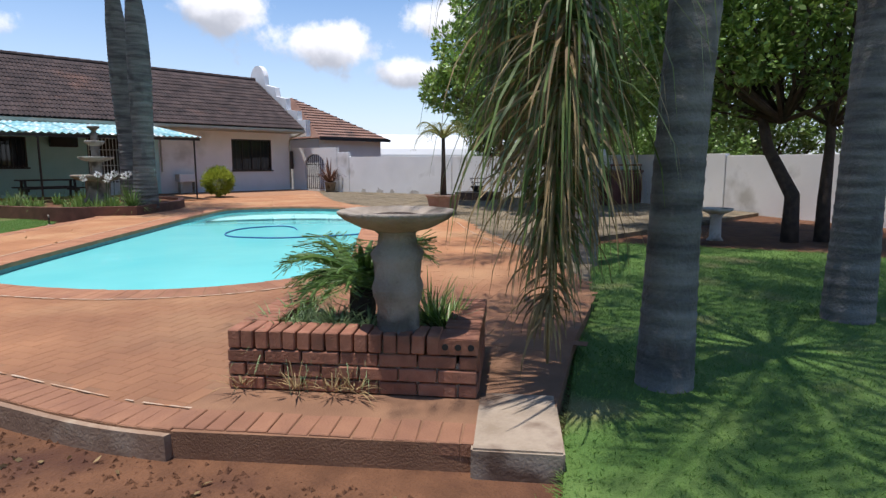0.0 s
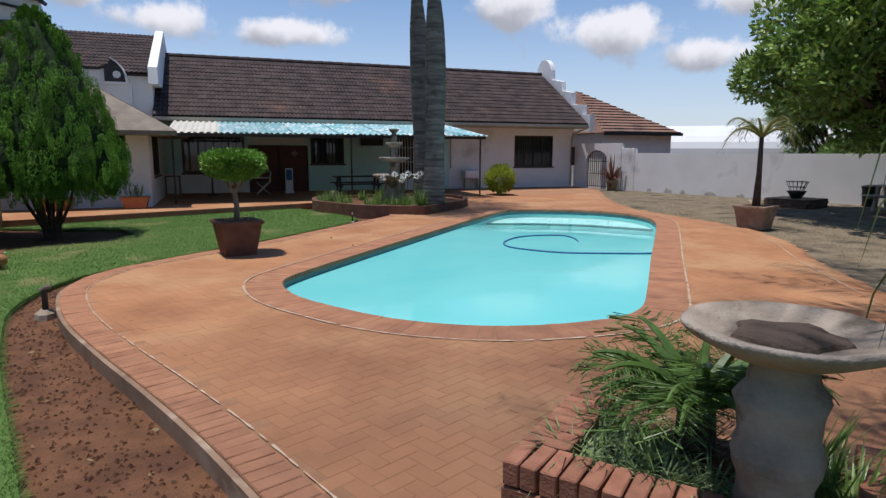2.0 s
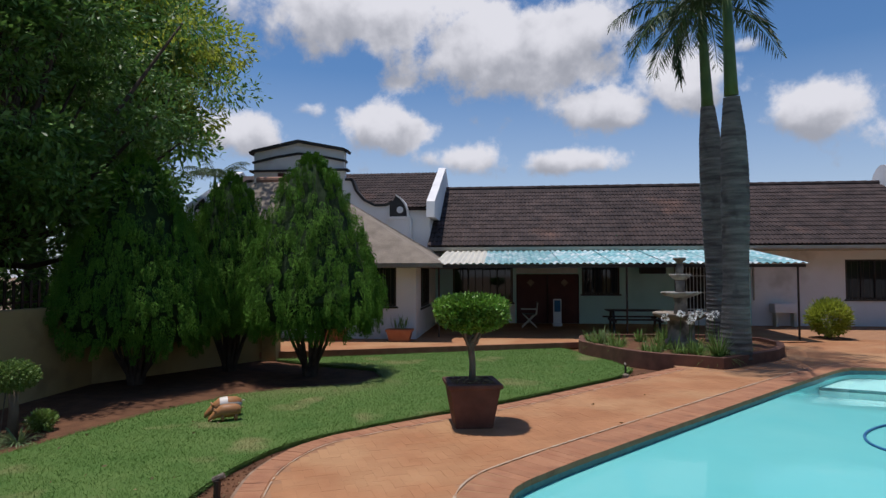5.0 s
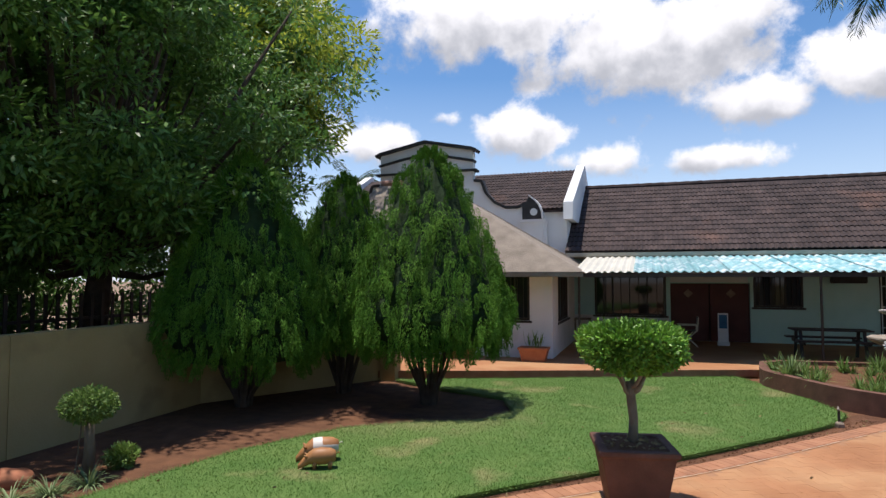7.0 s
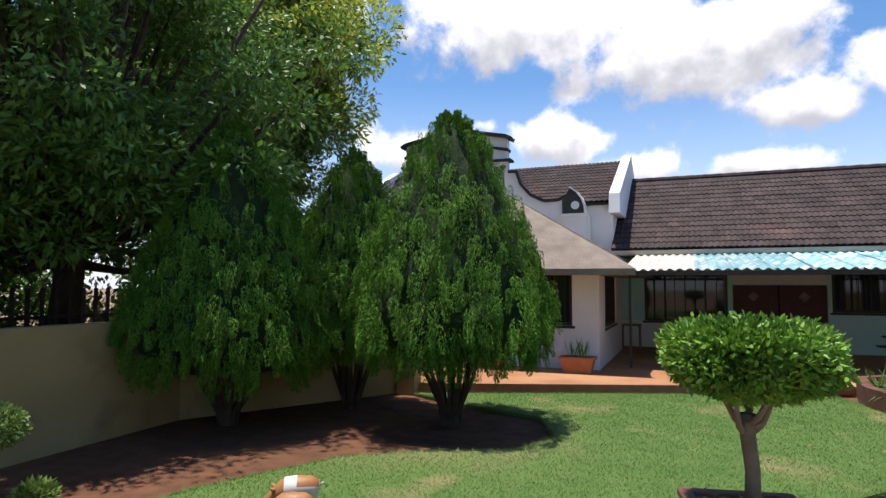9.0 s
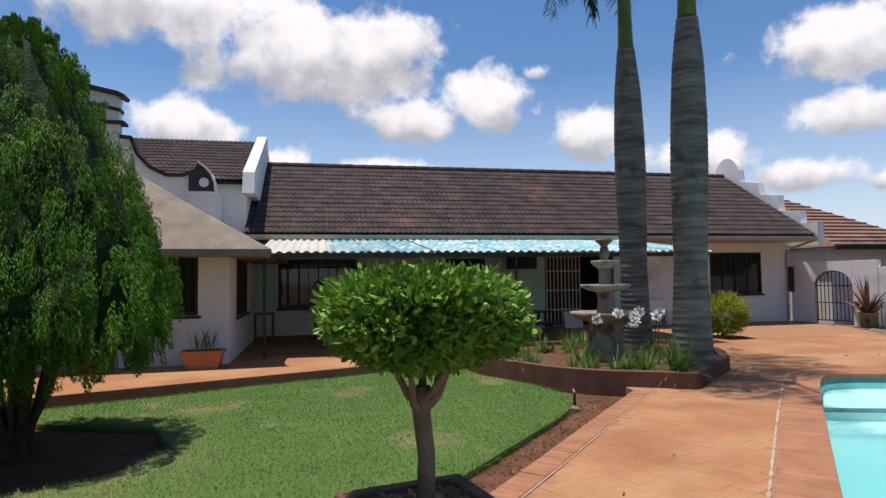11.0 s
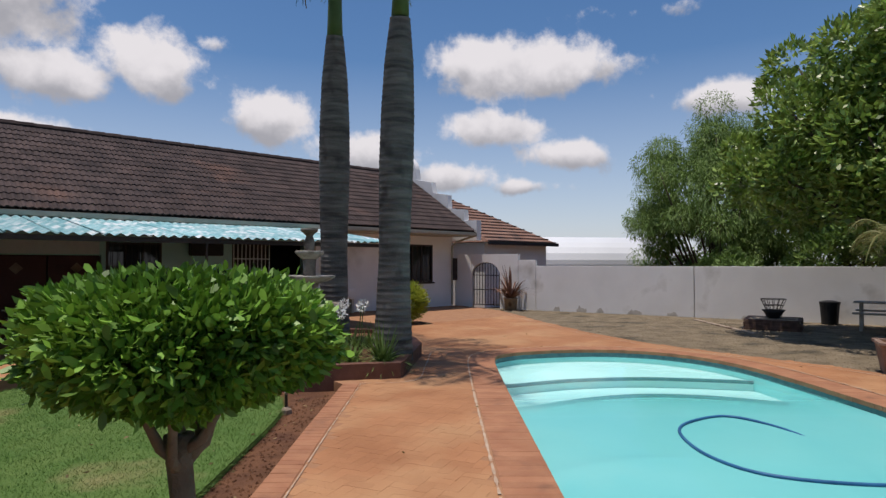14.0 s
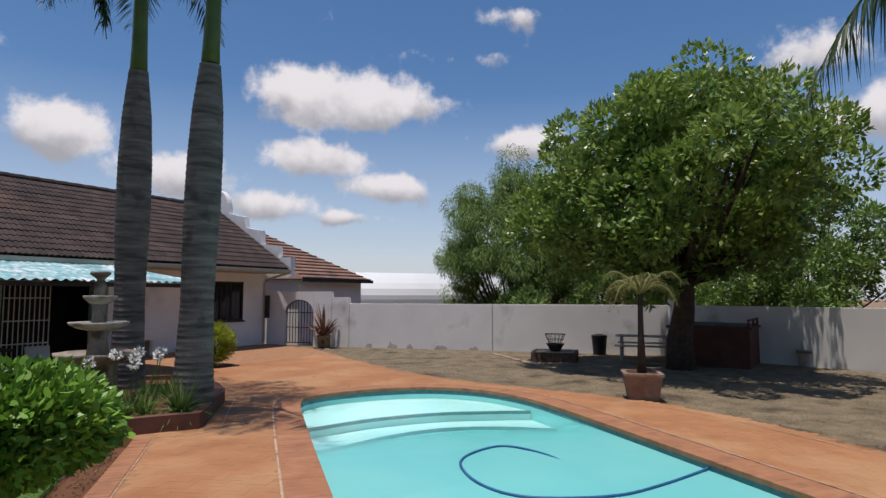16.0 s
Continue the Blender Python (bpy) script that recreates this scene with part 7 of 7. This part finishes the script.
cl = quadmesh("soil_clods", np.concatenate([V[:, [0, 1, 3]], V[:, [1, 2, 3]], V[:, [2, 0, 3]]]), M_SOIL, None, k=3)
tagged(cl, "crumbly red soil clods along the kerb", "soil", kind="stuff")
gs_x, gs_y = rngg.uniform(9.5, 20, 26000), rngg.uniform(5.3, 24, 26000)
gk = inside(np.array([v.co.xy for v in gravel.data.vertices][:len(gravel.data.vertices) // 2]), gs_x, gs_y)
gs_x, gs_y = gs_x[gk], gs_y[gk]
gsz = rngg.uniform(.008, .024, len(gs_x))
r = rngg.uniform(0, 6.28, len(gs_x))
T3 = tet[None] * gsz[:, None, None] * np.array([1, 1, .7])
GV = np.stack([T3[:, :, 0] * np.cos(r)[:, None] - T3[:, :, 1] * np.sin(r)[:, None] + gs_x[:, None], T3[:, :, 0] * np.sin(r)[:, None] + T3[:, :, 1] * np.cos(r)[:, None] + gs_y[:, None], T3[:, :, 2] - .052], 2)
gst = quadmesh("gravel_stones", np.concatenate([GV[:, [0, 1, 3]], GV[:, [1, 2, 3]], GV[:, [2, 0, 3]]]), M_GRAVEL, None, k=3)
tagged(gst, "loose grey-brown stones over the gravel yard", "gravel", kind="stuff")
lx, ly = scatter(SOIL_STRIP, -2, 4.6, 1.2, 16.2, 1100, rngg)
lz = np.full(len(lx), -.13)
x2, y2 = scatter(LAWN_W, -5, 4, 3, 19, 220, rngg)
x3, y3 = rngg.uniform(2.2, 11, 90), rngg.uniform(2, 20, 90)
ok = inside(deck_in, x3, y3) & ~inside(np.array(COPE_OUT), x3, y3)
pp_ = np.concatenate([np.stack([lx, ly, lz], 1), np.stack([x2, y2, np.full(len(x2), -.045)], 1), np.stack([x3[ok], y3[ok], np.full(ok.sum(), .012)], 1)])
dd = np.stack([rngg.normal(size=len(pp_)), rngg.normal(size=len(pp_)), rngg.uniform(0, .25, len(pp_))], 1)
lt = quadmesh("leaf_litter", leaves(pp_, dd, .05, .025, rngg), M_DRYF)
tagged(lt, "scattered dry fallen leaves on soil and grass", "fallen leaves", kind="stuff")
